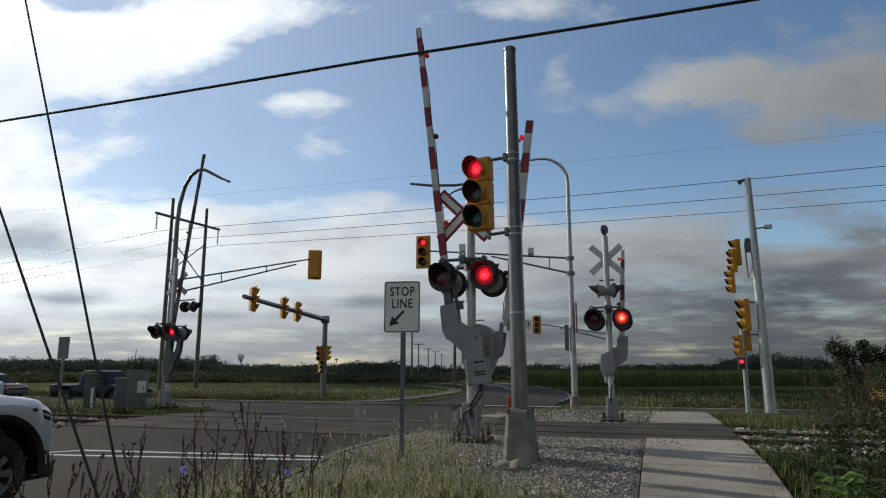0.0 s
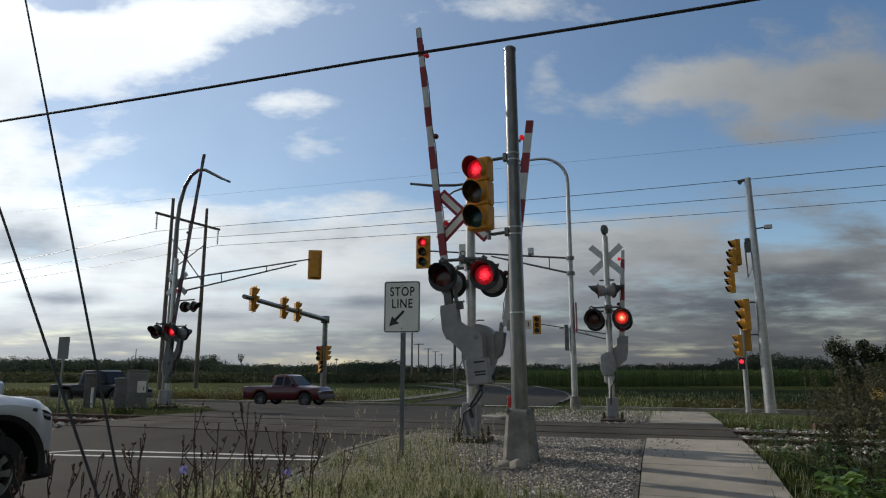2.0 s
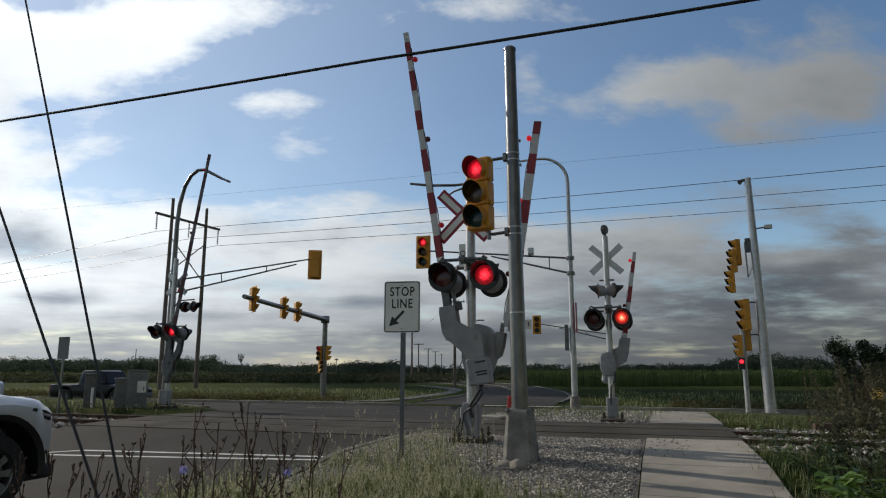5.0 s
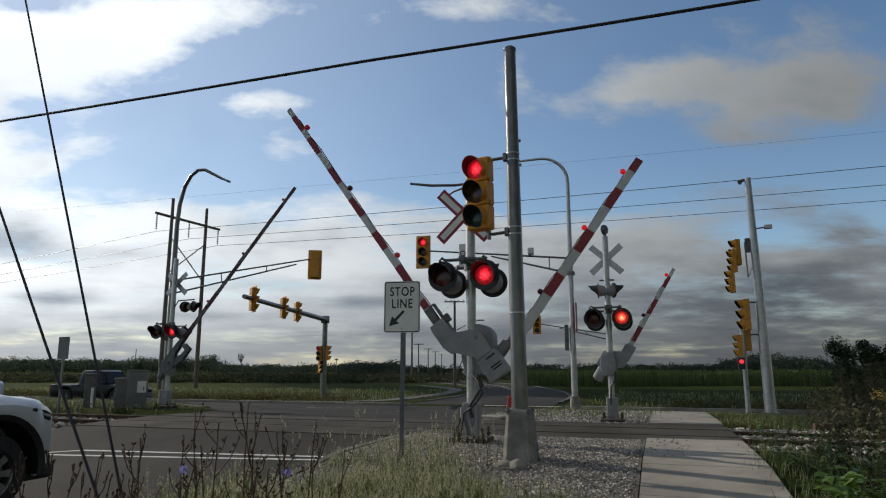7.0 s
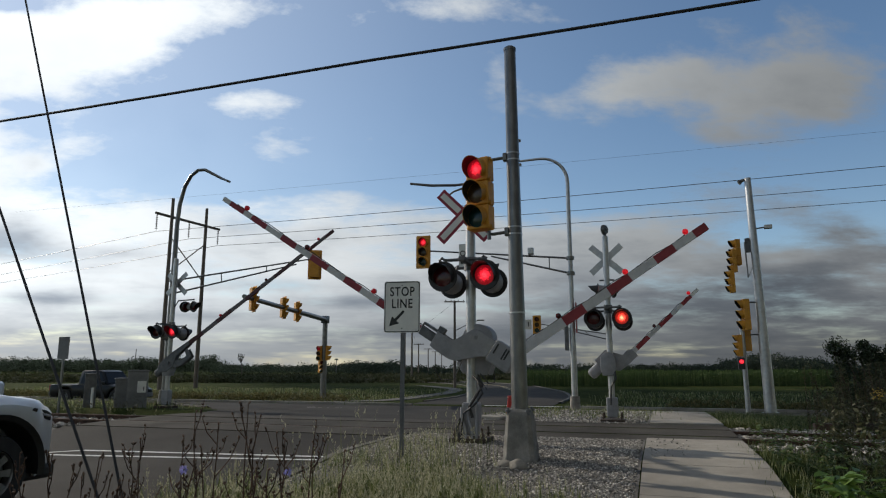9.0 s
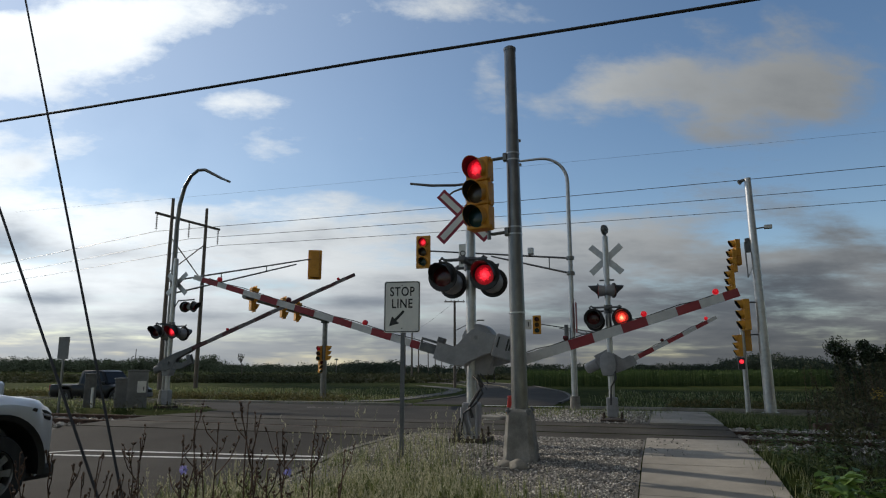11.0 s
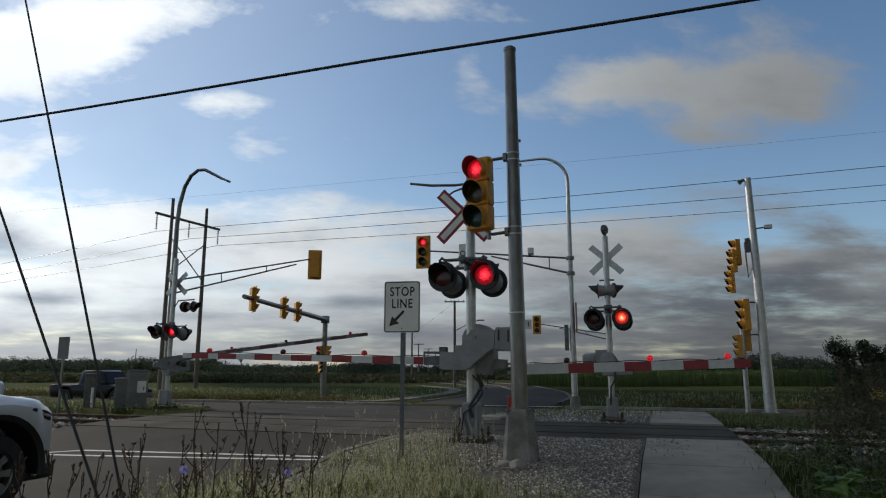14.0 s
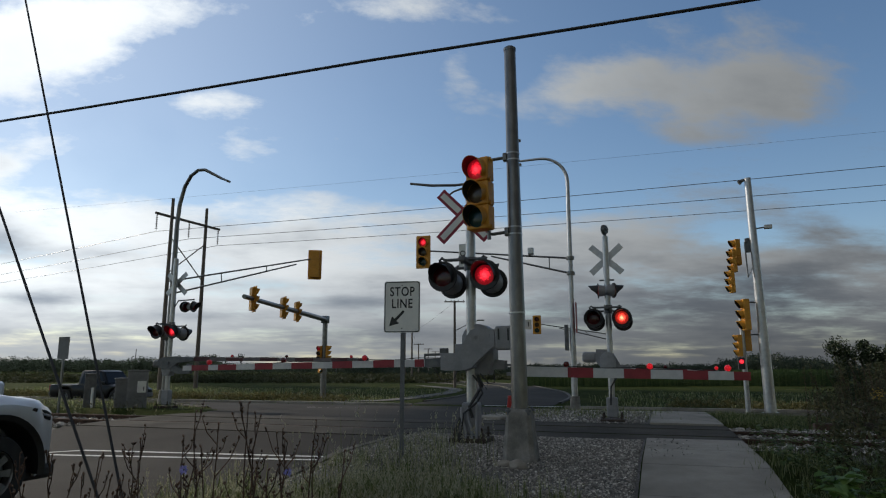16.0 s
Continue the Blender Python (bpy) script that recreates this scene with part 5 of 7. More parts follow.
HF = thing("power_pole", Matrix.Translation((-24.45, 61.0, -0.4)), "weathered wooden H-frame power pole with crossarm and braces", "power pole", group="power poles")
HA, HB = Vector((-1.05, -0.6, 0)), Vector((0.72, 3.4, 0))
for foot in (HA, HB):
    bm = tube(B(), [foot, foot + Vector((0, 0, 9)), foot + Vector((0, 0, 17.7))], [0.21, 0.18, 0.14], 12)
    part("pole", bm, M["wood"], HF, smooth=True)
way = (HB - HA).normalized()
c0, c1 = HA - way * 1.9, HB + way * 1.9
bm = tube(B(), [c0 + Vector((0, 0, 15.9)), c1 + Vector((0, 0, 15.9))], 0.13, 8)
part("crossarm", bm, M["wood"], HF)
for za, zb in ((14.0, 10.3), (10.6, 14.0)):
    bm = tube(B(), [HA + Vector((0, 0, za)), HB + Vector((0, 0, zb))], 0.055, 6)
    part("brace", bm, M["wood"], HF)
hang = []
for k in (0.02, 0.5, 0.98):
    p = c0.lerp(c1, k) + Vector((0, 0, 15.8))
    bm = B()
    prof = [(0.02, 0)]
    for i in range(8):
        prof += [(0.03, -0.1 - i * 0.17), (0.12, -0.16 - i * 0.17), (0.03, -0.19 - i * 0.17)]
    prof += [(0.0, -1.6)]
    lathe(bm, prof, Matrix.Translation(p), 10)
    part("insulator", bm, M["insulator"], HF, smooth=True)
    hang.append(Vector((-24.45, 61.0, -0.4)) + p - Vector((0, 0, 1.6)))
for p, lft, rgt in zip(hang, ((-103.8, 112, 14.0), (-117, 126, 14.0), (-131, 140, 14.0)), ((56.6, 28.0, 14.2), (60.2, 32.5, 14.2), (63.8, 37.0, 14.2))):
    wire([lft, p, rgt], 0.022, "thin grey power line conductor hung from an insulator", M["wire"], 0.35)
wire([(-40, 60, 15.9), (70, 26, 16.6)], 0.006, "very thin upper wire of the power line", M["wire"], 0.3)
wire([(-13.05, 14.75, 6.8), (-1.22, 10.72, 6.8), (6.3, 8.19, 6.8)], 0.026, "thick black overhead cable crossing above the road", M["cable"], 0.02)
wire([(-2.41, 5.5, 0.0), (-5.54, 8.0, 6.31), (-6.1, 8.4, 7.6)], 0.013, "taut black guy cable running down to the verge", M["cable"], 0.0, "guy_cable", "guy cables")
wire([(-2.466, 5.4, 0.0), (-4.5, 6.5, 3.09), (-6.8, 7.8, 6.7)], 0.013, "taut black guy cable running down to the verge", M["cable"], 0.0, "guy_cable", "guy cables")

def utility_pole(x, y, z, h, arms=1, lamp=False):
    t = thing("utility_pole", Matrix.Translation((x, y, z)), "dark wooden utility pole with a short crossarm", "utility pole", group="utility poles")
    part("pole", tube(B(), [(0, 0, 0), (0, 0, h)], [0.17, 0.12], 10), M["wood"], t, smooth=True)
    for i in range(arms):
        part("crossarm", box(B(), (0, -0.15, h - 0.15 - 0.9 * i), (2.3, 0.1, 0.13), bevel=0.01), M["wood"], t)
    for x0 in (-1.0, -0.4, 0.4, 1.0):
        part("pin_insulator", lathe(B(), [(0.03, 0), (0.06, 0.08), (0.03, 0.16), (0, 0.17)], Matrix.Translation((x0, -0.15, h - 0.09)), 8), M["insulator"], t)
    if lamp:
        part("lamp_arm", tube(B(), [(0, 0, h - 3.4), (1.6, -0.1, h - 2.6), (2.6, -0.1, h - 2.25)], 0.045, 8), M["galv"], t)
        part("lamp_head", slab(B(), [(2.5, -0.25), (3.3, -0.22), (3.3, 0.02), (2.5, 0.05)], h - 2.27, h - 2.15, None, 0.02), M["galv"], t)
    return t

utility_pole(1.31, 74.0, -0.6, 9.6, 1, True)
for x, y, h in ((-4.9, 105, 8.0), (-6.2, 108, 9.3), (-5.5, 150, 7.6), (-4.0, 180, 7.4), (-2.5, 215, 7.5), (-0.5, 255, 7.6)):
    utility_pole(x, y, -0.65, h)
for a, b in (((1.3, 73.9, 8.9), (-4.9, 105, 7.2)), ((-4.9, 105, 7.2), (-5.5, 150, 6.9))):
    wire([a, b], 0.012, "thin line between wooden utility poles", M["wire"], 0.3)

# ---- cabinets and signs by the far kerb ----
def cabinet(r, s, z, w, d, h, yaw, label, mt):
    t = thing("signal_cabinet", stand(r, s, z, yaw), label, "cabinet", group="signal cabinets")
    part("body", box(B(), (0, 0, h / 2), (w, d, h), bevel=0.015), mt, t)
    part("roof", box(B(), (0, 0, h + 0.02), (w + 0.05, d + 0.05, 0.05), bevel=0.012), mt, t)
    dr = part("door", box(B(), (0, -d / 2 - 0.008, h / 2), (w - 0.08, 0.014, h - 0.14), bevel=0.004), mt, t)
    part("handle", box(B(), (w * 0.3, -d / 2 - 0.03, h * 0.55), (0.03, 0.03, 0.12), bevel=0.006), M["darkgrey"], dr)
    return t

cabinet(-16.33, 17.24, 0.2, 0.47, 0.34, 0.95, 44, "plain grey steel signal cabinet beside the gate", M["cabinet"])
c2 = cabinet(-15.94, 17.43, 0.2, 0.6, 0.36, 1.2, 43, "grey steel signal cabinet with a pale notice", M["cabinet"])
part("notice", box(B(), (0.12, -0.2, 0.72), (0.26, 0.006, 0.36)), M["signwhite"], c2)
cabinet(-17.37, 16.96, 0.2, 0.34, 0.3, 1.1, 46, "slim dark grey relay cabinet by the track", M["darkgrey"])
t = thing("road_sign", stand(-17.0, 15.5, 0.2), "grey back of a small road sign on a post", "road sign", group="road signs")
part("post", box(B(), (0, 0, 1.1), (0.06, 0.05, 2.2)), M["galv"], t)
part("sign_panel", slab(B(), rounded(0.42, 0.66, 0.03), -0.004, 0.004, Matrix.Translation((0, -0.03, 1.9)) @ UPRIGHT), M["cabinet"], t)
t = thing("marker_post", stand(-17.0, 16.7, 0.2), "short pale marker post by the track", "marker post", group="marker posts")
part("post", box(B(), (0, 0, 0.35), (0.07, 0.05, 0.7), bevel=0.01), M["signwhite"], t)
t = thing("marker_post", stand(-2.6, 11.75, 0.3), "bright red plastic marker post behind the footing", "marker post", group="marker posts")
part("post", slab(B(), [(-0.07, 0), (0.09, 0), (0.06, 0.72), (0.0, 0.72)], -0.03, 0.03, UPRIGHT, 0.01), M["orange"], t)

# ---- vehicles ----
def wheel(car, x, y, r, w, spokes=5):
    out = -1 if y < 0 else 1
    t = part("wheel", lathe(B(), [(r * 0.62, -w / 2), (r * 0.93, -w / 2), (r, -w * 0.32), (r, w * 0.32), (r * 0.93, w / 2), (r * 0.62, w / 2), (r * 0.6, w * 0.3), (r * 0.6, -w * 0.3), (r * 0.62, -w / 2)], TO_FRONT, 32), M["rubber"], car, "black tyre", pose(x, y, r), smooth=True)
    face = -1 if out < 0 else 1
    bm = B()
    m = TO_FRONT if face < 0 else Matrix.Rotation(radians(-90), 4, "X")
    lathe(bm, [(r * 0.63, w * 0.4), (r * 0.6, w * 0.46), (r * 0.57, w * 0.38), (r * 0.56, 0.0)], m, 32)
    lathe(bm, [(0, w * 0.4), (r * 0.13, w * 0.4), (r * 0.15, w * 0.3)], m, 16)
    for k in range(spokes):
        a = 2 * math.pi * k / spokes
        for d in (-0.09, 0.09):
            p = Vector((math.cos(a + d) * r * 0.57, math.sin(a + d) * r * 0.57, w * 0.38))
            q = Vector((math.cos(a) * r * 0.1, math.sin(a) * r * 0.1, w * 0.36))
            side = Vector((-math.sin(a), math.cos(a), 0)) * r * 0.045
            vs = [bm.verts.new(m @ v) for v in (q - side, q + side, p + side, p - side)] + [bm.verts.new(m @ (v - Vector((0, 0, 0.03)))) for v in (q - side, q + side, p + side, p - side)]
            for f in ((0, 1, 2, 3), (7, 6, 5, 4), (0, 4, 5, 1), (1, 5, 6, 2), (2, 6, 7, 3), (3, 7, 4, 0)):
                bm.faces.new([vs[i] for i in f])
    part("rim", bm, M["rim"], t, "alloy rim with split spokes", smooth=True)
    part("brake_disc", lathe(B(), [(0, w * 0.05), (r * 0.5, w * 0.05), (r * 0.5, 0)], m, 20), M["darkgrey"], t)
    return t


def shell(x0, x1, half, bottom, belt, top, step=0.06):
    """A body panel swept along x: sides, shoulder and top from functions of x."""
    bm = B()
    rows = []
    k = int((x1 - x0) / step)
    for i in range(k + 1):
        x = x0 + (x1 - x0) * i / k
        w, zb, zs, zt = half(x), bottom(x), belt(x), top(x)
        zb = min(zb, zs - 0.04)
        prof = [(0.94, zb), (0.99, zb + (zs - zb) * 0.2), (1.0, zb + (zs - zb) * 0.55), (0.985, zs - (zs - zb) * 0.1), (0.95, zs), (0.86, zs + (zt - zs) * 0.6), (0.6, zt - (zt - zs) * 0.1), (0.0, zt)]
        ring = [(-w * a, z) for a, z in prof] + [(w * a, z) for a, z in prof[-2::-1]]
        rows.append([bm.verts.new((x, y, z)) for y, z in ring])
    n = len(rows[0])
    for a, b in zip(rows, rows[1:]):
        for j in range(n - 1):
            bm.faces.new((a[j], a[j + 1], b[j + 1], b[j]))
        bm.faces.new((a[n - 1], a[0], b[0], b[n - 1]))
    bm.faces.new(rows[0])
    bm.faces.new(rows[-1][::-1])
    return bm


def pw(pts):
    def f(x):
        if x <= pts[0][0]:
            return pts[0][1]
        for (a, p), (b, q) in zip(pts, pts[1:]):
            if x <= b:
                k = (x - a) / (b - a)
                k = k * k * (3 - 2 * k)
                return p + (q - p) * k
        return pts[-1][1]
    return f


def arches(base, centres, rad, hub):
    def f(x):
        z = base
        for c in centres:
            d = abs(x - c)
            if d < rad:
                z = max(z, hub + math.sqrt(rad * rad - d * d))
        return z
    return f


def cab_prism(outline, w0, w1, z0, z1):
    """A cab whose sides lean in: outline in x, z."""
    bm = B()
    def y(z):
        return w0 + (w1 - w0) * (z - z0) / (z1 - z0)
    a = [bm.verts.new((x, -y(z), z)) for x, z in outline]
    b = [bm.verts.new((x, y(z), z)) for x, z in outline]
    bm.faces.new(a)
    bm.faces.new(b[::-1])
    k = len(outline)
    for i in range(k):
        bm.faces.new((a[i], b[i], b[(i + 1) % k], a[(i + 1) % k]))
    return bm, y


def side_glass(car, outline, yf, lift=0.008):
    for sg in (-1, 1):
        bm = B()
        a = [bm.verts.new((x, sg * (yf(z) + lift), z)) for x, z in outline]
        b = [bm.verts.new((x, sg * (yf(z) - 0.01), z)) for x, z in outline]
        bm.faces.new(a)
        bm.faces.new(b[::-1])
        for i in range(len(a)):
            bm.faces.new((a[i], a[(i + 1) % len(a)], b[(i + 1) % len(a)], b[i]))
        part("window", bm, M["glass"], car, "dark side window")


def cross_glass(car, p0, p1, yf, lift, name):
    (x0, z0), (x1, z1) = p0, p1
    n = Vector((z1 - z0, 0, -(x1 - x0))).normalized() * lift
    bm = B()
    v = [Vector((x, s * (yf(z) - 0.07), z)) for x, z, s in ((x0, z0, -1), (x0, z0, 1), (x1, z1, 1), (x1, z1, -1))]
    a = [bm.verts.new(p + n) for p in v]
    b = [bm.verts.new(p - n) for p in v]
    bm.faces.new(a)
    bm.faces.new(b[::-1])
    for i in range(4):
        bm.faces.new((a[i], a[(i + 1) % 4], b[(i + 1) % 4], b[i]))
    part(name, bm, M["glass"], car)


def pickup(m, material, label, long=5.2, crew=False, r=0.35):
    """A pickup truck; local x runs forward, the origin lies on the ground under the rear bumper."""
    t = thing("pickup_truck", m, label, "pickup truck", group="pickup trucks")
    ra, fa = 1.12, long - 0.92
    arch = arches(0.36, (ra, fa), r + 0.08, r)
    cab0, cab1 = (1.9, long - 1.55) if crew else (1.8, long - 1.5)
    body = shell(0.06, long - 0.05, pw([(0, 0.8), (0.2, 0.86), (long - 0.7, 0.86), (long - 0.05, 0.72)]), arch,
                 pw([(0, 0.98), (cab0, 0.99), (cab1, 0.98), (long - 0.3, 0.9), (long - 0.05, 0.72)]),
                 pw([(0, 1.0), (cab0 - 0.06, 1.0), (cab0, 1.02), (cab1, 1.06), (long - 0.35, 0.98), (long - 0.05, 0.78)]))
    part("body", body, material, t, "", smooth=True)
    zt = 1.6 if not crew else 1.72
    out = [(cab0, 0.98), (cab1 + 0.12, 1.02), (cab1 - 0.42, zt - 0.07), (cab1 - 0.62, zt), (cab0 + 0.16, zt), (cab0 + 0.03, zt - 0.06)]
    bm, yf = cab_prism(out, 0.83, 0.64, 0.98, zt)
    bmesh.ops.bevel(bm, geom=list(bm.edges), offset=0.025, segments=2, profile=0.5, affect="EDGES")
    part("cab", bm, material, t, "", smooth=True)
    mid = cab0 + (cab1 - cab0) * 0.48
    side_glass(t, [(mid + 0.05, 1.06), (cab1 - 0.12, 1.08), (cab1 - 0.5, zt - 0.1), (mid + 0.05, zt - 0.09)], yf)
    side_glass(t, [(cab0 + 0.14, 1.06), (mid - 0.05, 1.06), (mid - 0.05, zt - 0.09), (cab0 + 0.2, zt - 0.1)], yf)
    cross_glass(t, (cab1 + 0.06, 1.07), (cab1 - 0.39, zt - 0.09), yf, 0.03, "windscreen")
    cross_glass(t, (cab0 + 0.0, 1.12), (cab0 + 0.025, zt - 0.12), yf, 0.012, "rear_window")
    for x in (ra, fa):
        for y in (-0.74, 0.74):
            wheel(t, x, y, r, 0.23, 6)
    for sg in (-1, 1):
        part("headlight", box(B(), (long - 0.14, sg * 0.62, 0.72), (0.16, 0.26, 0.16), bevel=0.03), M["headlight"], t, "clear headlight")
        part("tail_light", box(B(), (0.05, sg * 0.76, 0.84), (0.05, 0.14, 0.3), bevel=0.015), M["red"], t, "red tail light")
        part("door_mirror", box(B(), (cab1 - 0.1, sg * 0.95, 1.12), (0.1, 0.2, 0.14), bevel=0.03), M["black"], t)
    part("front_bumper", box(B(), (long - 0.06, 0, 0.5), (0.16, 1.5, 0.2), bevel=0.04), M["darkgrey"], t)
    part("rear_bumper", box(B(), (0.04, 0, 0.52), (0.14, 1.55, 0.16), bevel=0.03), M["rim"], t)
    part("bed_liner", box(B(), ((0.12 + cab0) / 2, 0, 0.995), (cab0 - 0.35, 1.4, 0.03)), M["black"], t)
    part("chassis", box(B(), (long / 2, 0, 0.38), (long - 0.6, 0.9, 0.14)), M["black"], t)
    return t


MOVERS = []
LANE_Z = road_z(31.4)
red_truck = pickup(stand(-41.8, 31.4, LANE_Z), M["car_red"], "dark red pickup truck crossing on the far street", 4.65)
MOVERS.append((red_truck, [(t, stand(-42.4 + 10.64 * t, 31.4, LANE_Z)) for t in (0.0, 16.0)]))
pickup(stand(-30.15, 27.6, road_z(27.6) + 0.0), M["car_black"], "black crew-cab pickup truck waiting on the cross street", 5.25, True, 0.39)


def suv(m, label):
    """Compact white sport utility car; the origin lies on the ground under the front axle."""
    t = thing("car", m, label, "car", group="white cars")
    r = 0.39
    body = shell(-3.55, 0.93, pw([(-3.55, 0.78), (-3.2, 0.9), (-0.2, 0.92), (0.45, 0.88), (0.8, 0.72), (0.93, 0.5)]), arches(0.3, (0.0, -2.7), r + 0.145, r + 0.02),
                 pw([(-3.55, 1.05), (-3.2, 1.15), (-0.9, 1.12), (0.1, 1.08), (0.6, 1.03), (0.85, 0.94), (0.93, 0.84)]),
                 pw([(-3.55, 1.1), (-3.2, 1.2), (-0.9, 1.24), (0.0, 1.2), (0.55, 1.13), (0.82, 1.03), (0.93, 0.9)]), 0.045)
    part("body", body, M["car_white"], t, "", smooth=True)
    out = [(-3.4, 1.13), (-0.62, 1.18), (-1.35, 1.64), (-1.7, 1.72), (-2.9, 1.69), (-3.25, 1.56)]
    bm, yf = cab_prism(out, 0.84, 0.62, 1.13, 1.72)
    bmesh.ops.bevel(bm, geom=list(bm.edges), offset=0.03, segments=2, profile=0.5, affect="EDGES")
    part("cabin", bm, M["car_white"], t, "", smooth=True)
    side_glass(t, [(-1.95, 1.2), (-0.9, 1.22), (-1.45, 1.6), (-1.95, 1.63)], yf)
    side_glass(t, [(-3.1, 1.22), (-2.05, 1.2), (-2.05, 1.63), (-2.9, 1.6)], yf)
    cross_glass(t, (-0.66, 1.22), (-1.33, 1.62), yf, 0.02, "windscreen")
    for x in (0.0, -2.7):
        for y in (-0.79, 0.79):
            wheel(t, x, y, r, 0.225, 8)
    for sg in (-1, 1):
        turn = Matrix.Translation((0.4, sg * 0.885, 0)) @ pose(0, 0, 0, 0, 0, -sg * 23)
        bm = slab(B(), [(0.0, 0.99), (0.2, 0.9), (0.37, 0.86), (0.39, 0.93), (0.26, 0.98), (0.02, 1.015)], -0.03, 0.008, turn @ UPRIGHT, 0.008)
        part("headlight", bm, M["glass"], t, "narrow dark-framed headlight")
        bm = slab(B(), [(0.15, 0.935), (0.36, 0.895), (0.36, 0.92), (0.15, 0.96)], -0.036, 0.013, turn @ UPRIGHT, 0.004)
        part("light_strip", bm, M["headlight"], t)
        # dark cladding round the wheel arch
        for c in (0.0, -2.7):
            bm = B()
            k, rows = 18, []
            for i in range(k + 1):
                a = radians(-8 + 196 * i / k)
                ring = []
                for rad, y in ((r + 0.12, 0.9), (r + 0.175, 0.93), (r + 0.175, 0.88), (r + 0.12, 0.55)):
                    ring.append(bm.verts.new((c + rad * math.cos(a), sg * y, r + 0.02 + rad * math.sin(a))))
                rows.append(ring)
            for a, b in zip(rows, rows[1:]):
                for i in range(4):
                    bm.faces.new((a[i], a[(i + 1) % 4], b[(i + 1) % 4], b[i]))
            part("arch_cladding", bm, M["black"], t, "black plastic arch cladding", smooth=True)
        part("sill", box(B(), (-1.35, sg * 0.86, 0.31), (2.0, 0.12, 0.14), bevel=0.03), M["black"], t)
    part("lower_bumper", box(B(), (0.62, 0, 0.33), (0.5, 1.5, 0.16), bevel=0.05), M["black"], t, "black lower bumper")
    part("underbody", box(B(), (-1.35, 0, 0.4), (3.6, 1.2, 0.2)), M["black"], t)
    return t


CAR = suv(stand(-7.16, 5.02, road_z(5.0) - 0.005, 90), "white compact SUV waiting at the stop line")
white_car = copy_thing(CAR, stand(-35.8, 27.5, road_z(27.5)))
white_car["label"] = "white car standing behind the black pickup truck"

# ---- stones ----
def stones(name, count, area, size, mt, label, lift=0.0, keep=None, seed=3):
    rng = np.random.default_rng(seed)
    verts, faces = [], []
    base = np.array([(1, 0, 0), (0, 1, 0), (-1, 0, 0), (0, -1, 0), (0, 0, 1), (0, 0, -1)], float)
    tri = [(0, 1, 4), (1, 2, 4), (2, 3, 4), (3, 0, 4), (1, 0, 5), (2, 1, 5), (3, 2, 5), (0, 3, 5)]
    n = 0
    while n < count:
        r, s = rng.uniform(area[0], area[1]), rng.uniform(area[2], area[3])
        if keep is not None and not keep(r, s, rng.random()):
            count -= 0.3
            continue
        k = size * (0.5 + rng.random() ** 2 * 1.3)
        p = base * (1 + rng.uniform(-0.3, 0.3, base.shape)) * np.array([1.2, 0.9, 0.7]) * k
        a, b = rng.uniform(0, 6.28), rng.uniform(-0.6, 0.6)
        ca, sa, cb, sb = math.cos(a), math.sin(a), math.cos(b), math.sin(b)
        p = p @ np.array([[cb, 0, sb], [0, 1, 0], [-sb, 0, cb]]) @ np.array([[ca, sa, 0], [-sa, ca, 0], [0, 0, 1]])
        o = W(r, s, verge_z(s) + lift + k * 0.25)
        i = len(verts)
        verts += [(q[0] + o.x, q[1] + o.y, q[2] + o.z) for q in p]
        faces += [tuple(i + j for j in f) for f in tri]
        n += 1
    return soup(name, verts, faces, mt, label, "gravel")


def near_gravel(r, s, k):
    return (s > 8.3 + 0.5 * math.sin(r * 3) or r > -2.4 + 0.5 * math.sin(s * 2.5) or k < 0.25)


stones("gravel", 36000, (-4.4, -0.34, 6.0, 11.9), 0.0125, M["gravel"], "loose grey and pale crushed stone round the footings", 0.012, near_gravel)
stones("gravel", 6000, (-4.4, -0.34, 15.4, 22.5), 0.02, M["gravel"], "loose grey stone beyond the track", 0.012, None, 5)
stones("gravel", 4500, (1.3, 8.0, 11.9, 16.2), 0.045, M["gravel"], "pale stone ballast beside the rails", -0.12, None, 7)
stones("gravel", 3000, (-24.0, -13.3, 11.9, 15.4), 0.045, M["gravel"], "pale stone ballast beside the rails", -0.14, None, 9)
# a few stray stones on the slabs
stones("gravel", 110, (-0.25, 0.35, 9.5, 11.9), 0.011, M["gravel"], "scattered pebbles on the pavement edge", 0.05, None, 11)


def rock(r, s, size, seed, label):
    bm = B()
    bmesh.ops.create_icosphere(bm, subdivisions=3, radius=1)
    for v in bm.verts:
        k = 1 + 0.22 * noise.noise(v.co * 1.6 + Vector((seed, 0, 0)))
        v.co = Vector((v.co.x * size[0], v.co.y * size[1], v.co.z * size[2])) * k
    return tagged(part("rock", bm, M["concrete"], at=stand(r, s, verge_z(s) + size[2] * 0.5), smooth=True), label, "rock", group="rocks")


rock(-1.78, 8.55, (0.12, 0.1, 0.08), 1.0, "smooth pale rock lying by the footing")
rock(-1.98, 8.68, (0.11, 0.09, 0.05), 4.0, "flat grey rock lying by the footing")
rock(-2.6, 5.9, (0.07, 0.06, 0.045), 7.0, "small pale rock in the grass")

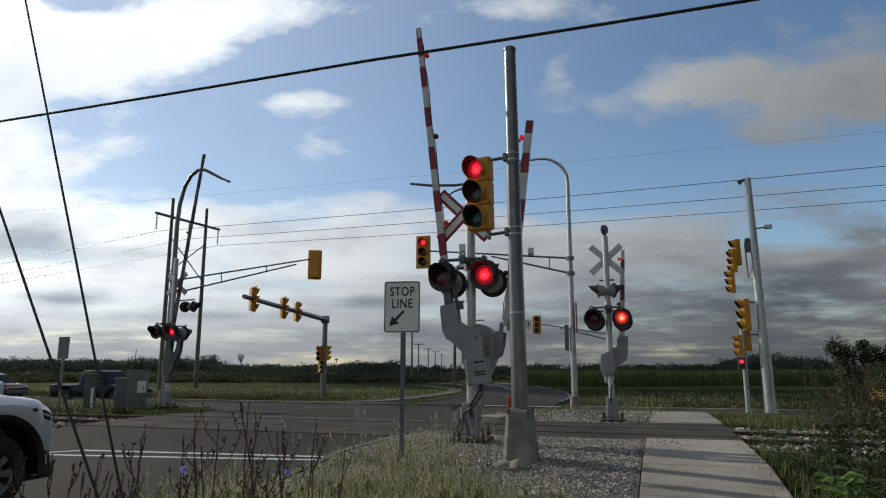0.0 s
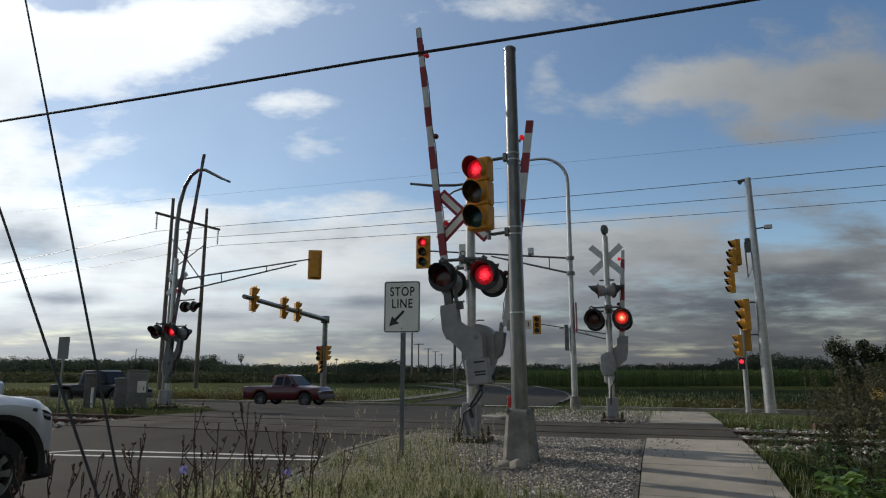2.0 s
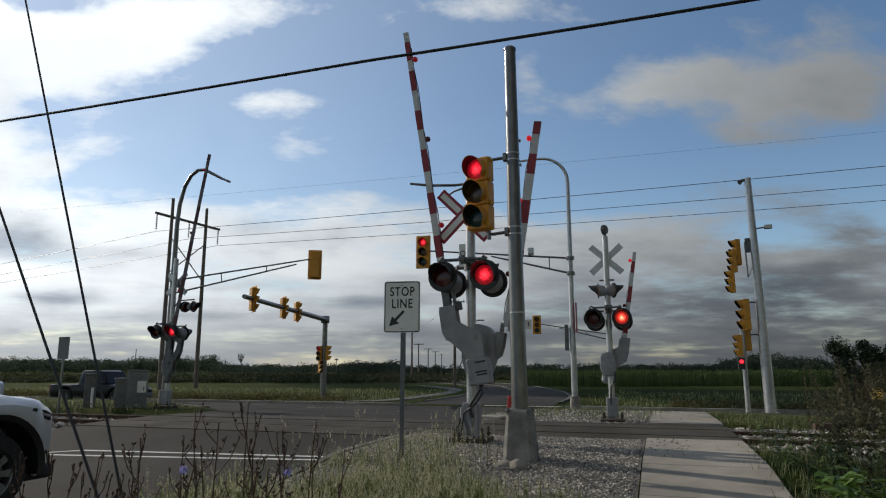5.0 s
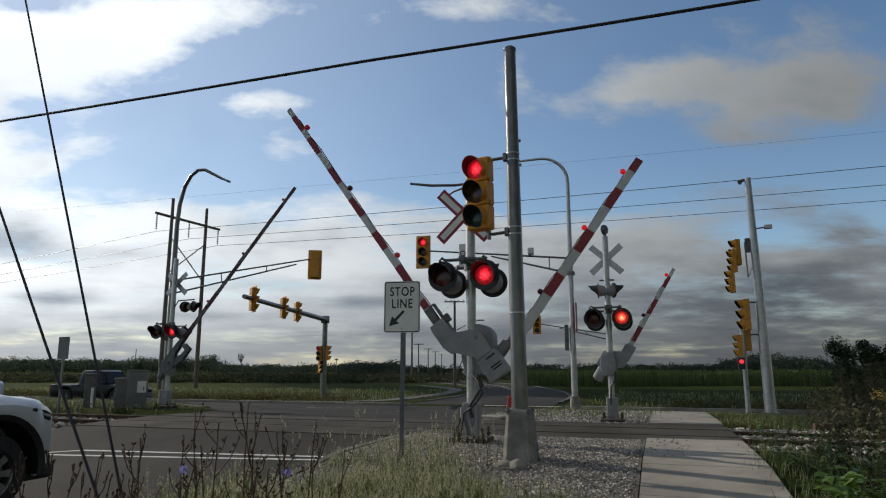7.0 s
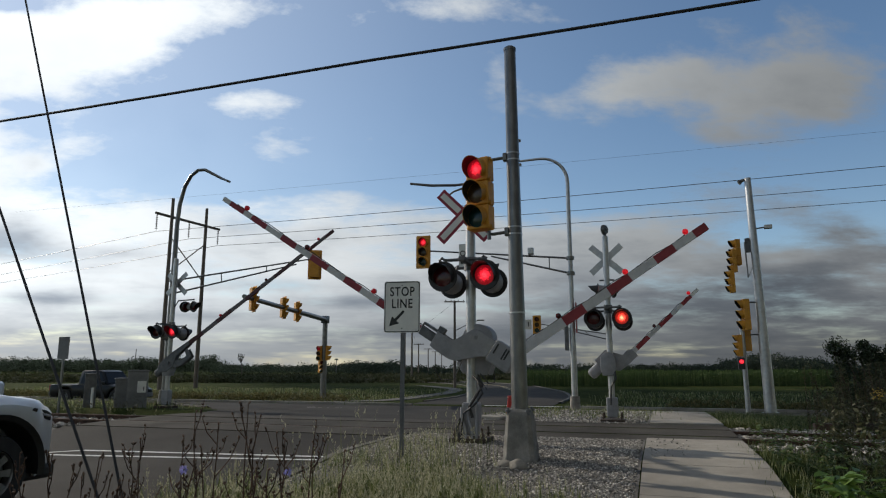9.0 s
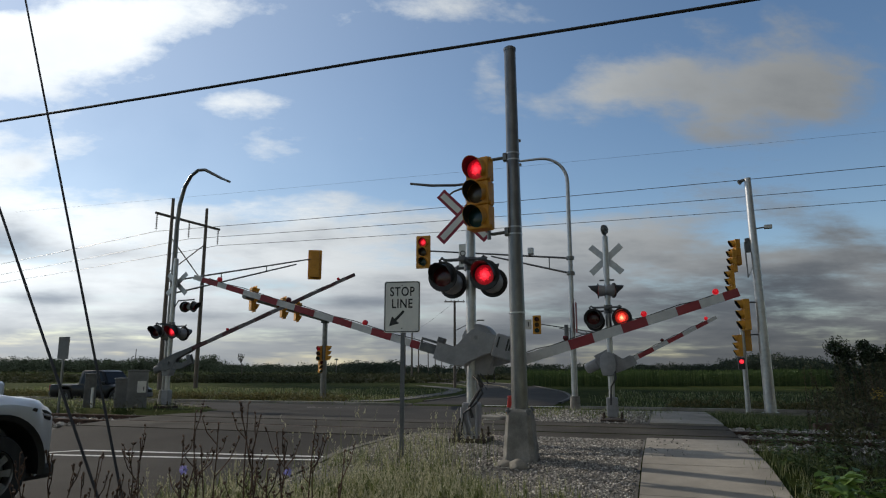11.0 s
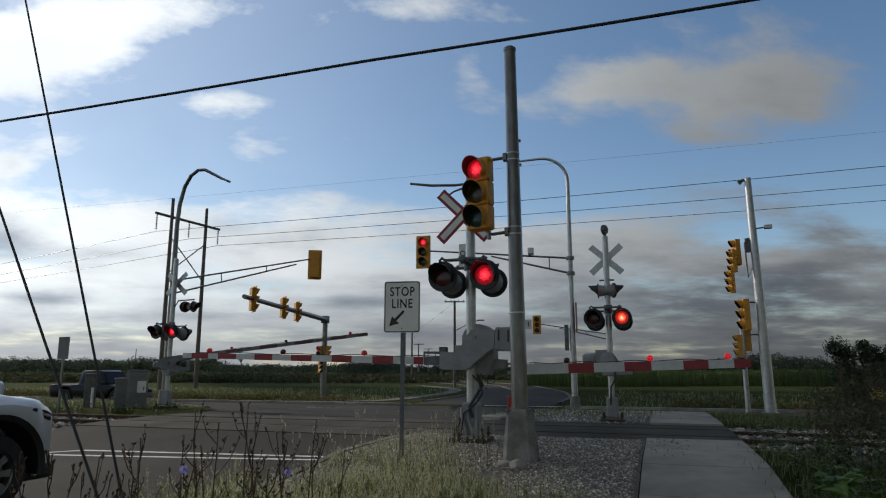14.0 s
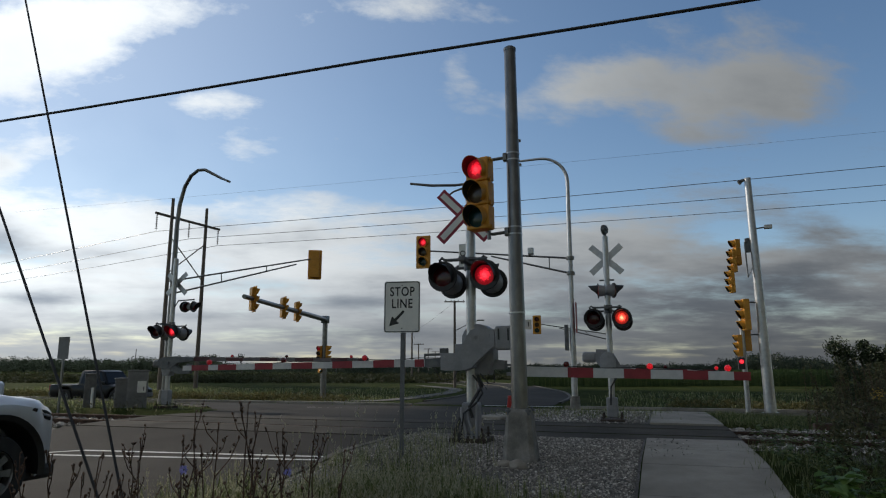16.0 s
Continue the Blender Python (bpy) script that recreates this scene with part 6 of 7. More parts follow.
# pale slab at the island nose and timbers by the track
t = part("concrete_nose", slab(B(), [(-0.4, -0.2), (0.3, -0.28), (0.42, 0.0), (0.3, 0.3), (-0.25, 0.22)], 0, 0.12, None, 0.03), M["concrete"], at=stand(-3.95, 15.9, 0.26))
tagged(t, "pale concrete island nose by the crossing", "kerb", kind="structure")
for i, (r, s, yaw, ln) in enumerate(((4.3, 16.6, 4, 2.4), (5.0, 16.2, -3, 2.6), (5.6, 16.9, 10, 2.4))):
    tagged(part("railway_tie", box(B(), (0, 0, 0.08), (ln, 0.22, 0.16), bevel=0.012), M["tie"] if i else M["rust"], at=stand(r, s, verge_z(s) - 0.12 + 0.05 * i, yaw)),
           "old timber railway tie lying beside the track", "railway tie", group="loose ties")

# ---- plants ----
def blades(name, spots, mt, label, seed, width=0.008, bend=0.35, height=(0.25, 0.5), per=14, spread=0.09, zf=None, seeds=None):
    """Tufts of bent tapering blades, with ears on some."""
    rng = np.random.default_rng(seed)
    verts, faces, sv, sf = [], [], [], []
    for x, y, z, k in spots:
        for _ in range(per):
            a = rng.uniform(0, 6.28)
            h = rng.uniform(*height) * k
            lean = rng.uniform(0.05, bend) * h
            bx, by = x + rng.normal(0, spread), y + rng.normal(0, spread)
            wx, wy = -math.sin(a) * width, math.cos(a) * width
            dx, dy = math.cos(a) * lean, math.sin(a) * lean
            i = len(verts)
            verts += [(bx - wx, by - wy, z), (bx + wx, by + wy, z), (bx + dx * 0.35 + wx * 0.8, by + dy * 0.35 + wy * 0.8, z + h * 0.55), (bx + dx * 0.35 - wx * 0.8, by + dy * 0.35 - wy * 0.8, z + h * 0.55), (bx + dx, by + dy, z + h)]
            faces += [(i, i + 1, i + 2, i + 3), (i + 3, i + 2, i + 4)]
            if seeds is not None and rng.random() < seeds:
                tx, ty, tz = bx + dx, by + dy, z + h
                ln = rng.uniform(0.07, 0.15)
                ux, uy, uz = dx / h * ln * 1.4, dy / h * ln * 1.4, ln
                for _q in range(9):
                    f = rng.random()
                    c = (tx + ux * (f - 0.3) + rng.normal(0, 0.006), ty + uy * (f - 0.3) + rng.normal(0, 0.006), tz + uz * (f - 0.3))
                    b_ = rng.uniform(0, 6.28)
                    e = 0.012 * (1.1 - f * 0.6)
                    j = len(sv)
                    sv += [(c[0] - math.cos(b_) * e * 0.5, c[1] - math.sin(b_) * e * 0.5, c[2]), (c[0] + math.cos(b_) * e * 0.5, c[1] + math.sin(b_) * e * 0.5, c[2]), (c[0] + math.cos(b_) * e, c[1] + math.sin(b_) * e, c[2] + e * 2.4)]
                    sf.append((j, j + 1, j + 2))
    ob = soup(name, verts, faces, mt, label, "grass")
    if sv:
        soup("seed_heads", sv, sf, M["seed"], "pale ripe seed heads on tall grass", "grass")
    return ob


rng = np.random.default_rng(21)
spots = []
for _ in range(3700):
    r, s = rng.uniform(-4.35, -0.9), rng.uniform(3.4, 8.4)
    edge = -1.55 - 0.16 * (s - 5) + 0.3 * math.sin(s * 2.1)
    if r > edge and rng.random() < 0.93:
        continue
    thin = 0.28 + 0.3 * max(0, s - 6.2)
    if r < -3.2:
        thin += 0.3 + 0.5 * max(0, s - 6.0)
    if rng.random() < thin or noise.noise(Vector((r * 1.1, s * 1.1, 9))) < -0.2:
        continue
    p = W(r, s)
    spots.append((p.x, p.y, verge_z(s) - 0.02, (0.55 if s > 6.6 else 0.8) + 0.6 * noise.noise(Vector((r * 1.7, s * 1.7, 2)))))
blades("tall_grass", spots, M["grass"], "tall roadside grass turning from green to straw", 31, 0.0065, 0.6, (0.12, 0.50), 15, 0.12, seeds=0.24)
spots = []
for _ in range(260):
    r, s = rng.uniform(-4.35, -3.0), rng.uniform(7.8, 11.6)
    if rng.random() < (s - 8.4) / 3.6:
        continue
    p = W(r, s)
    spots.append((p.x, p.y, verge_z(s) - 0.02, rng.uniform(0.4, 0.9)))
blades("tall_grass", spots, M["grass"], "thin dry grass between gravel stones", 33, 0.005, 0.5, (0.08, 0.28), 6, 0.07, seeds=0.3)
# few tall ears near the mast
spots = []
for x, y, k in ((-0.05, 9.1, 1.5), (0.12, 9.0, 1.3), (-0.9, 7.9, 1.7), (-1.1, 7.4, 1.9), (0.35, 8.9, 1.0), (-0.4, 8.6, 1.2), (0.6, 9.2, 1.0), (-1.3, 6.9, 1.7), (-0.2, 7.0, 1.0)):
    spots.append((x, y, verge_z(RS(x, y)[1]), k))
blades("tall_grass", spots, M["grass"], "tall single grass stems with ripe ears", 35, 0.004, 0.4, (0.3, 0.5), 9, 0.08, seeds=0.9)

# verge on the far side, field edges
spots = []
for _ in range(3400):
    r, s = rng.uniform(1.25, 9.0), rng.uniform(3.5, 24)
    if 11.9 < s < 15.6:
        continue
    p = W(r, s)
    spots.append((p.x, p.y, ground_z(r, s) - 0.02, rng.uniform(0.5, 1.3) * (0.55 if s > 15 else 1.0)))
blades("meadow_grass", spots, M["grass"], "rank green grass beyond the pavement", 37, 0.004, 0.8, (0.06, 0.26), 16, 0.2)
spots = []
for _ in range(2200):
    r, s = rng.uniform(-60, 40), rng.uniform(34.2, 60)
    p = W(r, s)
    if -16.5 < r < -3.5 and s < 75:
        continue
    spots.append((p.x, p.y, ground_z(r, s) - 0.02, rng.uniform(0.5, 1.4)))
blades("meadow_grass", spots, M["grass"], "uneven meadow grass beyond the street", 39, 0.016, 0.6, (0.1, 0.3), 9, 0.7)
spots = []
for _ in range(900):
    r, s = rng.uniform(-45, -13), rng.uniform(15.6, 24.4)
    if r > corner_edge(s) - 0.4:
        continue
    p = W(r, s)
    spots.append((p.x, p.y, ground_z(r, s) - 0.02, rng.uniform(0.4, 1.2)))
for _ in range(300):
    r, s = rng.uniform(-4.4, 0.0), rng.uniform(16.5, 24.2)
    p = W(r, s)
    spots.append((p.x, p.y, verge_z(s) - 0.01, rng.uniform(0.25, 0.8)))
blades("meadow_grass", spots, M["grass"], "weedy grass by the far track side", 41, 0.009, 0.6, (0.06, 0.24), 9, 0.35)


def leaf_cloud(verts, faces, c, rad, count, size, rng, squash=1.0, shell_bias=0.5):
    d = rng.normal(size=(count, 3))
    d /= np.linalg.norm(d, axis=1)[:, None]
    o = np.array(c) + d * (rng.random(count) ** shell_bias)[:, None] * np.array(rad)
    a = rng.normal(size=(count, 3))
    a /= np.linalg.norm(a, axis=1)[:, None]
    b = np.cross(a, rng.normal(size=(count, 3)))
    b /= np.linalg.norm(b, axis=1)[:, None]
    e = (size * rng.uniform(0.6, 1.4, count))[:, None]
    q = np.stack((o - a * e, o + b * e * 0.45, o + a * e, o - b * e * 0.45), 1).reshape(-1, 3)
    i = len(verts)
    verts.extend(map(tuple, q.tolist()))
    faces.extend((i + 4 * k, i + 4 * k + 1, i + 4 * k + 2, i + 4 * k + 3) for k in range(count))


# weeds and broad leaves at the pavement's edge
def broadleaf(x, y, z, h, n, size, rng, verts, faces, tilt=0.5):
    for k in range(n):
        a = rng.uniform(0, 6.28)
        hh = h * rng.uniform(0.3, 1.0)
        ln = size * rng.uniform(0.6, 1.3)
        w = ln * 0.34
        o = np.array((x + math.cos(a) * h * 0.25 * rng.random(), y + math.sin(a) * h * 0.25 * rng.random(), z + hh))
        d = np.array((math.cos(a), math.sin(a), rng.uniform(-0.5, 0.4)))
        d /= np.linalg.norm(d)
        sd = np.array((-math.sin(a), math.cos(a), rng.uniform(-0.2, 0.2)))
        up = np.array((0, 0, 0.12 * ln))
        i = len(verts)
        verts += [tuple(o), tuple(o + d * ln * 0.4 + sd * w + up), tuple(o + d * ln * 0.5 - up * 0.2), tuple(o + d * ln * 0.4 - sd * w + up), tuple(o + d * ln * 0.8 + sd * w * 0.6), tuple(o + d * ln * 0.8 - sd * w * 0.6), tuple(o + d * ln - up)]
        faces += [(i, i + 1, i + 2), (i, i + 2, i + 3), (i + 1, i + 4, i + 2), (i + 2, i + 5, i + 3), (i + 4, i + 6, i + 2), (i + 2, i + 6, i + 5)]


rng = np.random.default_rng(51)
verts, faces = [], []
for _ in range(760):
    r, s = rng.uniform(1.3, 7.5), rng.uniform(4.0, 11.6)
    p = W(r, s)
    broadleaf(p.x, p.y, ground_z(r, s), rng.uniform(0.1, 0.6), 18, rng.choice((0.035, 0.05, 0.075)), rng, verts, faces)
soup("weeds", verts, faces, M["leaf"], "dense green broad-leaved weeds along the pavement", "weeds")
verts, faces = [], []
for _ in range(46):
    r, s = rng.uniform(1.45, 3.2), rng.uniform(5.2, 7.6)
    p = W(r, s)
    broadleaf(p.x, p.y, ground_z(r, s) + 0.05, rng.uniform(0.25, 0.45), 10, 0.16, rng, verts, faces)
soup("weeds", verts, faces, M["burdock"], "large-leaved green burdock clump by the pavement", "weeds")
verts, faces = [], []
for _ in range(170):
    r, s = rng.uniform(-26, -13.6), rng.uniform(15.0, 18.2)
    p = W(r, s)
    broadleaf(p.x, p.y, ground_z(r, s), rng.uniform(0.1, 0.45), 22, rng.choice((0.04, 0.06)), rng, verts, faces)
soup("weeds", verts, faces, M["weedstem"], "scrubby weeds round the track-side cabinets", "weeds")
verts, faces, gv_, gf_ = [], [], [], []
for _ in range(210):
    r, s = rng.uniform(2.0, 8.5), rng.uniform(6.5, 15.0)
    p = W(r, s)
    h = rng.uniform(0.5, 1.05) if p.x / p.y > 0.56 else rng.uniform(0.12, 0.3)
    z = ground_z(r, s)
    for q in range(16):
        leaf_cloud(verts, faces, (p.x, p.y, z + h * q / 16), (0.11, 0.11, 0.05), 7, 0.036, rng)
    if rng.random() < 0.5 and p.x / p.y > 0.6 and p.y < 9.5:
        leaf_cloud(gv_, gf_, (p.x, p.y, z + h), (0.1, 0.1, 0.09), 60, 0.014, rng)
soup("weeds", verts, faces, M["weedstem"], "tall dark weed stems behind the pavement weeds", "weeds")
soup("goldenrod", gv_, gf_, M["goldenrod"], "faded goldenrod blossom among the weeds", "weeds")


def shrub(x, y, z, h, w, count, size, label, seed, name="shrub", material=None):
    """Trunk with limbs, and leaf clumps hung along them."""
    rg = np.random.default_rng(seed)
    t = thing(name, Matrix.Translation((x, y, z)), label, "shrub" if name == "shrub" else "tree", group=name + "s")
    bm = B()
    tips = []
    for k in range(7):
        a = rg.uniform(0, 6.28)
        out = rg.uniform(0.2, 0.8) * w / 2
        hh = h * rg.uniform(0.55, 0.97)
        p = [(0, 0, 0), (math.cos(a) * out * 0.3, math.sin(a) * out * 0.3, hh * 0.45), (math.cos(a) * out, math.sin(a) * out, hh)]
        tube(bm, p, [0.035 * h / 2, 0.022 * h / 2, 0.006 * h / 2], 6)
        for q in (0.45, 0.65, 0.85, 1.0):
            tips.append((math.cos(a) * out * q + rg.normal(0, 0.09 * w), math.sin(a) * out * q + rg.normal(0, 0.09 * w), hh * q + rg.normal(0, 0.04 * h)))
    part("trunk", bm, M["bark"], t, smooth=True)
    vs, fs = [], []
    for c in tips:
        k = rg.uniform(0.5, 1.1)
        leaf_cloud(vs, fs, c, (0.2 * w * k, 0.2 * w * k, 0.13 * h * k), int(count / len(tips)), size, rg, 1, 0.55)
    me = bpy.data.meshes.new("crown")
    me.from_pydata(vs, [], fs)
    me.materials.append(material or M["bush"])
    part("crown", None, None, t, share=me)
    return t


shrub(10.95, 17.2, -0.05, 2.35, 1.7, 15000, 0.034, "dark bushy shrub standing above the weeds", 61)
shrub(11.75, 17.0, -0.05, 2.4, 1.7, 14000, 0.034, "dark bushy shrub standing above the weeds", 63)
shrub(13.4, 18.2, -0.05, 2.6, 1.9, 12000, 0.034, "dark bushy shrub standing above the weeds", 69)


def dry_clump(x, y, z, h, w, n, seed):
    """A clump of thin upright dry stems with small leaves up their length."""
    rg = np.random.default_rng(seed)
    t = thing("dry_weed_clump", Matrix.Translation((x, y, z)), "tall clump of thin brownish dry weed stems", "weed", group="dry weed clumps")
    bm, vs, fs = B(), [], []
    for k in range(n):
        bx, by = rg.normal(0, w * 0.3), rg.normal(0, w * 0.3)
        hh = h * rg.uniform(0.55, 1.05)
        lx, ly = rg.normal(0, 0.14) * hh, rg.normal(0, 0.1) * hh
        tube(bm, [(bx, by, 0), (bx + lx * 0.3, by + ly * 0.3, hh * 0.5), (bx + lx, by + ly, hh)], [0.008, 0.006, 0.003], 4)
        for q in range(10):
            f = 0.25 + 0.75 * q / 9
            leaf_cloud(vs, fs, (bx + lx * f * f, by + ly * f * f, hh * f), (0.06, 0.06, 0.08), 9, 0.026, rg)
    tagged(part("stem", bm, M["stalk"], t), kind="stuff")
    me = bpy.data.meshes.new("foliage")
    me.from_pydata(vs, [], fs)
    me.materials.append(M["weedstem"])
    tagged(part("foliage", None, None, t, share=me), kind="stuff")
    return t


for x, y, h, w, n, seed in ((9.3, 15.6, 1.55, 1.2, 34, 65), (9.75, 14.2, 1.6, 1.1, 34, 67), (10.3, 16.0, 1.7, 1.2, 30, 68), (8.75, 14.8, 1.15, 1.0, 24, 70), (8.9, 13.0, 1.2, 0.9, 24, 71)):
    dry_clump(x, y, ground_z(*RS(x, y)) - 0.02, h, w, n, seed)


# dry stalks close by
def stalk(x, y, h, lean, seed, flower=0):
    rg = np.random.default_rng(seed)
    z = verge_z(RS(x, y)[1]) - 0.25
    t = thing("weed_stalk", Matrix.Translation((x, y, z)), "dry brown weed stalk with small seed buds", "weed", group="weed stalks")
    h += 0.25
    bm, bd, fl, bm_c = B(), B(), B(), B()
    main = [Vector((lean * h * (q / 6) ** 1.5 + rg.normal(0, 0.008), rg.normal(0, 0.01), h * q / 6)) for q in range(7)]
    tube(bm, main, [0.0085 - 0.0008 * q for q in range(7)], 6)
    tips = [main[-1]]
    for q in range(rg.integers(3, 7)):
        k = rg.uniform(2.2, 5.6)
        i = int(k)
        p = main[i].lerp(main[i + 1] if i < 6 else main[6], k - i)
        a = rg.uniform(0, 6.28)
        ln = rg.uniform(0.08, 0.26)
        e = p + Vector((math.cos(a) * ln * 0.6, math.sin(a) * ln * 0.4, ln))
        tube(bm, [p, p.lerp(e, 0.5) + Vector((math.cos(a) * 0.02, 0, -0.01)), e], [0.0045, 0.0038, 0.0028], 5)
        tips.append(e)
        for _ in range(4):
            tips.append(p.lerp(e, rg.uniform(0.3, 1.0)))
    for _ in range(7):
        i = rg.integers(3, 6)
        tips.append(main[i].lerp(main[i + 1], rg.random()))
    for c in tips:
        k = rg.uniform(0.0045, 0.009)
        lathe(bd, [(0, 0), (k, k), (k * 0.9, k * 2.4), (0, k * 4)], Matrix.Translation(c) @ pose(0, 0, 0, rg.uniform(-50, 50), rg.uniform(-50, 50), 0), 6)
    part("stem", bm, M["stalk"], t)
    tagged(part("seed_bud", bd, M["stalk"], t), kind="stuff")
    for q in range(flower):
        c = main[5 - q] + Vector((0.03 - 0.06 * q, -0.03, 0.0))
        lathe(bm_c, [(0, 0), (0.006, 0.004), (0.004, 0.012), (0, 0.014)], Matrix.Translation(c) @ TO_FRONT, 7)
        for k in range(13):
            a = 2 * math.pi * k / 13
            d = Vector((math.cos(a), -0.35, math.sin(a)))
            d *= rg.uniform(0.8, 1.45)
            s_ = Vector((-math.sin(a), rg.uniform(-0.6, 0.6), math.cos(a))) * 0.0046
            v = [fl.verts.new(c), fl.verts.new(c + d * 0.012 + s_), fl.verts.new(c + d * 0.024 + s_ * 0.8), fl.verts.new(c + d * 0.024 - s_ * 0.8), fl.verts.new(c + d * 0.012 - s_)]
            fl.faces.new(v)
    if flower:
        part("blossom", fl, M["chicory"], t, "pale blue chicory blossom")
        part("blossom_centre", bm_c, M["bush"], t)
    return t


STALKS_FRONT = [(-2.9, 4.6, 0.7, 0.1, 0), (-2.2, 4.5, 0.75, 0.1, 0), (-1.35, 4.6, 0.85, 0.1, 0), (-1.98, 4.4, 0.72, -0.1, 0), (-1.2, 4.5, 0.82, 0.05, 0), (-2.83, 4.75, 0.9, -0.1, 0), (-2.5, 4.5, 0.8, 0.08, 0),
                (-2.15, 4.85, 0.9, -0.06, 0), (-1.83, 4.75, 1.0, 0.02, 1), (-1.55, 4.65, 0.95, -0.08, 0), (-1.7, 4.5, 0.8, 0.1, 0), (-1.12, 4.75, 0.98, 0.02, 1), (-2.38, 4.7, 0.75, 0.12, 0)]
STALKS_BACK = [(-2.75, 4.9, 0.86, -0.05, 0), (-2.45, 4.8, 0.72, -0.08, 0), (-2.3, 5.1, 0.95, 0.05, 0), (-2.05, 4.7, 0.85, -0.04, 0), (-1.9, 4.9, 0.82, 0.12, 0), (-1.75, 5.0, 1.15, -0.06, 0), (-1.62, 4.8, 1.08, 0.03, 0),
               (-1.5, 5.2, 1.2, 0.0, 0), (-1.28, 4.9, 1.22, -0.12, 0), (-1.1, 5.0, 1.0, -0.1, 0), (-1.05, 5.3, 1.05, 0.04, 0), (-0.92, 4.9, 0.8, 0.0, 0), (-2.6, 5.2, 0.8, 0.0, 0), (-1.42, 4.95, 1.12, 0.06, 0), (-0.8, 5.1, 0.85, 0.06, 0)]
for i, (x, y, h, lean, fl) in enumerate(STALKS_FRONT + STALKS_BACK):
    stalk(x, y, h, lean, 100 + i, fl)

# ---- far woods, crops ----
rng = np.random.default_rng(71)
verts, faces = [], []


def far_tree(x, y, h, w, n, e):
    z = -0.7
    n, e = int(n * 2.2), e * 0.62
    for q in range(5):
        leaf_cloud(verts, faces, (x + rng.normal(0, w * 0.22), y + rng.normal(0, w * 0.22), z + h * rng.uniform(0.35, 0.8)), (w * 0.36, w * 0.36, h * 0.24), n // 5, e, rng, 1, 0.5)
    leaf_cloud(verts, faces, (x, y, z + h * 0.28), (w * 0.6, w * 0.4, h * 0.32), n // 2, e, rng)


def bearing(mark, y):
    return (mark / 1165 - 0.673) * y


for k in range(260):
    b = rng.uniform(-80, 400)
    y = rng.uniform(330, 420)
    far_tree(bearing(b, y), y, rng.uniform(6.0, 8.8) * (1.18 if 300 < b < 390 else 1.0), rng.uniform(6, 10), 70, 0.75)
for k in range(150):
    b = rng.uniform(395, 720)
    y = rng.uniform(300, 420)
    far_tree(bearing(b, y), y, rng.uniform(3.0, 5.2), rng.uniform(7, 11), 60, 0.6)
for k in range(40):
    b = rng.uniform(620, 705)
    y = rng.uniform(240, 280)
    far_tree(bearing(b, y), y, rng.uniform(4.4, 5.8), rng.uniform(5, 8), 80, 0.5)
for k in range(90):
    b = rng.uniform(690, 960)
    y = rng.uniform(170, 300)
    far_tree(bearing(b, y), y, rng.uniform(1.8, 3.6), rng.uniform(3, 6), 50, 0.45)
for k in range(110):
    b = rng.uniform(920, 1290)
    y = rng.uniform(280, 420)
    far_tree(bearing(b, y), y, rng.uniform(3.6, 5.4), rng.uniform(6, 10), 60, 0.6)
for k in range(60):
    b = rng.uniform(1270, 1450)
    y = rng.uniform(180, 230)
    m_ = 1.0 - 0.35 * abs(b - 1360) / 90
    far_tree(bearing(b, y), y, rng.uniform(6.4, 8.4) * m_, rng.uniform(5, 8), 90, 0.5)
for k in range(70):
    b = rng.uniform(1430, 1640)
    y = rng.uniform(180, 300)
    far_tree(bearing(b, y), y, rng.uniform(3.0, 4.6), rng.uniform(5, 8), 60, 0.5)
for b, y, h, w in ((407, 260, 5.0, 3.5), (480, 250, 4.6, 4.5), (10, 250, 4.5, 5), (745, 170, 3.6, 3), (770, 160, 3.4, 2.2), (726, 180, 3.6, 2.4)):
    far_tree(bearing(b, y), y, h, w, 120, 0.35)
soup("far_woods", verts, faces, M["woods"], "dark line of woods along the flat horizon", "woods")

verts, faces = [], []
for k in range(520):
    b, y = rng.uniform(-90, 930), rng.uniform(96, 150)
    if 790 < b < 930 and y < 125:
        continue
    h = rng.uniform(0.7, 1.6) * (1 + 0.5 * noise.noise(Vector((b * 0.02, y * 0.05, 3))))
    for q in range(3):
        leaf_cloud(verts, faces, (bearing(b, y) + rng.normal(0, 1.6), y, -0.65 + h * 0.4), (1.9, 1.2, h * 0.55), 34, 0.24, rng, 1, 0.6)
soup("scrub", verts, faces, M["scrub"], "dark brownish scrub at the back of the field", "scrub")
verts, faces = [], []
for k in range(900):
    r, s = rng.uniform(-70, -17.5), 34.6 + abs(rng.normal(0, 2.6))
    p = W(r, s)
    h = rng.uniform(0.25, 0.6)
    leaf_cloud(verts, faces, (p.x, p.y, ground_z(r, s) + h * 0.45), (0.4, 0.3, h * 0.5), 26, 0.07, rng, 1, 0.6)
for k in range(420):
    r, s = rng.uniform(0.5, 26), 34.8 + abs(rng.normal(0, 3.0))
    p = W(r, s)
    h = rng.uniform(0.2, 0.5)
    leaf_cloud(verts, faces, (p.x, p.y, ground_z(r, s) + h * 0.45), (0.4, 0.3, h * 0.5), 24, 0.07, rng, 1, 0.6)
soup("rough_grass", verts, faces, M["straw"], "rank yellow-brown weeds along the far kerb", "weeds")

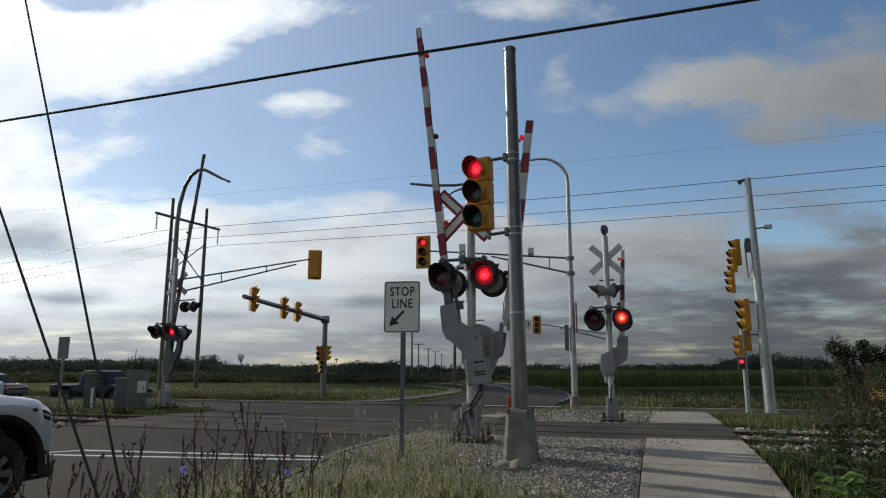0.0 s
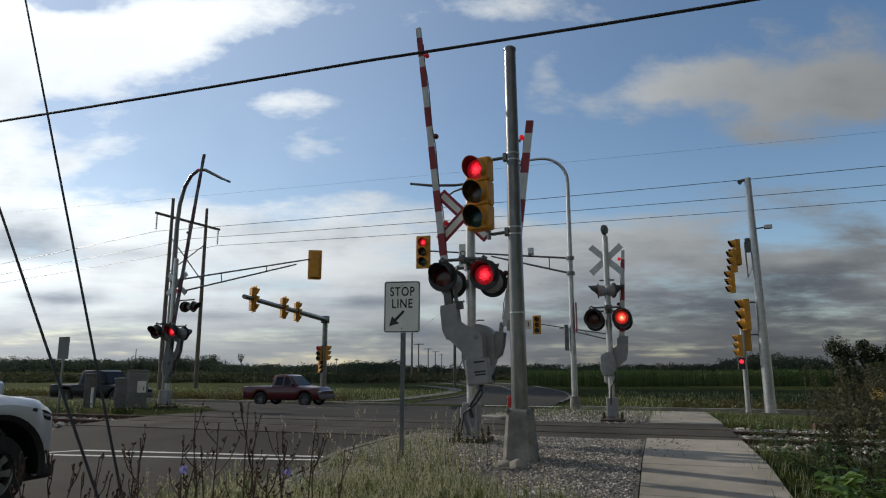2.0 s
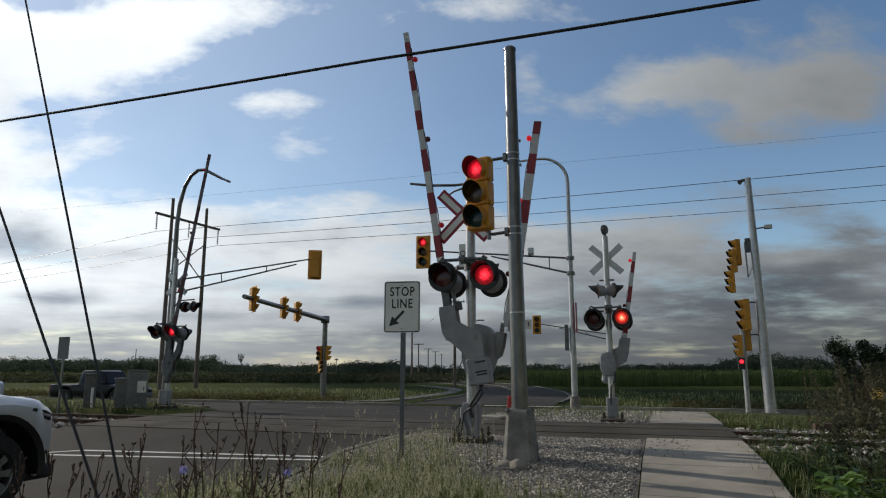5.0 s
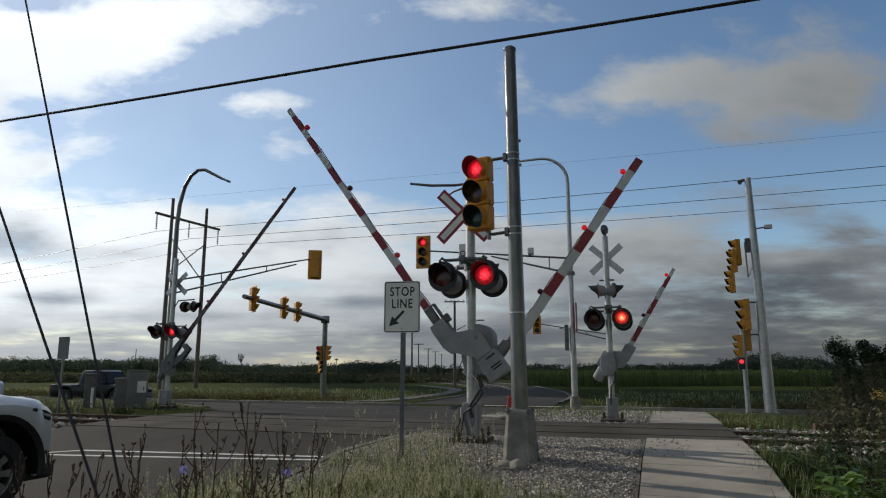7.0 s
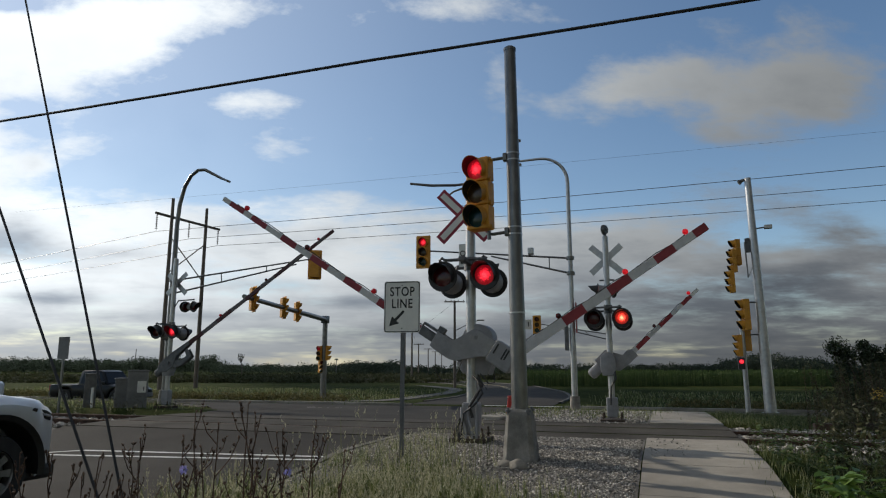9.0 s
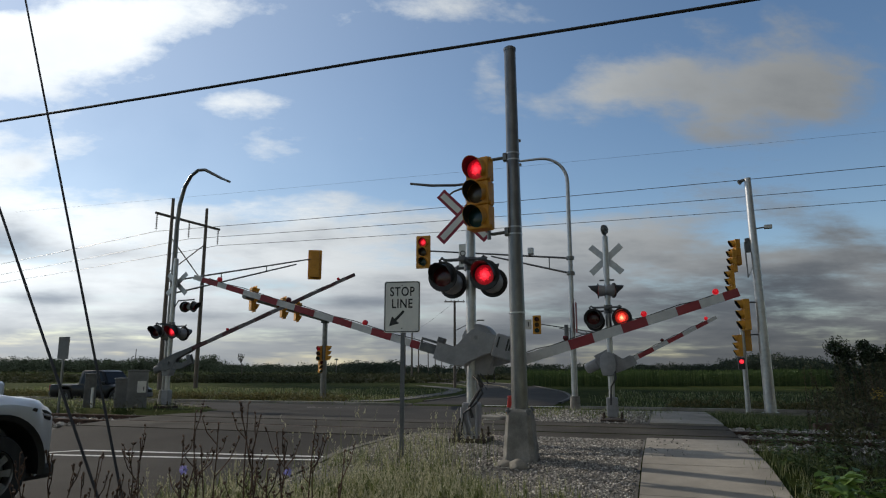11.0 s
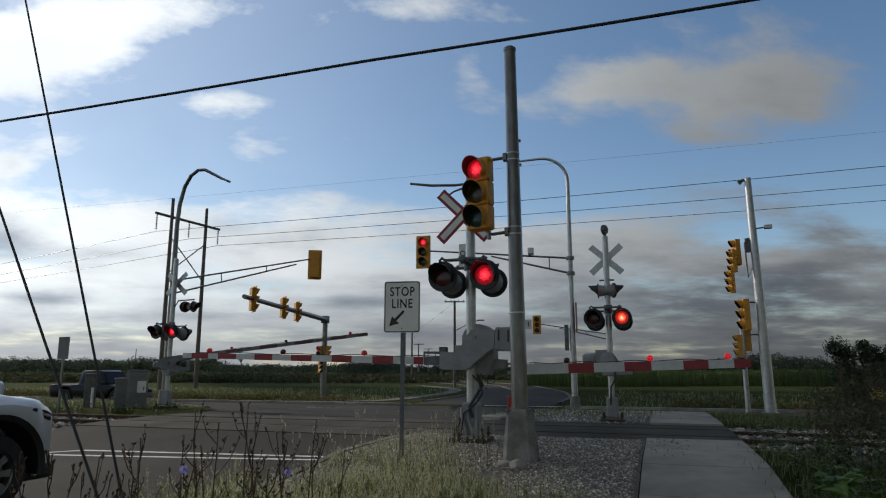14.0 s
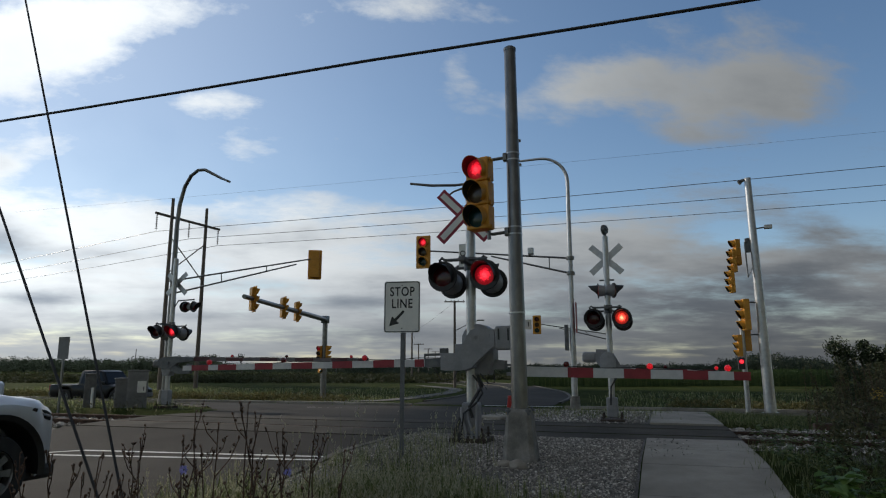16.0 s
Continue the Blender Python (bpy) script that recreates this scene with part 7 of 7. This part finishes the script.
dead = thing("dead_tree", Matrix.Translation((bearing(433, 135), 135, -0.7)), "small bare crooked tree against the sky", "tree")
bm = B()
tube(bm, [(0, 0, 0), (0.1, 0, 2.2), (-0.3, 0, 4.0)], [0.14, 0.11, 0.07], 6)
for a in (-0.7, -0.25, 0.35, 0.7):
    tube(bm, [(-0.2, 0, 3.3), (-0.2 + a * 0.7, 0.1, 4.3), (-0.2 + a * 0.9, 0, 5.0)], [0.09, 0.07, 0.04], 6)
part("trunk", bm, M["bark"], dead)
vs, fs = [], []
leaf_cloud(vs, fs, (-0.3, 0, 4.4), (0.6, 0.6, 0.8), 50, 0.18, rng)
me = bpy.data.meshes.new("crown")
me.from_pydata(vs, [], fs)
me.materials.append(M["bush"])
part("crown", None, None, dead, share=me)

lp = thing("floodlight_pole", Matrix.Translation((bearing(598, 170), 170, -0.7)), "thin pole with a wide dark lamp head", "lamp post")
part("pole", tube(B(), [(0, 0, 0), (0, 0, 4.3)], 0.09, 8), M["darkgrey"], lp)
part("lamp_head", box(B(), (0, 0, 4.4), (0.9, 0.4, 0.4), bevel=0.05), M["darkgrey"], lp)
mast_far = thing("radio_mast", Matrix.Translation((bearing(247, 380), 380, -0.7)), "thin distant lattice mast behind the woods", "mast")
part("pole", tube(B(), [(0, 0, 0), (0, 0, 13)], [0.35, 0.2], 6), M["galv"], mast_far)

# standing crop: rows of tall plants
verts, faces = [], []
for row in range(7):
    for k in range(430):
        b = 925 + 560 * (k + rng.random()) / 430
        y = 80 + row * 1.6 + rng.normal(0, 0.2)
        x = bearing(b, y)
        h = rng.uniform(1.45, 2.0) + 0.25 * noise.noise(Vector((x * 0.15, y * 0.15, 0)))
        for q in range(7):
            a = rng.uniform(0, 6.28)
            z0 = -0.62 + h * q / 8
            ln = rng.uniform(0.3, 0.55)
            i = len(verts)
            verts += [(x, y, z0), (x + math.cos(a) * ln * 0.5, y + math.sin(a) * ln * 0.5, z0 + 0.3), (x + math.cos(a) * ln, y + math.sin(a) * ln, z0 + 0.22), (x + math.cos(a) * ln * 0.45, y + math.sin(a) * ln * 0.45, z0 + 0.2)]
            faces.append((i, i + 1, i + 2, i + 3))
        i = len(verts)
        verts += [(x - 0.06, y, -0.62), (x + 0.06, y, -0.62), (x + 0.03, y, -0.62 + h), (x - 0.03, y, -0.62 + h)]
        faces.append((i, i + 1, i + 2, i + 3))
soup("standing_crop", verts, faces, M["corn"], "tall green standing crop at the field edge", "crop")


def motions():
    # clouds drift to the left
    walk(clouds, [(0.0, pose(0, 0, CLOUD_H + 1.5)), (16.0, pose(-20.5, 0, CLOUD_H + 1.5))])
    # arms: seconds and degrees over level
    swing = {
        "A": [(0, 83.5), (4.5, 83.5), (5.0, 81.0), (5.6, 73.5), (6.3, 64.0), (6.5, 61.0), (7, 54.0), (7.5, 48.0), (8, 42.5), (8.5, 37.0), (9, 32.5), (9.6, 27.3), (10.4, 21.0), (11.5, 13.0), (12, 10.5), (12.5, 8.0),
              (13, 5.5), (13.5, 3.4), (14, 1.4), (14.5, 0.0), (15, -0.6), (16, -1.0)],
        "B": [(0, 82.6), (4.5, 82.6), (5.0, 80.6), (5.6, 74.1), (6.3, 64.1), (6.5, 60.6), (7, 54.1), (7.5, 48.1), (8, 42.6), (8.5, 37.1), (9, 32.6), (9.6, 27.4), (10.4, 21.1), (11.5, 13.4), (12, 10.6), (12.5, 8.1),
              (13, 5.6), (13.5, 3.6), (14, 1.6), (14.5, 0.4), (15, -0.5), (16, -1.1)],
        "C": [(0, 87.0), (4.2, 87.0), (4.6, 85.0), (5.5, 74.5), (6.5, 63.5), (7, 59.0), (7.5, 55.0), (8, 51.0), (8.5, 47.2), (9, 43.3), (10, 34.9), (11, 26.6), (11.5, 22.3), (12, 17.9), (12.5, 13.6), (13, 9.6), (13.5, 5.9), (14, 2.8),
              (14.5, 0.5), (15, -0.7), (15.5, -1.1), (16, -1.2)],
        "D": [(0, 82.5), (4.5, 82.5), (5.1, 80.0), (5.7, 73.5), (6.3, 62.6), (6.5, 58.5), (7, 50.6), (7.5, 45.9), (8, 41.6), (8.5, 37.6), (9, 33.8), (10, 27.0), (11, 20.8), (11.5, 18.2), (12, 15.5), (12.5, 12.8), (13, 10.2),
              (13.5, 7.9), (14, 5.7), (14.5, 3.5), (15, 1.4), (15.5, 0.1), (16, -0.4)],
    }
    for key, rows in swing.items():
        arm, pivot, sg = ARMS[key]
        walk(arm, [(t, Matrix.Translation(pivot) @ pose(0, 0, 0, 0, -a * sg, 0)) for t, a in rows])
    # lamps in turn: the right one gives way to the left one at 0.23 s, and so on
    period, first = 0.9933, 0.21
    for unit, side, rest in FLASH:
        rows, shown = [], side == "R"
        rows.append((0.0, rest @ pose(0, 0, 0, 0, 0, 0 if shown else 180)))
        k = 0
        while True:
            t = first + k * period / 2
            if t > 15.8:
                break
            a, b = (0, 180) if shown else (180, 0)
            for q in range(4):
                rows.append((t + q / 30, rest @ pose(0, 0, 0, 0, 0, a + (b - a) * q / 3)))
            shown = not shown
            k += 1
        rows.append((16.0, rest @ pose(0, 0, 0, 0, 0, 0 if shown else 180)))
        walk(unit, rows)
    for thing_moving, rows in MOVERS:
        walk(thing_moving, rows)


motions()
